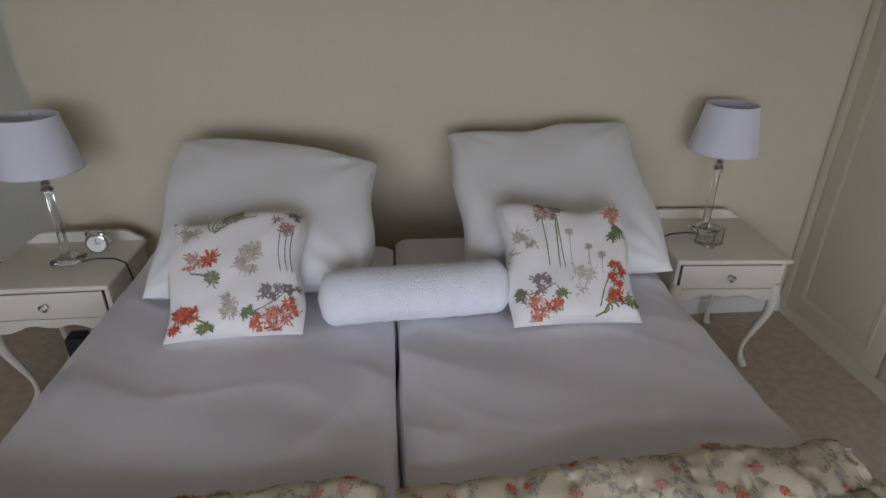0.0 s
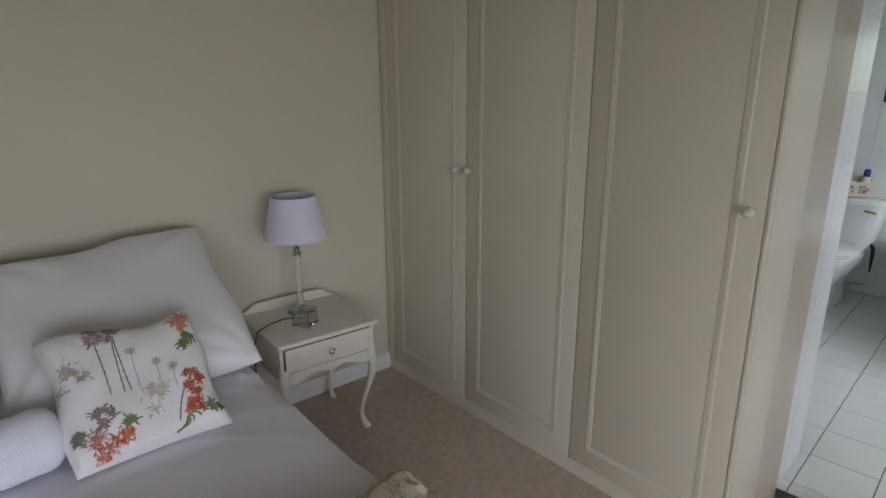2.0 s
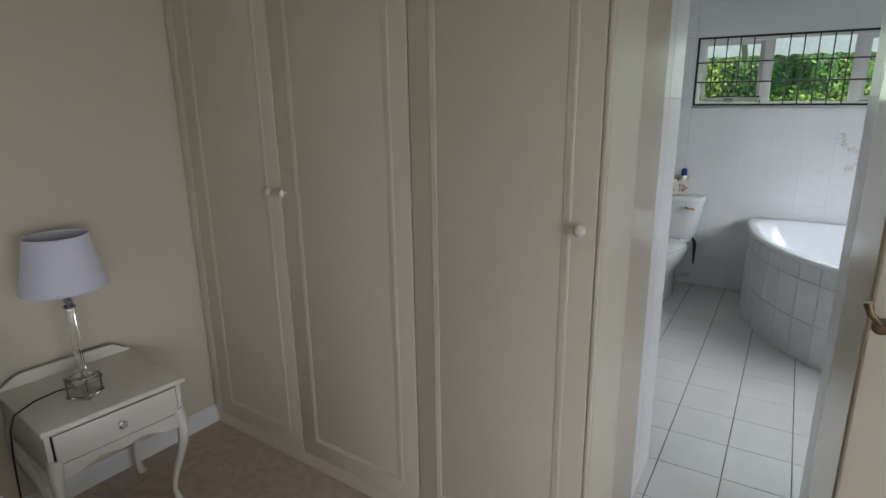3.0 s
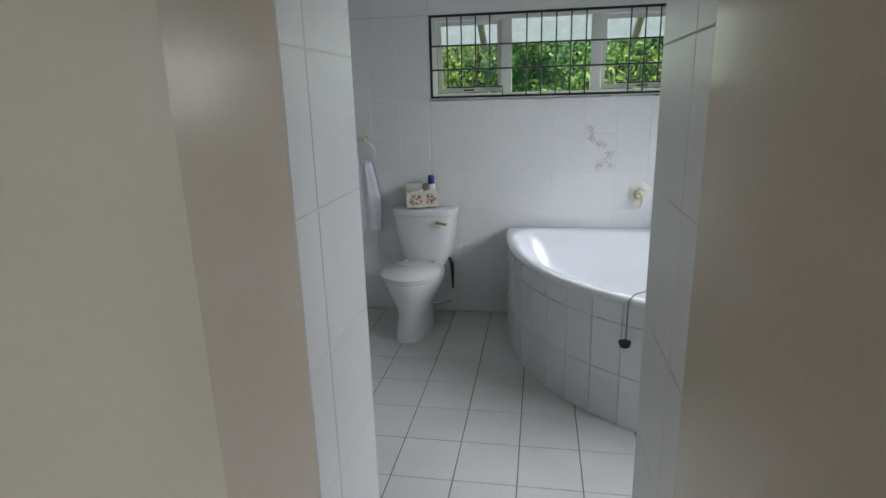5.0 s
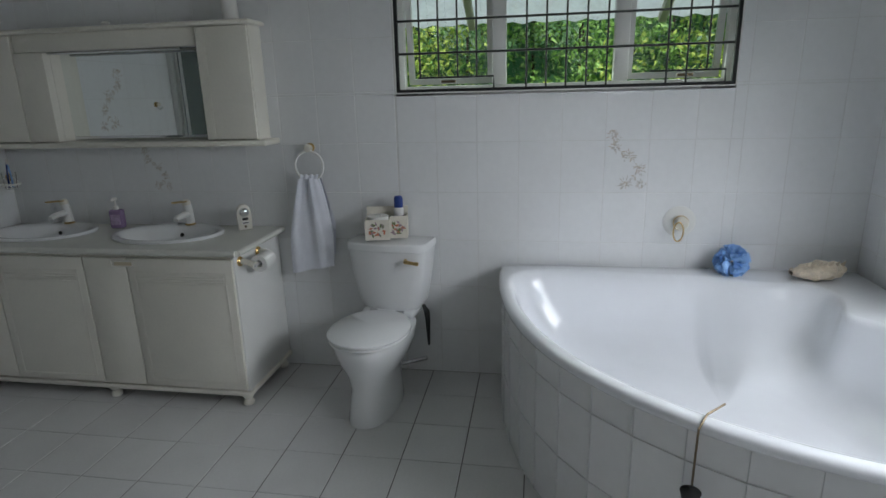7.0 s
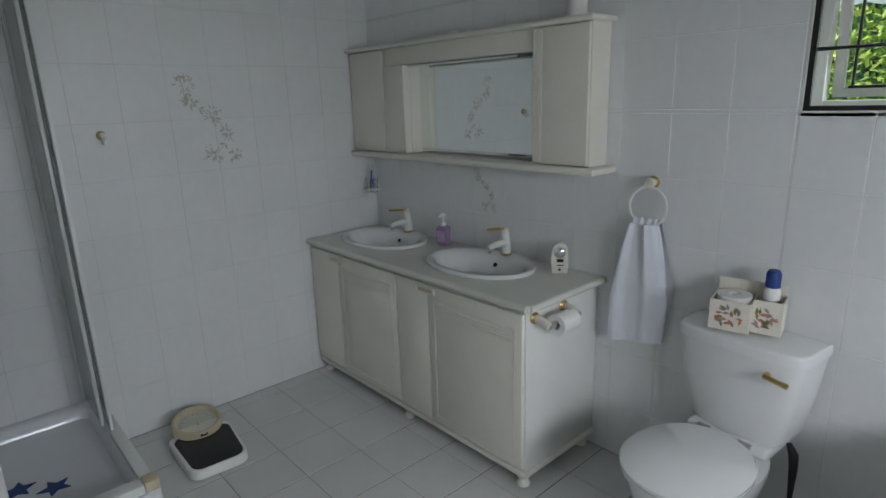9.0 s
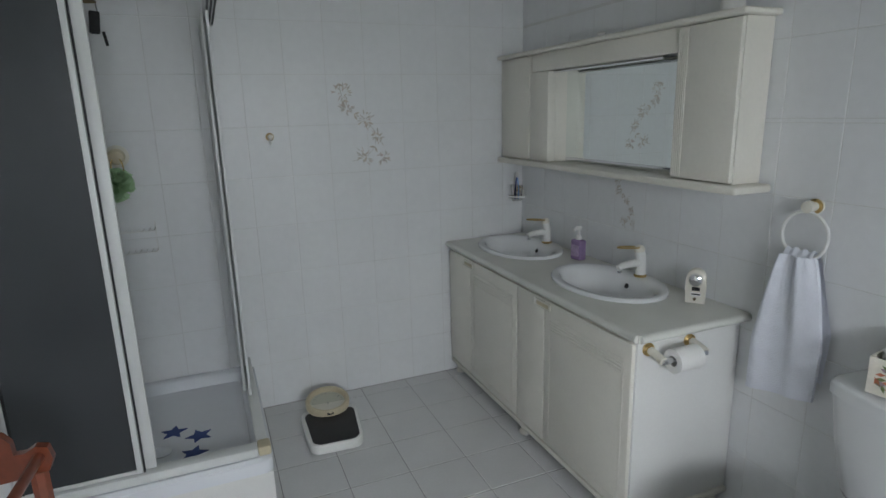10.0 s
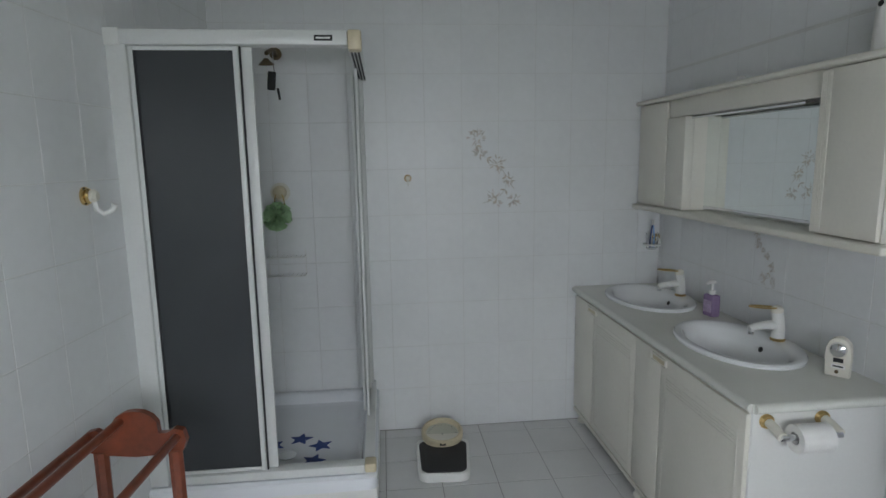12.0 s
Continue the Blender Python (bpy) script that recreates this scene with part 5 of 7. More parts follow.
# ---- towel ring, toilet ----
def towel_ring():
    yc, zc, x = 0.722, 1.122, EAST - 0.046
    r = thing("towel_ring", "white and brass wall-mounted towel ring", "towel ring", (0, 0, 0))
    part("rose", lathe([(0.022, 0), (0.022, 0.006), (0.014, 0.010), (0.014, 0.03), (0.020, 0.036), (0.018, 0.052), (0, 0.055)], 18, m=pose(EAST, yc, zc + 0.088, 0, -90, 0)), IVORY_PAINT, r)
    part("collar", lathe([(0.0235, 0), (0.0235, 0.005), (0, 0.005)], 18, m=pose(EAST - 0.010, yc, zc + 0.088, 0, -90, 0)), BRASS, r)
    part("ring", tube([(x, yc + 0.074 * math.cos(2 * math.pi * i / 40), zc + 0.074 * math.sin(2 * math.pi * i / 40)) for i in range(40)], 0.0055, 8, closed=True), WHITE_PAINT, r)
    t = thing("hand_towel", "white terry hand towel hung through the ring", "towel", (0, 0, 0))

    def f(u, v):
        z = zc - 0.062 - v * 0.48
        spread = 0.046 + 0.068 * min(1, v * 1.6) ** 0.8
        s = u * 2 - 1
        y = yc + 0.022 * v + s * spread
        fold = 0.012 * math.sin(s * 5.0 + 0.9 * v) * (0.6 + 0.4 * math.cos(v * 1.2)) + 0.004 * math.sin(s * 11 + v * 3) * (1 - 0.6 * v)
        return (x - 0.012 - 0.012 * (1 - v) + fold * (0.35 + 0.65 * (1 - v * 0.4)), y, z - 0.022 * s * v)
    bm = grid_surface(44, 44, f)
    g = bmesh.ops.extrude_face_region(bm, geom=list(bm.faces))
    bmesh.ops.translate(bm, vec=(0.012, 0, 0), verts=[v for v in g["geom"] if isinstance(v, bmesh.types.BMVert)])
    bmesh.ops.recalc_face_normals(bm, faces=bm.faces)
    part("front_fall", bm, TOWELLING, t)
    bm = grid_surface(30, 36, lambda u, v: (x + 0.016 + 0.008 * math.sin(u * 9 + v), yc + 0.03 * v - 0.012 + (u * 2 - 1) * (0.04 + 0.075 * min(1, v * 1.7)), zc - 0.062 - v * 0.40))
    part("back_fall", bm, TOWELLING, t)
    part("loop_over", grid_surface(24, 10, lambda u, v: (x - 0.022 + 0.040 * v, yc + (u * 2 - 1) * 0.046, zc - 0.066 + 0.022 * math.sin(math.pi * v) + 0.004 * math.sin(u * 20))), TOWELLING, t)


towel_ring()


def toilet():
    yc = 0.308
    t = thing("toilet", "white close-coupled toilet with lid down and brass lever", "toilet", (0, yc, 0))
    t.matrix_basis = pose(5.50, yc, 0, 0, 0, -6.5) @ Matrix.Translation((-5.50, 0, -0.012))

    def oval(x0, x1, w, z, n=40, p=2.3, shift=0.0):
        cx, a = (x0 + x1) / 2, (x1 - x0) / 2
        return [(cx + a * math.copysign(abs(math.cos(q)) ** (2 / p), math.cos(q)), w * math.copysign(abs(math.sin(q)) ** (2 / p), math.sin(q)), z) for q in [2 * math.pi * i / n for i in range(n)]]
    bm = bmesh.new()
    rings = [[bm.verts.new(p) for p in oval(*r)] for r in (
        (5.005, 5.44, 0.105, 0.0), (5.003, 5.44, 0.108, 0.02), (5.02, 5.44, 0.100, 0.09), (5.045, 5.44, 0.096, 0.17), (5.035, 5.45, 0.118, 0.235),
        (5.015, 5.48, 0.152, 0.290), (5.000, 5.50, 0.172, 0.345), (4.996, 5.51, 0.178, 0.385), (5.00, 5.51, 0.176, 0.398))]
    for a, b2 in zip(rings, rings[1:]):
        for i in range(40):
            bm.faces.new((a[i], a[(i + 1) % 40], b2[(i + 1) % 40], b2[i]))
    bm.faces.new(rings[0][::-1])
    bm.faces.new(rings[-1])
    part("bowl", bm, CERAMIC, t)
    for nm, z0, z1, g in (("seat", 0.399, 0.416, 0.004), ("lid", 0.418, 0.436, 0.0)):
        bm = bmesh.new()
        rr = [[bm.verts.new(p) for p in oval(4.968 + o, 5.40, 0.186 - o, z, 40, 2.15)] for z, o in ((z0, 0.006 + g), (z0 + 0.004, 0.0 + g), (z1 - 0.006, 0.0 + g), (z1, 0.010 + g))]
        for a, b2 in zip(rr, rr[1:]):
            for i in range(40):
                bm.faces.new((a[i], a[(i + 1) % 40], b2[(i + 1) % 40], b2[i]))
        bm.faces.new(rr[0][::-1])
        # slightly domed top
        mid = bm.verts.new((5.20, 0, z1 + 0.006))
        for i in range(40):
            bm.faces.new((rr[-1][i], rr[-1][(i + 1) % 40], mid))
        part(nm, bm, CERAMIC, t)
    for sy in (-0.07, 0.07):
        part("hinge", tube([(5.405, sy - 0.02, 0.425), (5.405, sy + 0.02, 0.425)], 0.011, 10), CHROME, t)
    # cistern narrows to its foot
    bm = bmesh.new()
    rr = []
    for z, hw, xf in ((0.432, 0.150, 5.425), (0.45, 0.158, 5.418), (0.60, 0.186, 5.405), (0.735, 0.203, 5.398)):
        pts = [(EAST - 0.006, hw), (xf + 0.05, hw), (xf + 0.02, hw - 0.015), (xf + 0.004, hw - 0.06), (xf - 0.008, 0), (xf + 0.004, -hw + 0.06), (xf + 0.02, -hw + 0.015), (xf + 0.05, -hw), (EAST - 0.006, -hw)]
        rr.append([bm.verts.new((x, y, z)) for x, y in pts])
    for a, b2 in zip(rr, rr[1:]):
        for i in range(9):
            bm.faces.new((a[i], a[(i + 1) % 9], b2[(i + 1) % 9], b2[i]))
    bm.faces.new(rr[0][::-1])
    bm.faces.new(rr[-1])
    bmesh.ops.recalc_face_normals(bm, faces=bm.faces)
    part("cistern", bm, CERAMIC, t, smooth=50)
    hw, xf = 0.210, 5.390
    pts = [(EAST - 0.006, -hw), (EAST - 0.006, hw), (xf + 0.055, hw), (xf + 0.02, hw - 0.018), (xf + 0.002, hw - 0.07), (xf - 0.010, 0), (xf + 0.002, -hw + 0.07), (xf + 0.02, -hw + 0.018), (xf + 0.055, -hw)]
    part("cistern_lid", prism(pts[::-1], 0.739, 0.776, 0.010, seg=3), CERAMIC, t, smooth=50)
    part("neck", box(5.40, -0.14, 0.39, EAST - 0.03, 0.14, 0.4315, 0.02, 3), CERAMIC, t)
    lv = part("flush_lever", tube([(5.392, -0.115, 0.700), (5.372, -0.118, 0.700), (5.368, -0.150, 0.697), (5.370, -0.185, 0.693)], [0.010, 0.010, 0.008, 0.009], 12), BRASS, t, "brass flush lever")
    part("pipe", tube([(5.50, -0.160, 0.44), (5.50, -0.178, 0.405), (5.50, -0.182, 0.36), (5.505, -0.182, 0.22)], [0.008, 0.015, 0.013, 0.006], 10), BLACK_PLASTIC, t, "black inlet valve and hose")
    part("pipe", tube([(5.49, -0.03, 0.10), (EAST - 0.01, -0.14, 0.10)], 0.012, 10), CHROME, t)
    part("floor_bolt", lathe([(0.014, 0), (0.012, 0.012), (0, 0.014)], 12, m=Matrix.Translation((5.36, 0.125, 0.0))), STAIN, t)


toilet()


def roll_box():
    b2 = thing("tissue_box", "cream floral card box holding a spare toilet roll", "box", (5.49, 0.30, 0.777), 10)
    FLORAL = material("cream_card", (0.76, 0.72, 0.63), 0.7, vary=0.10, scale=30, fine=120, bump=0.05)
    bm = bmesh.new()
    for p in ((-0.06, 0.0, 0.0, 0.06, 0.12, 0.004), (-0.06, 0.0, 0.004, -0.056, 0.12, 0.10), (0.056, 0.0, 0.004, 0.06, 0.12, 0.145), (-0.056, 0.0, 0.004, 0.056, 0.004, 0.10), (-0.056, 0.116, 0.004, 0.056, 0.12, 0.10)):
        box(*p, bm=bm)
    part("roll_compartment", bm, FLORAL, b2, smooth=0)
    bm = bmesh.new()
    for p in ((-0.03, -0.085, 0.0, 0.06, -0.001, 0.004), (-0.03, -0.085, 0.004, -0.026, -0.001, 0.11), (0.056, -0.085, 0.004, 0.06, -0.001, 0.145), (-0.026, -0.085, 0.004, 0.056, -0.081, 0.11)):
        box(*p, bm=bm)
    part("can_compartment", bm, FLORAL, b2, smooth=0)
    rng = np.random.default_rng(3)
    for nm, x, ya, yb in (("front_print", -0.0605, 0.02, 0.10), ("side_print", -0.0305, -0.075, -0.01)):
        for ink in ("coral", "leaf_green", "mauve"):
            bm = bmesh.new()
            for _ in range(9):
                y, z, a = rng.uniform(ya, yb), rng.uniform(0.02, 0.085), rng.uniform(0, 6.28)
                l, w2 = 0.012, 0.005
                bm.faces.new([bm.verts.new((x - 0.0004, y + l * math.cos(a) * s - w2 * math.sin(a) * q, z + l * math.sin(a) * s + w2 * math.cos(a) * q)) for s, q in ((-1, 0), (0, -1), (1, 0), (0, 1))])
            part("print", bm, PRINT[ink], b2, smooth=0)
    bm = bmesh.new()
    n = 28
    rings = [[bm.verts.new((r * math.cos(2 * math.pi * i / n), 0.06 + r * math.sin(2 * math.pi * i / n), z)) for i in range(n)] for r, z in ((0.018, 0.006), (0.052, 0.006), (0.052, 0.110), (0.018, 0.110))]
    for a, c in zip(rings, rings[1:] + rings[:1]):
        for i in range(n):
            bm.faces.new((a[i], a[(i + 1) % n], c[(i + 1) % n], c[i]))
    roll = solid("toilet_roll", bm, PAPER, "white spare toilet roll standing in the box", "toilet roll")
    roll.matrix_basis = pose(5.49, 0.30, 0.777, 0, 0, 10)
    core = solid("roll_core", lathe([(0.0175, 0.007), (0.0175, 0.100), (0, 0.100)], 20), BRONZE, "dark cardboard core of the toilet roll", "core")
    core.matrix_basis = pose(5.49, 0.30, 0.777, 0, 0, 10) @ pose(0, 0.06, 0)
    can = thing("spray_can", "white air freshener can with a blue cap", "spray can", (5.518, 0.262, 0.782))
    part("can_body", lathe([(0.024, 0), (0.025, 0.004), (0.025, 0.130), (0.020, 0.140), (0, 0.140)], 22), PAPER, can)
    part("cap", lathe([(0.021, 0.1405), (0.022, 0.142), (0.022, 0.185), (0.016, 0.196), (0, 0.197)], 22), BLUE_PLASTIC, can, "dark blue cap")
    part("can_band", lathe([(0.0254, 0.05), (0.0256, 0.051), (0.0256, 0.10), (0.0254, 0.101)], 22), PRINT["mauve"], can)


roll_box()


# ---- corner bath ----
BATH_R, BATH_P = 1.635, 2.45


def bath_edge(a, inset=0.0):
    """The bowed front of the bath at the angle a (0 along the east wall, 90 degrees along the south wall)."""
    c, s = abs(math.cos(a)), abs(math.sin(a))
    r = (BATH_R - inset) / (c ** BATH_P + s ** BATH_P) ** (1 / BATH_P)
    return EAST - r * s, SOUTH + r * c


def bath():
    b2 = thing("corner_bath", "white acrylic corner bath with moulded seats", "bath", (0, 0, 0))
    cx, cy = 4.93, -1.14
    n = 96

    def outer(q):
        # where the ray from the middle of the tub meets the bath's outline
        d = Vector((math.cos(q), math.sin(q)))
        lo, hi = 0.0, 3.0
        for _ in range(30):
            m = (lo + hi) / 2
            x, y = cx + d.x * m, cy + d.y * m
            ex, ey = EAST - x, y - SOUTH
            inside = ex > 0.01 and ey > 0.01 and (ex ** BATH_P + ey ** BATH_P) < BATH_R ** BATH_P
            lo, hi = (m, hi) if inside else (lo, m)
        return lo

    def inner(q, plain=False):
        x0 = outer(q)
        d = Vector((math.cos(q), math.sin(q)))
        # deck widths: narrow at the front, wide at the wall corner, with a waist between the two seats
        ex, ey = EAST - (cx + d.x * x0), cy + d.y * x0 - SOUTH
        wall_side = ex < 0.05 or ey < 0.05
        t = math.degrees(q) % 360
        k = 0.066
        if wall_side:
            k = 0.15
        corner = math.exp(-((t - 314) / 26) ** 2)
        k += 0.16 * corner
        if plain:
            return max(0.3, x0 - k)
        k += 0.15 * math.exp(-((t - 282) / 11) ** 2)
        return max(0.3, x0 - k)
    qs = [2 * math.pi * i / n for i in range(n)]
    o = [outer(q) for q in qs]
    inn = [inner(q) for q in qs]
    low = [inner(q, True) - 0.03 for q in qs]
    for _ in range(5):
        inn = [(inn[i - 1] + 2 * inn[i] + inn[(i + 1) % n]) / 4 for i in range(n)]
    for _ in range(50):
        low = [(low[i - 1] + 2 * low[i] + low[(i + 1) % n]) / 4 for i in range(n)]
    bm = bmesh.new()
    rows = []
    for mode, k, z in (("o", -0.012, 0.588), ("o", -0.003, 0.592), ("o", 0.001, 0.600), ("o", 0.000, 0.612), ("o", -0.007, 0.621), ("o", -0.020, 0.625), ("i", 0.024, 0.625), ("i", 0.012, 0.622), ("i", 0.0, 0.612), ("i", -0.010, 0.590), ("i", -0.022, 0.54), ("i", -0.035, 0.49), ("i", -0.06, 0.41), ("i", -0.09, 0.345), ("i", -0.13, 0.30), ("i", -0.18, 0.27), ("i", -0.225, 0.258), ("i", -0.25, 0.254), ("i", -0.275, 0.251)):
        row = []
        for i, q in enumerate(qs):
            # the wall slopes more gently down from the corner seat
            g = math.exp(-((math.degrees(q) % 360 - 318) / 34) ** 2) if mode == "i" and k < 0 else 0.0
            f = min(1.0, max(0.0, -k / 0.20)) ** 0.8
            r = (o[i] if mode == "o" else inn[i] * (1 - f) + low[i] * f) + k * (1 + 0.45 * g)
            x, y = cx + math.cos(q) * r, cy + math.sin(q) * r
            zz = z + g * 0.085 * math.sin(min(1.0, -k / 0.30) * math.pi)
            row.append(bm.verts.new((min(x, EAST - 0.004) if mode == "o" else x, max(y, SOUTH + 0.004) if mode == "o" else y, zz)))
        rows.append(row)
    for a, c in zip(rows, rows[1:]):
        for i in range(n):
            bm.faces.new((a[i], a[(i + 1) % n], c[(i + 1) % n], c[i]))
    mid = bm.verts.new((cx, cy, 0.2475))
    for i in range(n):
        bm.faces.new((rows[-1][i], rows[-1][(i + 1) % n], mid))
    bmesh.ops.recalc_face_normals(bm, faces=bm.faces)
    part("tub", bm, ACRYLIC, b2, smooth=60)
    part("waste", lathe([(0.03, 0), (0.03, 0.004), (0.016, 0.003), (0, 0.002)], 20, m=Matrix.Translation((4.72, -0.80, 0.252))), CHROME, b2)
    # curved tiled panel under the rim: narrow upright tiles on a backing
    back = grid_surface(60, 2, lambda u, v: (*bath_edge(u * math.pi / 2, 0.0184), v * 0.585))
    panel = solid("bath_panel", back, GROUT, "bowed bath panel clad in narrow white tiles", "bath panel", "structure")
    rows_z = ((0.0, 0.2450), (0.2456, 0.4905), (0.4911, 0.590))
    arc = [bath_edge(a, 0.016) for a in [math.pi / 2 * i / 400 for i in range(401)]]
    length = [0.0]
    for p, q in zip(arc, arc[1:]):
        length.append(length[-1] + math.dist(p, q))
    wt = 0.1535
    cnt = int(length[-1] / wt)

    def at(s):
        i = min(399, max(0, int(np.searchsorted(length, s)) - 1))
        f = (s - length[i]) / max(1e-6, length[i + 1] - length[i])
        return (arc[i][0] + (arc[i + 1][0] - arc[i][0]) * f, arc[i][1] + (arc[i + 1][1] - arc[i][1]) * f)
    for k in range(cnt):
        p, q = Vector(at(k * wt + 0.0003)), Vector(at((k + 1) * wt - 0.0003))
        d = q - p
        ang = math.degrees(math.atan2(d.y, d.x))
        for z0, z1 in rows_z:
            tile_object(panel, d.length, z1 - z0, Matrix.Translation((p.x, p.y, z0)) @ pose(0, 0, 0, 0, 0, ang) @ Matrix(((1, 0, 0, 0), (0, 0, 1, 0), (0, 1, 0, 0), (0, 0, 0, 1))), TILE_WALL, "tile", 0.0006)
    # plug on its cord, hung over the rim
    pl = thing("bath_plug", "black rubber bath plug hanging on a cord over the rim", "plug", (0, 0, 0))
    x, y = bath_edge(math.atan2(1.30, 0.965))
    part("cord", tube([(x + 0.10, y - 0.085, 0.628), (x + 0.03, y - 0.02, 0.634), (x - 0.012, y + 0.010, 0.615), (x - 0.014, y + 0.012, 0.52), (x - 0.012, y + 0.012, 0.447)], 0.003, 6), BRONZE, pl)
    part("stopper", lathe([(0.018, 0), (0.022, 0.004), (0.025, 0.018), (0.027, 0.024), (0.012, 0.028), (0.005, 0.036), (0, 0.036)], 18, m=pose(x - 0.026, y + 0.018, 0.414)), BLACK_PLASTIC, pl)


TILE_MESHES = {}


def tile_object(parent, w, h, m, mat, name, e=0.0016):
    """One glazed tile, w by h, face along +z of m, sharing its mesh with tiles of the same size."""
    key = (round(w, 4), round(h, 4), mat.name, e)
    me = TILE_MESHES.get(key)
    if me is None:
        t = 0.006
        bm = bmesh.new()
        lo = [bm.verts.new(p) for p in ((0, 0, -t), (key[0], 0, -t), (key[0], key[1], -t), (0, key[1], -t))]
        md = [bm.verts.new(p) for p in ((0, 0, -e), (key[0], 0, -e), (key[0], key[1], -e), (0, key[1], -e))]
        hi = [bm.verts.new(p) for p in ((e, e, 0), (key[0] - e, e, 0), (key[0] - e, key[1] - e, 0), (e, key[1] - e, 0))]
        bm.faces.new(hi)
        for i in range(4):
            j = (i + 1) % 4
            bm.faces.new((lo[i], lo[j], md[j], md[i]))
            bm.faces.new((md[i], md[j], hi[j], hi[i]))
        me = mesh_of(bm, "tile", 0)
        me.materials.append(mat)
        TILE_MESHES[key] = me
    ob = new(name, me)
    ob.parent = parent
    ob.matrix_basis = m
    return ob


bath()


def bath_tap():
    t = thing("bath_tap", "white wall-mounted bath mixer with brass loop lever", "tap", (EAST, -1.075, 0.845))
    part("plate", lathe([(0.074, 0), (0.074, 0.006), (0.060, 0.012), (0, 0.013)], 32, m=pose(0, 0, 0, 0, -90, 0)), WHITE_PAINT, t)
    part("body", lathe([(0.034, 0.013), (0.032, 0.05), (0.026, 0.062), (0, 0.064)], 22, m=pose(0, 0, 0, 0, -90, 0)), IVORY_PAINT, t)
    part("ring", lathe([(0.035, 0.030), (0.036, 0.034), (0.035, 0.038)], 22, m=pose(0, 0, 0, 0, -90, 0)), BRASS, t)
    part("lever", tube([(-0.068, 0.016 + 0.022 * math.cos(a), -0.035 + 0.045 * math.sin(a)) for a in [2 * math.pi * i / 24 for i in range(24)]], 0.0035, 8, closed=True), BRASS, t, "brass loop lever")


bath_tap()


def net_puff(at, r, mat, name, label, n=140, seed=1):
    rng = np.random.default_rng(seed)
    bm = bmesh.new()
    for _ in range(n):
        d = Vector(rng.normal(0, 1, 3)).normalized()
        s = d.orthogonal().normalized()
        s.rotate(Matrix.Rotation(rng.uniform(0, 6.28), 3, d))
        t = d.cross(s)
        w = r * rng.uniform(0.22, 0.4)
        p0 = d * r * 0.15
        row = []
        for k in range(4):
            q = k / 3
            p = p0 + d * (r * q * rng.uniform(0.85, 1.0)) + t * (math.sin(q * 5 + seed) * r * 0.08)
            row.append((bm.verts.new(p - s * w * q), bm.verts.new(p + t * w * 0.35 * q), bm.verts.new(p + s * w * q)))
        for a, b2 in zip(row, row[1:]):
            bm.faces.new((a[0], a[1], b2[1], b2[0]))
            bm.faces.new((a[1], a[2], b2[2], b2[1]))
    return solid(name, bm, mat, label, "bath puff", at=Matrix.Translation(at))


net_puff((5.49, -1.29, 0.688), 0.068, BLUE_NET, "bath_puff", "light blue nylon net bath puff on the bath deck", seed=2)


def sea_shell():
    s = thing("sea_shell", "large pale spiny sea shell on the bath's deck", "shell", (5.43, -1.63, 0.627), 100)

    def f(u, v):
        q = v
        r = 0.060 * (math.sin(math.pi * min(1, q * 0.92 + 0.04)) ** 0.7) * (1 - 0.35 * q) + 0.004
        a = 2 * math.pi * u
        k = 1 + 0.10 * math.sin(a * 3 + q * 18) + 0.07 * math.sin(q * 44)
        return (-0.11 + 0.23 * q, r * k * math.cos(a) * 1.15, 0.048 + r * k * math.sin(a) * 0.72 - 0.012 * q)
    part("whorl", grid_surface(30, 40, f, close_u=True), SHELL_MAT, s)
    for k in range(9):
        a = -0.09 + k * 0.022
        part("spine", tube([(a, -0.050, 0.035), (a - 0.006, -0.072, 0.020), (a - 0.010, -0.082, 0.004)], [0.009, 0.006, 0.002], 6), SHELL_MAT, s)
    for k in range(7):
        a = -0.08 + k * 0.025
        part("spine", tube([(a, 0.030, 0.075), (a - 0.004, 0.040, 0.094)], [0.009, 0.002], 6), SHELL_MAT, s)


sea_shell()


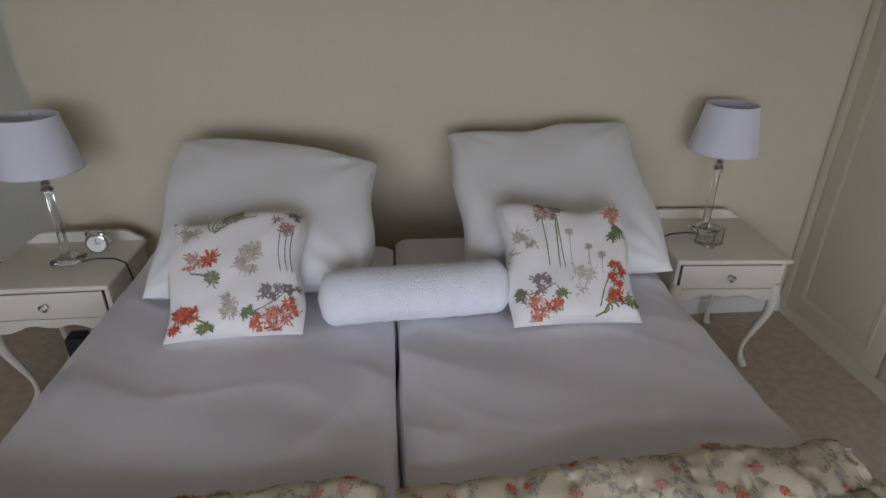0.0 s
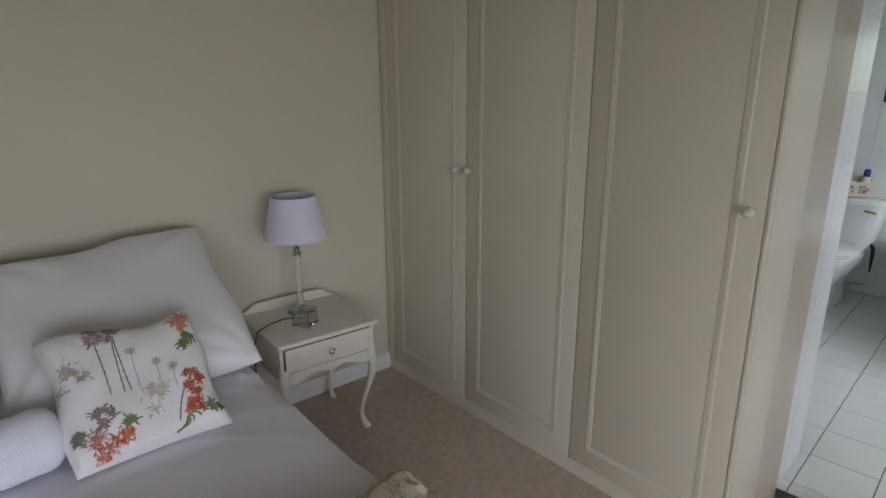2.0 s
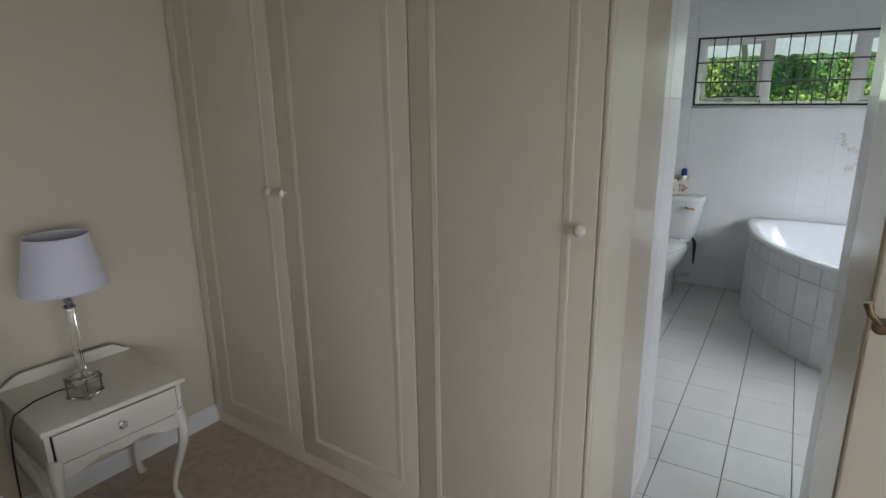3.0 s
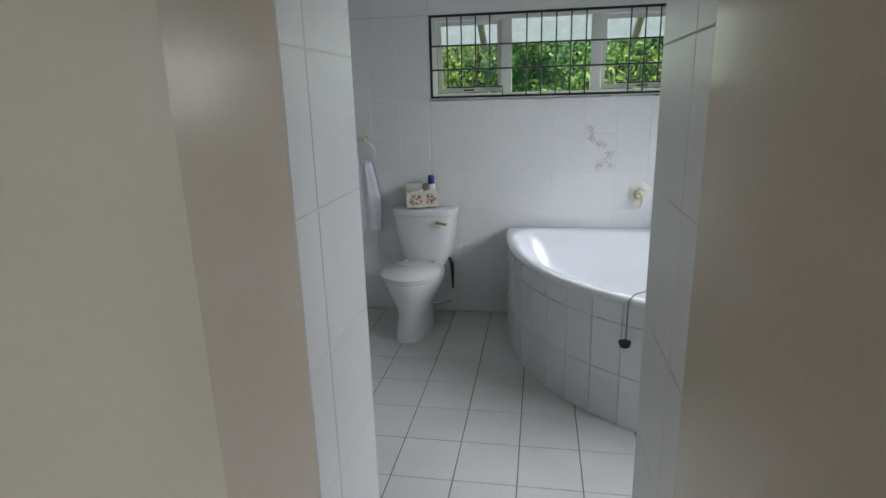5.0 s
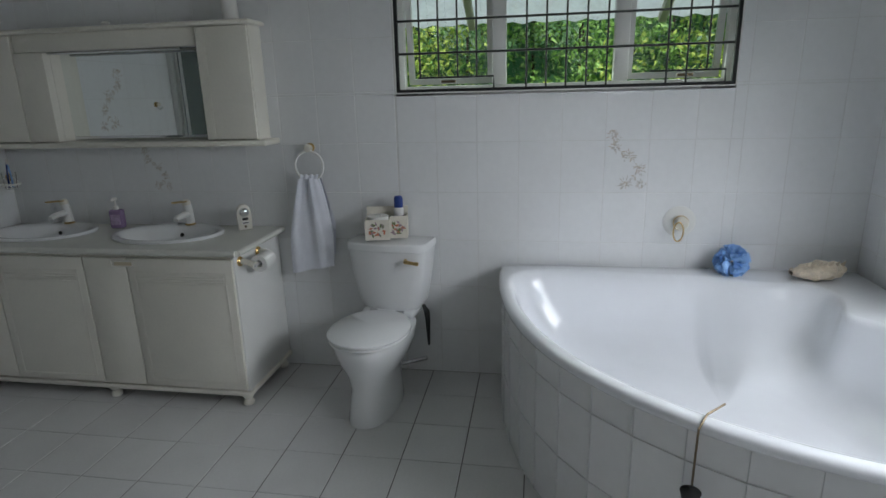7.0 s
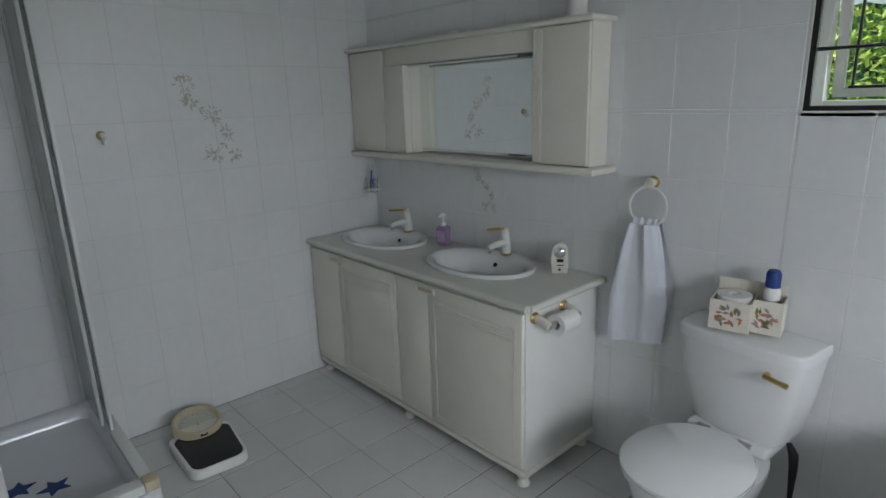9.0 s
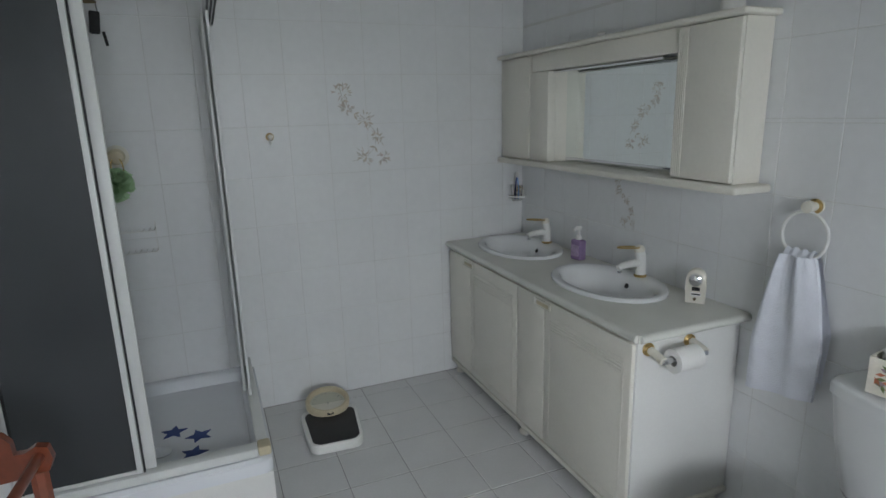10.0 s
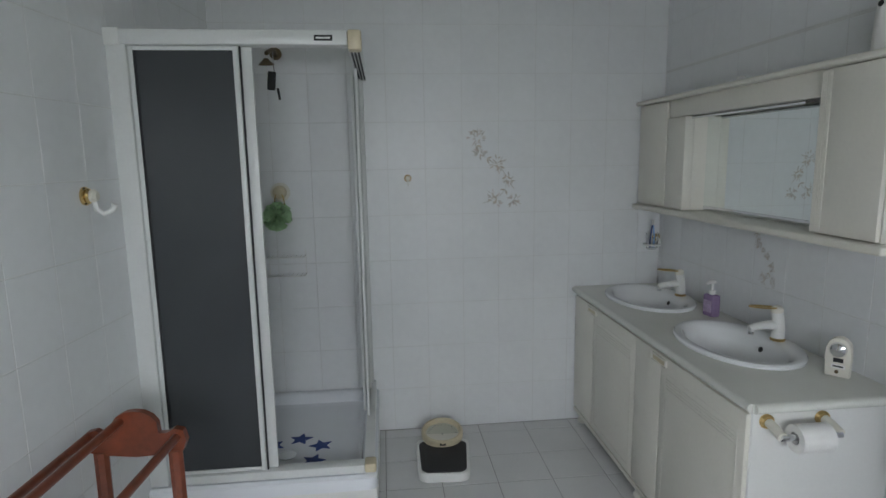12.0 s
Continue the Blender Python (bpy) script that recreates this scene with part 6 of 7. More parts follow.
def pot_plant():
    p = thing("pot_plant", "succulent in a brown and cream banded woven pot", "plant", (4.845, -1.775, 0.627))
    CREAMB = material("cream_woven_band", (0.62, 0.54, 0.42), 0.8, vary=0.3, scale=40, fine=220, bump=0.6)
    BROWNB = material("brown_woven_band", (0.16, 0.085, 0.05), 0.8, vary=0.3, scale=40, fine=220, bump=0.6)
    z = 0.0
    for k in range(7):
        r0, r1 = 0.056 + 0.0018 * k, 0.058 + 0.0018 * k
        part("band", lathe([(r0, z), (r1 + 0.002, z + 0.006), (r1, z + 0.0125)], 30), CREAMB if k % 2 else BROWNB, p)
        z += 0.0126
    part("rim", tube([(0.070 * math.cos(2 * math.pi * i / 30), 0.070 * math.sin(2 * math.pi * i / 30), z) for i in range(30)], 0.004, 6, closed=True), BROWNB, p)
    part("soil", lathe([(0.066, z - 0.014), (0.03, z - 0.008), (0, z - 0.007)], 20), SOIL, p)
    rng = np.random.default_rng(5)
    for k in range(13):
        a, ln, tilt = k * 2.4, rng.uniform(0.05, 0.095), rng.uniform(0.25, 1.0)
        bm = grid_surface(8, 7, lambda u, v: ((u * 2 - 1) * 0.017 * math.sin(math.pi * min(0.97, v * 0.9 + 0.08)) ** 0.7, v * ln, 0.02 * math.sin(v * 2.2) + 0.005 * (u * 2 - 1) ** 2))
        g = bmesh.ops.extrude_face_region(bm, geom=list(bm.faces))
        bmesh.ops.translate(bm, vec=(0, 0, -0.004), verts=[v for v in g["geom"] if isinstance(v, bmesh.types.BMVert)])
        bmesh.ops.recalc_face_normals(bm, faces=bm.faces)
        lf = part("leaf", bm, LEAF_DARK, p)
        lf.matrix_basis = pose(0.012 * math.cos(a), 0.012 * math.sin(a), z - 0.006, 0, 0, math.degrees(a)) @ pose(0, 0, 0, math.degrees(tilt) * 0.8, 0, 0)


pot_plant()


# ---- shower ----
def shower():
    x0, x1, yf = SHOWER
    tray = thing("shower_tray", "raised white shower tray on a tiled plinth", "shower tray", (0, 0, 0))
    part("plinth", box(x0 - 0.06, yf - 0.02, 0.0, x1 + 0.02, NORTH - 0.002, 0.205, 0.004), WHITE_PAINT, tray, smooth=0)
    bm = bmesh.new()
    prof = [(0.0, 0.206), (0.0, 0.255), (0.012, 0.268), (0.05, 0.270), (0.062, 0.262), (0.075, 0.220), (0.10, 0.2135)]
    rows = []
    X0, X1, Y0, Y1 = x0 - 0.065, x1 + 0.025, yf - 0.028, NORTH - 0.001
    for o, z in prof:
        pts = []
        for cx, cy, a0 in ((X1 - 0.04, Y1 - 0.04, 0), (X0 + 0.04, Y1 - 0.04, 90), (X0 + 0.04, Y0 + 0.04, 180), (X1 - 0.04, Y0 + 0.04, 270)):
            for k in range(6):
                a = math.radians(a0 + 18 * k)
                sx, sy = (1 if cx > 3.5 else -1), (1 if cy > 2 else -1)
                pts.append((cx - sx * o + 0.04 * math.cos(a), cy - sy * o + 0.04 * math.sin(a), z))
        rows.append([bm.verts.new(p) for p in pts])
    for a, b2 in zip(rows, rows[1:]):
        for i in range(24):
            bm.faces.new((a[i], a[(i + 1) % 24], b2[(i + 1) % 24], b2[i]))
    bm.faces.new(rows[-1])
    part("basin", bm, ACRYLIC, tray)
    part("drain", lathe([(0.040, 0), (0.040, 0.004), (0.02, 0.005), (0, 0.004)], 22, m=Matrix.Translation((3.58, 1.895, 0.2137))), CHROME, tray, "chrome drain cover")

    en = thing("shower_enclosure", "white framed corner shower enclosure with dark sliding door", "shower", (0, 0, 0))
    zb, zt = 0.271, 1.985
    part("wall_post", box(x0 - 0.012, yf - 0.01, zb, x0 + 0.059, yf + 0.045, zt, 0.004), ALUMINIUM, en)
    part("header", box(x0 - 0.012, yf - 0.014, zt - 0.050, x1 - 0.028, yf + 0.048, zt + 0.002, 0.006), ALUMINIUM, en)
    part("header_cap", box(x0 - 0.016, yf - 0.018, zt - 0.052, x0 + 0.044, yf + 0.050, zt + 0.006, 0.006), WHITE_PAINT, en)
    part("badge", box(3.82, yf - 0.0165, zt - 0.036, 3.885, yf - 0.0145, zt - 0.016, 0.0008), BLACK_PLASTIC, en, "dark maker's badge")
    part("badge_line", box(3.827, yf - 0.0175, zt - 0.029, 3.878, yf - 0.0167, zt - 0.023), PAPER, en)
    part("corner_block", box(x1 - 0.027, yf - 0.018, zt - 0.066, x1 + 0.022, yf + 0.050, zt + 0.004, 0.008), STAIN, en, "yellowed plastic corner block")
    part("corner_block", box(x1 - 0.027, yf - 0.016, zb + 0.001, x1 + 0.020, yf + 0.048, zb + 0.040, 0.008), STAIN, en, "yellowed plastic corner block")
    part("bottom_rail", box(x0 + 0.071, yf - 0.012, zb, x1 - 0.028, yf + 0.046, zb + 0.034, 0.004), ALUMINIUM, en)
    part("side_header", box(x1 - 0.030, yf + 0.051, zt - 0.058, x1 + 0.014, NORTH - 0.001, zt, 0.005), ALUMINIUM, en)
    # black strips under the header stand for the shade in its tracks
    for k in range(3):
        part("track_groove", box(x1 - 0.022 + k * 0.013, yf + 0.052, zt - 0.0595, x1 - 0.014 + k * 0.013, NORTH - 0.06, zt - 0.0585), BLACK_PLASTIC, en, smooth=0)
    part("side_rail", box(x1 - 0.030, yf + 0.049, zb, x1 + 0.012, NORTH - 0.001, zb + 0.034, 0.004), ALUMINIUM, en)
    part("side_post", box(x1 - 0.050, NORTH - 0.045, zb + 0.035, x1 - 0.004, NORTH - 0.001, zt - 0.060, 0.004), ALUMINIUM, en)
    # dark sheet slid in front on the wall side
    lx0, lx1 = x0 + 0.060, 3.575
    dd = part("sliding_panel", box(lx0, yf + 0.004, zb + 0.036, lx0 + 0.016, yf + 0.016, zt - 0.052, 0.002), ALUMINIUM, en)
    part("stile", box(lx1 - 0.044, yf + 0.000, zb + 0.036, lx1 - 0.024, yf + 0.018, zt - 0.052, 0.003), ALUMINIUM, dd)
    part("stile", box(lx1 - 0.022, yf + 0.020, zb + 0.036, lx1 + 0.018, yf + 0.036, zt - 0.052, 0.003), ALUMINIUM, dd)
    part("stile", box(lx1 - 0.0225, yf + 0.002, zb + 0.036, lx1 - 0.018, yf + 0.018, zt - 0.052, 0.001), BLACK_PLASTIC, dd)
    part("rail", box(lx0 + 0.016, yf + 0.004, zt - 0.066, lx1 - 0.044, yf + 0.016, zt - 0.052, 0.002), ALUMINIUM, dd)
    part("rail", box(lx0 + 0.016, yf + 0.004, zb + 0.036, lx1 - 0.044, yf + 0.016, zb + 0.050, 0.002), ALUMINIUM, dd)
    part("sheet", box(lx0 + 0.016, yf + 0.008, zb + 0.050, lx1 - 0.044, yf + 0.012, zt - 0.066), SMOKED, dd, "dark grey obscured acrylic sheet", smooth=0)
    part("gasket", box(lx0 + 0.0165, yf + 0.004, zb + 0.05, lx0 + 0.024, yf + 0.0075, zt - 0.066), BLACK_PLASTIC, dd, smooth=0)
    # side panels slid back to the wall
    for k, (a, b2) in enumerate(((yf + 0.50, NORTH - 0.05), (yf + 0.44, NORTH - 0.10))):
        xx = x1 - 0.046 + k * 0.020
        sp = part("side_panel", box(xx, a, zb + 0.036, xx + 0.012, a + 0.022, zt - 0.061, 0.002), ALUMINIUM, en)
        part("stile", box(xx, b2 - 0.022, zb + 0.036, xx + 0.012, b2, zt - 0.061, 0.002), ALUMINIUM, sp)
        part("pane", box(xx + 0.004, a + 0.022, zb + 0.036, xx + 0.008, b2 - 0.022, zt - 0.061), TINTED, sp, smooth=0)

    # fittings inside
    h = thing("shower_fitting", "bronze shower head with a black wiper hung from it", "shower head", (3.53, NORTH, 2.06))
    part("rose", lathe([(0.03, 0), (0.03, 0.006), (0.012, 0.010), (0, 0.010)], 20, m=pose(0, 0, 0, 90, 0, 0)), BRONZE, h)
    part("arm", tube([(0, -0.008, 0), (0, -0.08, 0.01), (-0.02, -0.14, -0.02)], 0.011, 10), BRONZE, h)
    part("spray", lathe([(0.010, 0.03), (0.018, 0.02), (0.036, 0.004), (0.036, 0), (0, -0.002)], 20, m=pose(-0.022, -0.145, -0.075, 15, 0, 0)), BRONZE, h)
    part("cord", tube([(0.0, -0.10, 0.0), (0.006, -0.105, -0.10)], 0.003, 6), CHROME, h)
    part("wiper", moved(box(-0.02, -0.012, -0.19, 0.02, 0.0, -0.10, 0.006), pose(0.006, -0.10, 0, 0, 6, 0)), BLACK_PLASTIC, h, "black squeegee hung on the arm")
    part("wiper_tail", tube([(0.018, -0.105, -0.18), (0.026, -0.105, -0.235)], 0.006, 8), BLACK_PLASTIC, h)
    m = thing("shower_mixer", "cream and brass shower mixer knob on the tiles", "tap", (3.512, NORTH, 1.365))
    part("plate", lathe([(0.050, 0), (0.050, 0.005), (0.040, 0.009), (0, 0.009)], 28, m=pose(0, 0, 0, 90, 0, 0)), IVORY_PAINT, m)
    part("knob", lathe([(0.036, 0.0095), (0.036, 0.03), (0.030, 0.045), (0.012, 0.050), (0, 0.050)], 24, m=pose(0, 0, 0, 90, 0, 0)), STAIN, m)
    part("lever", tube([(0.0 + 0.024 * math.cos(a), -0.046, -0.05 + 0.05 * math.sin(a)) for a in [2 * math.pi * i / 24 for i in range(24)]], 0.0032, 8, closed=True), BRASS, m)
    net_puff((3.50, NORTH - 0.07, 1.245), 0.068, GREEN_NET, "bath_puff", "light green net puff hanging in the shower", seed=7)
    r = thing("shower_rack", "small white wire soap rack on the shower wall", "rack", (3.53, NORTH, 0.93))
    for z in (0.0, 0.10):
        part("hoop", tube([(-0.095, -0.002, z), (-0.095, -0.075, z), (-0.085, -0.085, z), (0.085, -0.085, z), (0.095, -0.075, z), (0.095, -0.002, z)], 0.0028, 6), WHITE_PAINT, r)
        for k in range(7):
            xx = -0.075 + k * 0.025
            part("wire", tube([(xx, -0.002, z), (xx, -0.085, z)], 0.0018, 6), WHITE_PAINT, r)
    for xx in (-0.095, 0.095):
        part("upright", tube([(xx, -0.004, -0.002), (xx, -0.004, 0.13)], 0.0028, 6), WHITE_PAINT, r)
    # non-slip stars
    for x, y, a in ((3.621, 2.042, 10), (3.722, 1.968, 35), (3.702, 1.835, 0), (3.50, 1.99, 50), (3.42, 2.12, 20), (3.56, 1.74, 70)):
        pts = [((0.056 if k % 2 == 0 else 0.026) * math.cos(math.radians(a + 36 * k)), (0.056 if k % 2 == 0 else 0.026) * math.sin(math.radians(a + 36 * k))) for k in range(10)]
        solid("star_sticker", prism(pts, 0, 0.003), BLUE_PLASTIC, "dark blue star-shaped non-slip sticker on the tray", "sticker", group="star stickers", at=Matrix.Translation((x, y, 0.2139)), smooth=0)


shower()


# ---- scales, wall hooks, toothbrush holder, towel stand ----
def bathroom_scale():
    s = thing("bathroom_scale", "white mechanical bathroom scale with black mat, round dial", "scale", (4.305, 2.075, 0), -4)
    out = []
    for cx, cy, a0 in ((0.095, 0.16, 0), (-0.095, 0.16, 90), (-0.080, -0.09, 180), (0.080, -0.09, 270)):
        for k in range(6):
            a = math.radians(a0 + 18 * k)
            out.append((cx + 0.045 * math.cos(a), cy + 0.045 * math.sin(a) - (0.02 * (1 - abs(cx + 0.045 * math.cos(a)) / 0.15) if cy < 0 else 0)))
    part("body", prism(out, 0.006, 0.050, 0.010, seg=3), WHITE_PAINT, s)
    part("mat", prism([(x * 0.88, y * 0.86 - 0.012) for x, y in out], 0.0505, 0.056, 0.002), BLACK_PLASTIC, s, "black ribbed rubber mat")
    tilt = pose(0.0, 0.205, 0.062, 9, 0, 0)
    part("dial_housing", lathe([(0.106, 0.049), (0.104, 0.070), (0.100, 0.080), (0, 0.080)], 36, m=Matrix.Translation((0, 0.205, 0))), IVORY_PAINT, s)
    ring = bmesh.new()
    n = 40
    rows = [[ring.verts.new((r * math.cos(2 * math.pi * i / n), r * math.sin(2 * math.pi * i / n), z)) for i in range(n)] for r, z in ((0.104, 0.0), (0.110, 0.006), (0.111, 0.034), (0.105, 0.043), (0.096, 0.044), (0.090, 0.036), (0.088, 0.018))]
    for a, b2 in zip(rows, rows[1:]):
        for i in range(n):
            ring.faces.new((a[i], a[(i + 1) % n], b2[(i + 1) % n], b2[i]))
    part("dial_ring", moved(ring, tilt), STAIN, s, "cream raised dial ring")
    part("dial_face", lathe([(0.089, 0.0192), (0, 0.0194)], 32, m=tilt), GREY_WALL, s, "pale grey dial with fine marks")
    for k in range(24):
        a = 360 * k / 24
        part("dial_mark", moved(box(-0.0008, 0.068 if k % 4 else 0.062, 0.0196, 0.0008, 0.078, 0.0202), tilt @ pose(0, 0, 0, 0, 0, a)), BLACK_PLASTIC, s, smooth=0)
    part("needle", moved(box(-0.0016, -0.065, 0.0206, 0.0016, -0.005, 0.0216), tilt), BLACK_PLASTIC, s)
    part("badge", box(-0.016, 0.091, 0.066, 0.016, 0.0955, 0.080, 0.001), BLACK_PLASTIC, s)
    for fx in (-0.10, 0.10):
        for fy in (-0.08, 0.10):
            part("foot", lathe([(0.012, 0), (0.012, 0.006), (0, 0.006)], 10, m=Matrix.Translation((fx, fy, 0))), BLACK_PLASTIC, s)


bathroom_scale()


def wall_hook(m, label, big):
    h = thing("wall_hook", label, "hook")
    h.matrix_basis = m
    k = 1.0 if big else 0.62
    part("rose", lathe([(0.030 * k, 0), (0.031 * k, 0.006), (0.024 * k, 0.010), (0.026 * k, 0.016), (0.020 * k, 0.022), (0, 0.022)], 20, m=pose(0, 0, 0, 90, 0, 0)), BRASS, h, "brass rose")
    part("boss", lathe([(0.020 * k, 0.0222), (0.022 * k, 0.034), (0.014 * k, 0.042), (0, 0.043)], 18, m=pose(0, 0, 0, 90, 0, 0)), IVORY_PAINT, h)
    part("prong", tube([(0, -0.030 * k, -0.012 * k), (0, -0.036 * k, -0.045 * k), (0, -0.058 * k, -0.058 * k), (0, -0.085 * k, -0.045 * k), (0, -0.092 * k, -0.028 * k)], [0.008 * k, 0.009 * k, 0.009 * k, 0.009 * k, 0.011 * k], 10), WHITE_PAINT, h)


wall_hook(pose(4.18, NORTH, 1.425), "small white and brass robe hook on the tiles", False)
wall_hook(pose(west_x(1.40), 1.40, 1.425, 0, 0, 90), "white and brass robe hook on the tiles beside the shower", True)


def tooth_holder():
    t = thing("toothbrush_holder", "white and brass tumbler holder with a glass tumbler", "toothbrush holder", (5.527, NORTH, 1.035))
    part("rose", lathe([(0.022, 0), (0.022, 0.006), (0.014, 0.010), (0.014, 0.02), (0, 0.02)], 18, m=pose(0.055, 0, 0.03, 90, 0, 0)), BRASS, t)
    part("arm", tube([(0.055, -0.02, 0.03), (0.056, -0.045, 0.02), (0.042, -0.065, 0.0)], 0.007, 10), WHITE_PAINT, t)
    part("ring", tube([(0.042 * math.cos(2 * math.pi * i / 30), -0.065 + 0.042 * math.sin(2 * math.pi * i / 30), 0.0) for i in range(30)], 0.006, 8, closed=True), WHITE_PAINT, t)
    g = thing("tumbler", "clear glass tumbler in the wall holder", "tumbler", (5.527, NORTH - 0.065, 1.010))
    bm = bmesh.new()
    n = 24
    rings = [[bm.verts.new((r * math.cos(2 * math.pi * i / n), r * math.sin(2 * math.pi * i / n), z)) for i in range(n)] for r, z in ((0.028, 0), (0.034, 0.09), (0.032, 0.09), (0.026, 0.006))]
    for a, b2 in zip(rings, rings[1:]):
        for i in range(n):
            bm.faces.new((a[i], a[(i + 1) % n], b2[(i + 1) % n], b2[i]))
    bm.faces.new(rings[0][::-1])
    bm.faces.new(rings[-1])
    part("glass", bm, GLASS, g)
    for k, (dx, mat) in enumerate(((-0.012, BLUE_PLASTIC), (0.010, BLUE_NET))):
        b2 = thing("toothbrush", "blue and white toothbrush standing in the tumbler", "toothbrush", (5.527 + dx, NORTH - 0.065, 1.019))
        part("handle", tube([(0, 0, 0), (0.003, 0, 0.06), (0.012 - 0.02 * k, 0, 0.135)], [0.005, 0.0045, 0.0035], 8), mat, b2)
        part("bristles", box(0.006 - 0.02 * k, -0.012, 0.125, 0.018 - 0.02 * k, -0.001, 0.155, 0.002), PAPER, b2)


tooth_holder()


def towel_stand():
    """A free-standing wooden towel horse: two shaped ends joined by round rails."""
    s = thing("towel_stand", "red-brown varnished wooden towel stand with three rails", "towel stand", (3.304, 1.10, 0), -4)
    TOP = 0.815

    def end(y):
        out = []
        hw = 0.135
        arch = [(-0.068, -0.02), (-0.066, 0.012), (-0.050, 0.034), (-0.025, 0.047), (0, 0.050), (0.025, 0.047), (0.050, 0.034), (0.066, 0.012), (0.068, -0.02)]
        left = [(-hw, -0.075), (-hw - 0.012, -0.045), (-hw - 0.004, -0.012), (-hw + 0.022, -0.006), (-hw + 0.045, -0.020)]
        right = [(-x, z) for x, z in left[::-1]]
        top = left + arch + right
        low = [(0.085, -0.085), (0.0, -0.092), (-0.085, -0.085)]
        pts = top + low
        bm = bmesh.new()
        fr = [bm.verts.new((x, y - 0.011, TOP + z - 0.05)) for x, z in pts]
        bk = [bm.verts.new((x, y + 0.011, TOP + z - 0.05)) for x, z in pts]
        f1, f2 = bm.faces.new(fr), bm.faces.new(bk[::-1])
        for i in range(len(pts)):
            j = (i + 1) % len(pts)
            bm.faces.new((fr[i], bk[i], bk[j], fr[j]))
        bmesh.ops.recalc_face_normals(bm, faces=bm.faces)
        bmesh.ops.triangulate(bm, faces=[f1, f2])
        e = part("end_frame", bm, CHERRY, s)
        for sx in (-1, 1):
            part("leg", tube([(sx * 0.108, y, TOP - 0.125), (sx * 0.112, y, 0.10), (sx * 0.118, y, 0.03)], [0.021, 0.019, 0.020], 8), CHERRY, e)
        part("foot", box(-0.17, y - 0.020, 0.0, 0.17, y + 0.020, 0.040, 0.010, 3), CHERRY, e)
    end(0.0)
    end(-0.62)
    for x, z in ((-0.135, TOP - 0.075), (-0.040, TOP - 0.030), (0.118, TOP - 0.085)):
        part("rail", tube([(x, 0.012, z), (x, -0.632, z)], 0.0125, 12), CHERRY, s)
    part("rail", tube([(0.0, 0.0, 0.14), (0.0, -0.62, 0.14)], 0.012, 10), CHERRY, s)


towel_stand()


# ---- painted flower tiles ----
def flower_motif(name, m, h, seed, parent_label, wall_parent):
    """A trailing spray of leaves and blossoms printed on the tiles: thin raised glaze in two inks."""
    rng = np.random.default_rng(seed)
    root = thing(name, parent_label, "tile motif", group="flower tile motifs")
    root.matrix_basis = m
    bms = {"faded_taupe": bmesh.new(), "dusty_rose": bmesh.new(), "pale_sand": bmesh.new()}

    def leaf(x, z, a, l, w2, ink):
        b2 = bms[ink]
        b2.faces.new([b2.verts.new((x + (math.cos(a) * s * l - math.sin(a) * q * w2), -0.0012, z + (math.sin(a) * s * l + math.cos(a) * q * w2))) for s, q in ((0, 0), (0.35, -0.5), (0.75, -0.35), (1, 0), (0.75, 0.35), (0.35, 0.5))])
    clusters = ((-0.25, 0.42, 0.20), (0.02, 0.06, 0.20), (0.20, -0.16, 0.17), (-0.02, -0.40, 0.20), (0.24, -0.42, 0.15), (-0.22, 0.22, 0.14))
    for cx, cz, r in clusters:
        for k in range(30):
            a = rng.uniform(0, 6.28)
            q = rng.uniform(0.0, r * 0.45)
            leaf((cx + q * math.cos(a)) * h, (cz + q * math.sin(a)) * h, a + rng.uniform(-.5, .5), rng.uniform(0.025, 0.075) * h, rng.uniform(0.008, 0.018) * h, ("faded_taupe", "pale_sand", "faded_taupe", "dusty_rose")[int(rng.integers(4))])
    path = [(-0.30, 0.52), (-0.25, 0.32), (-0.12, 0.14), (0.06, 0.04), (0.16, -0.10), (0.14, -0.28), (0.02, -0.40), (-0.20, -0.46)]
    for (xa, za), (xb, zb) in zip(path, path[1:]):
        a = math.atan2(zb - za, xb - xa)
        leaf(xa * h, za * h, a, math.hypot(xb - xa, zb - za) * h, 0.008 * h, "faded_taupe")
        for sgn in (-1, 1):
            leaf(xa * h, za * h, a + sgn * rng.uniform(0.5, 1.1), 0.08 * h, 0.025 * h, "pale_sand")
    for ink, b2 in bms.items():
        if len(b2.faces):
            tagged(part("motif_" + ink, b2, PRINT[ink], root, smooth=0), kind="stuff")
        else:
            b2.free()


flower_motif("flower_motif", pose(4.655, NORTH, 1.465), 0.40, 1, "brown trailing flower spray printed across wall tiles", None)
flower_motif("flower_motif", pose(EAST, -0.825, 1.135, 0, 0, -90), 0.27, 2, "brown flower spray printed on the tiles above the bath", None)
flower_motif("flower_motif", pose(EAST, 1.595, 1.105, 0, 0, -90), 0.22, 3, "brown flower spray printed on tiles above the basins", None)
flower_motif("flower_motif", pose(5.385, SOUTH, 1.385, 0, 0, 180), 0.33, 4, "brown flower spray printed on the tiles beside the window", None)


# ---- wall and floor tiles ----
TW, TH, GAP = 0.199, 0.2455, 0.0016


def cells(lo, hi, start, step):
    """Joint positions from lo to hi on a grid through start."""
    out = [lo]
    k = math.ceil((lo + 0.012 - start) / step)
    while start + k * step < hi - 0.012:
        out.append(start + k * step)
        k += 1
    return out + [hi]


ROWS_Z = cells(0.0, CEIL, 0.0, TH)


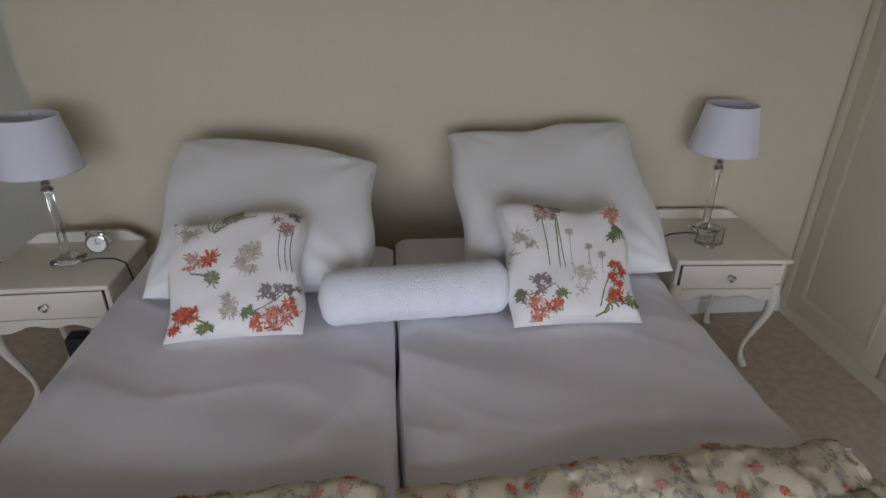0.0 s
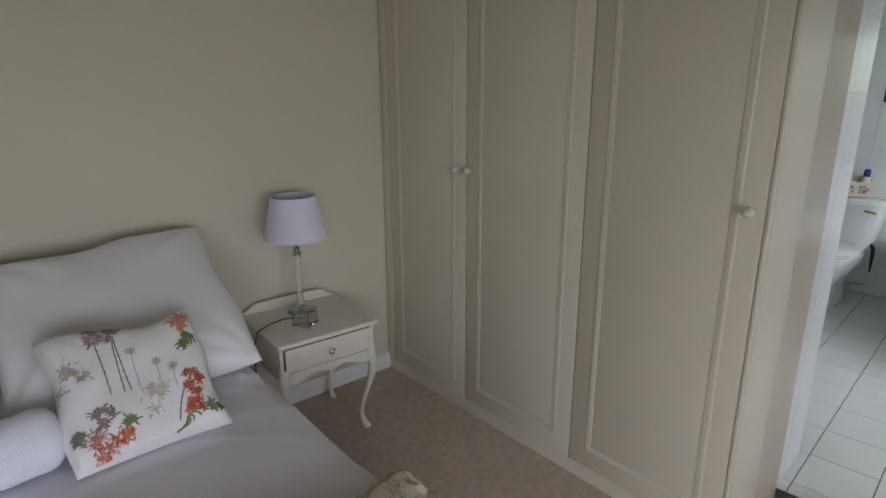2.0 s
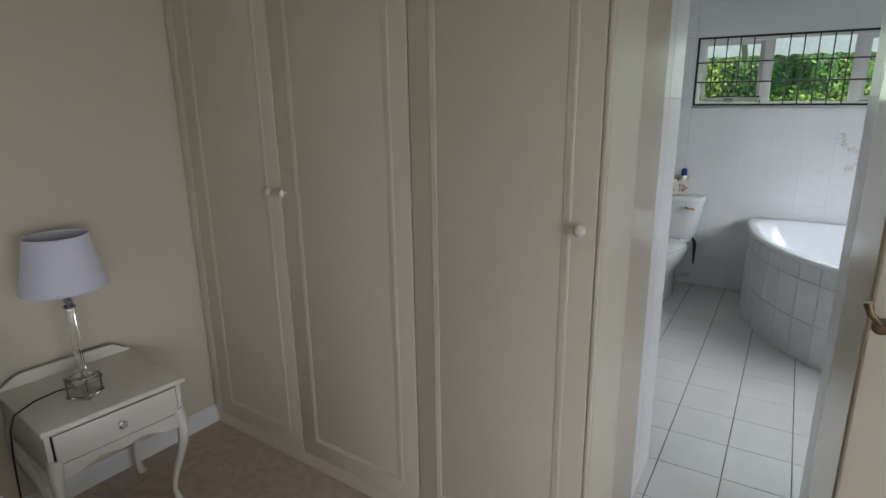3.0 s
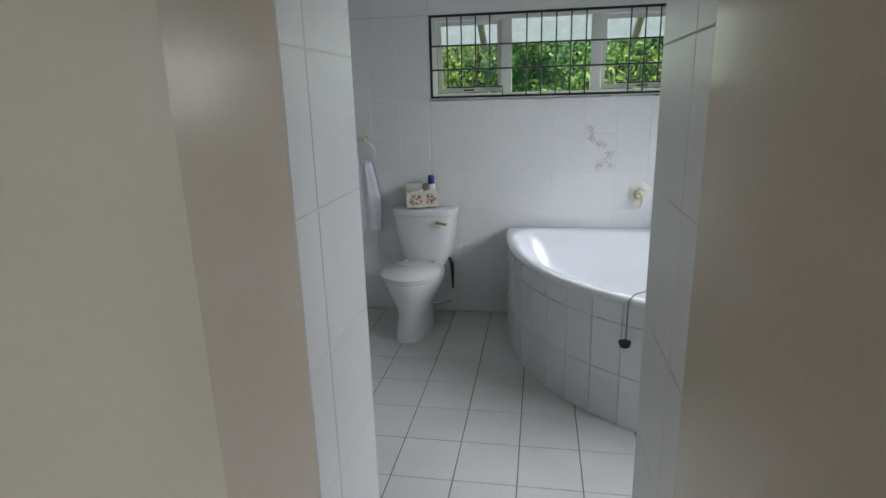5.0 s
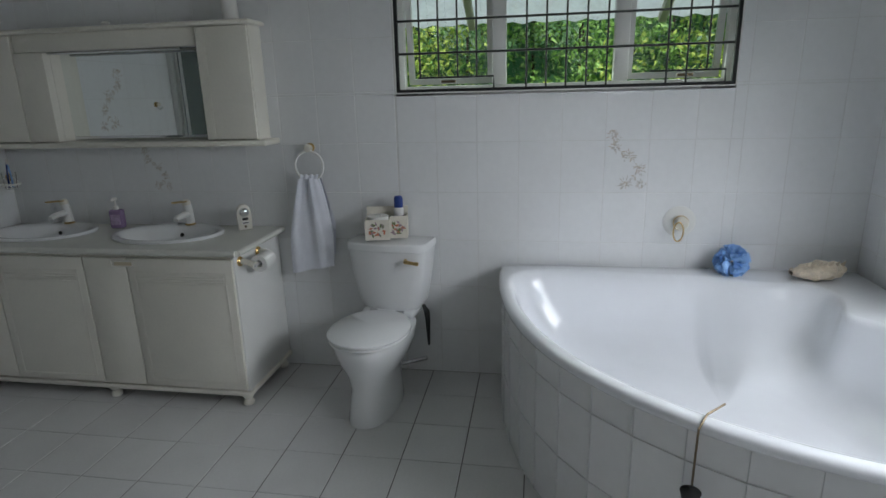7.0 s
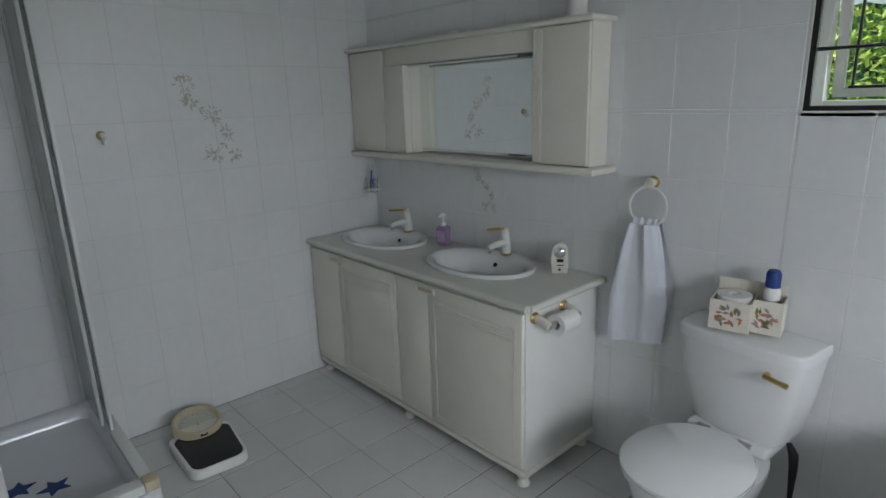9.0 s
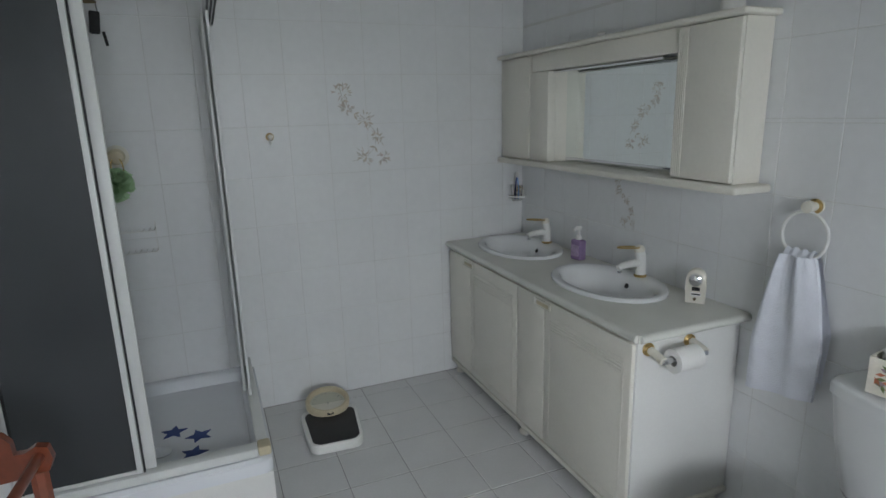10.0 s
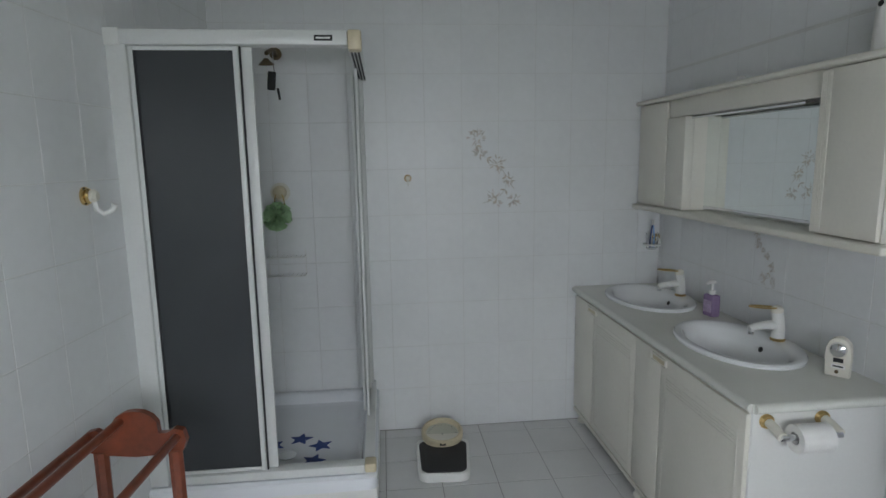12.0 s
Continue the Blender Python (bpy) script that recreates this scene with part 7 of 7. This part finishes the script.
def tile_plane(parent, us, zs, place, hole=None, mat=None, name="tile", gap=GAP):
    """Tiles in every cell of a wall; place(u, z) gives the pose of a tile's lower corner; hole(u0, u1, z0, z1) yields the clipped cell."""
    for u0, u1 in zip(us, us[1:]):
        for z0, z1 in zip(zs, zs[1:]):
            c = (u0, u1, z0, z1)
            if hole:
                c = hole(*c)
                if c is None:
                    continue
            a, b2, p, q = c
            if b2 - a > 0.012 and q - p > 0.012:
                tile_object(parent, b2 - a - gap, q - p - gap, place(a + gap / 2, p + gap / 2), mat or TILE_WALL, name)


def clip(y0, y1, z0, z1):
    def f(a, b2, p, q):
        if a >= y0 - 1e-4 and b2 <= y1 + 1e-4 and p >= z0 - 1e-4 and q <= z1 + 1e-4:
            return None
        return (a, b2, p, q)
    return f


FRONT_Y = Matrix(((1, 0, 0, 0), (0, 0, -1, 0), (0, 1, 0, 0), (0, 0, 0, 1)))     # faces -y, u along +x
FRONT_X = Matrix(((0, 0, -1, 0), (-1, 0, 0, 0), (0, 1, 0, 0), (0, 0, 0, 1)))    # faces -x, u along -y
BACK_Y = Matrix(((-1, 0, 0, 0), (0, 0, 1, 0), (0, 1, 0, 0), (0, 0, 0, 1)))      # faces +y, u along -x
BACK_X = Matrix(((0, 0, 1, 0), (1, 0, 0, 0), (0, 1, 0, 0), (0, 0, 0, 1)))       # faces +x, u along +y

tile_plane(wall_n, cells(3.10, EAST, 4.076, TW), ROWS_Z, lambda u, z: Matrix.Translation((u, NORTH, z)) @ FRONT_Y)
ys = sorted(cells(SOUTH, NORTH, -0.32, TW) + [WIN[0], WIN[1]])
zs = sorted(ROWS_Z + [WIN[2], WIN[3]])
tile_plane(wall_e, [-y for y in ys[::-1]], zs, lambda u, z: Matrix.Translation((EAST, -u, z)) @ FRONT_X, clip(-WIN[1], -WIN[0], WIN[2], WIN[3]))
ang = math.degrees(math.atan(0.108))
tile_plane(wall_w, cells(0.0, 2.62, 0.13, TW), ROWS_Z, lambda u, z: Matrix.Translation((PASS_END, REVEAL_L, 0)) @ pose(0, 0, 0, 0, 0, -ang) @ Matrix.Translation((0, u, z)) @ BACK_X)
tile_plane(wall_w2, cells(SOUTH, REVEAL_R, REVEAL_R, TW), ROWS_Z, lambda u, z: Matrix.Translation((PASS_END, u, z)) @ BACK_X)
xs = sorted(cells(PASS_END, EAST, 4.076, TW) + [SWIN[0], SWIN[1]])
zs = sorted(ROWS_Z + [SWIN[2], SWIN[3]])
tile_plane(wall_s, [-x for x in xs[::-1]], zs, lambda u, z: Matrix.Translation((-u, SOUTH, z)) @ BACK_Y, clip(-SWIN[1], -SWIN[0], SWIN[2], SWIN[3]))
# the passage's tiled reveals
pn = bpy.data.objects["wall_passage_north"]
ps = bpy.data.objects["wall_passage_south"]
low = [0.0, 0.055, 0.305, 0.553, 0.80, 1.05, 1.30, 1.55, 1.80, 2.05, 2.12]
tile_plane(pn, [2.607, 2.70, PASS_END], low, lambda u, z: Matrix.Translation((u, REVEAL_L, z)) @ FRONT_Y)
tile_plane(ps, [-PASS_END, -2.70, -2.607], low, lambda u, z: Matrix.Translation((-u, REVEAL_R, z)) @ BACK_Y)
wall("wall_reveal_south", box(2.085, REVEAL_R - 0.001, FLOOR, 2.605, REVEAL_R + 0.001, 2.118), JAMB_PAINT, "beige gloss painted door lining")
# floor
FX, FY = 0.266, 0.254
for u0, u1 in zip(cells(2.606, EAST, 4.55, FX), cells(2.606, EAST, 4.55, FX)[1:]):
    for v0, v1 in zip(cells(SOUTH, NORTH, -0.125, FY), cells(SOUTH, NORTH, -0.125, FY)[1:]):
        if (u1 < 2.81 and (v1 < REVEAL_R - 0.1 or v0 > 0.0)) or (v1 < -0.9 and u0 > 4.6):
            continue
        gu, gv = 0.0022, 0.0042
        if u1 - u0 > 0.02 and v1 - v0 > 0.02:
            tile_object(floor_bath, u1 - u0 - gu, v1 - v0 - gv, Matrix.Translation((u0 + gu / 2, v0 + gv / 2, 0.0)), TILE_FLOOR, "tile")
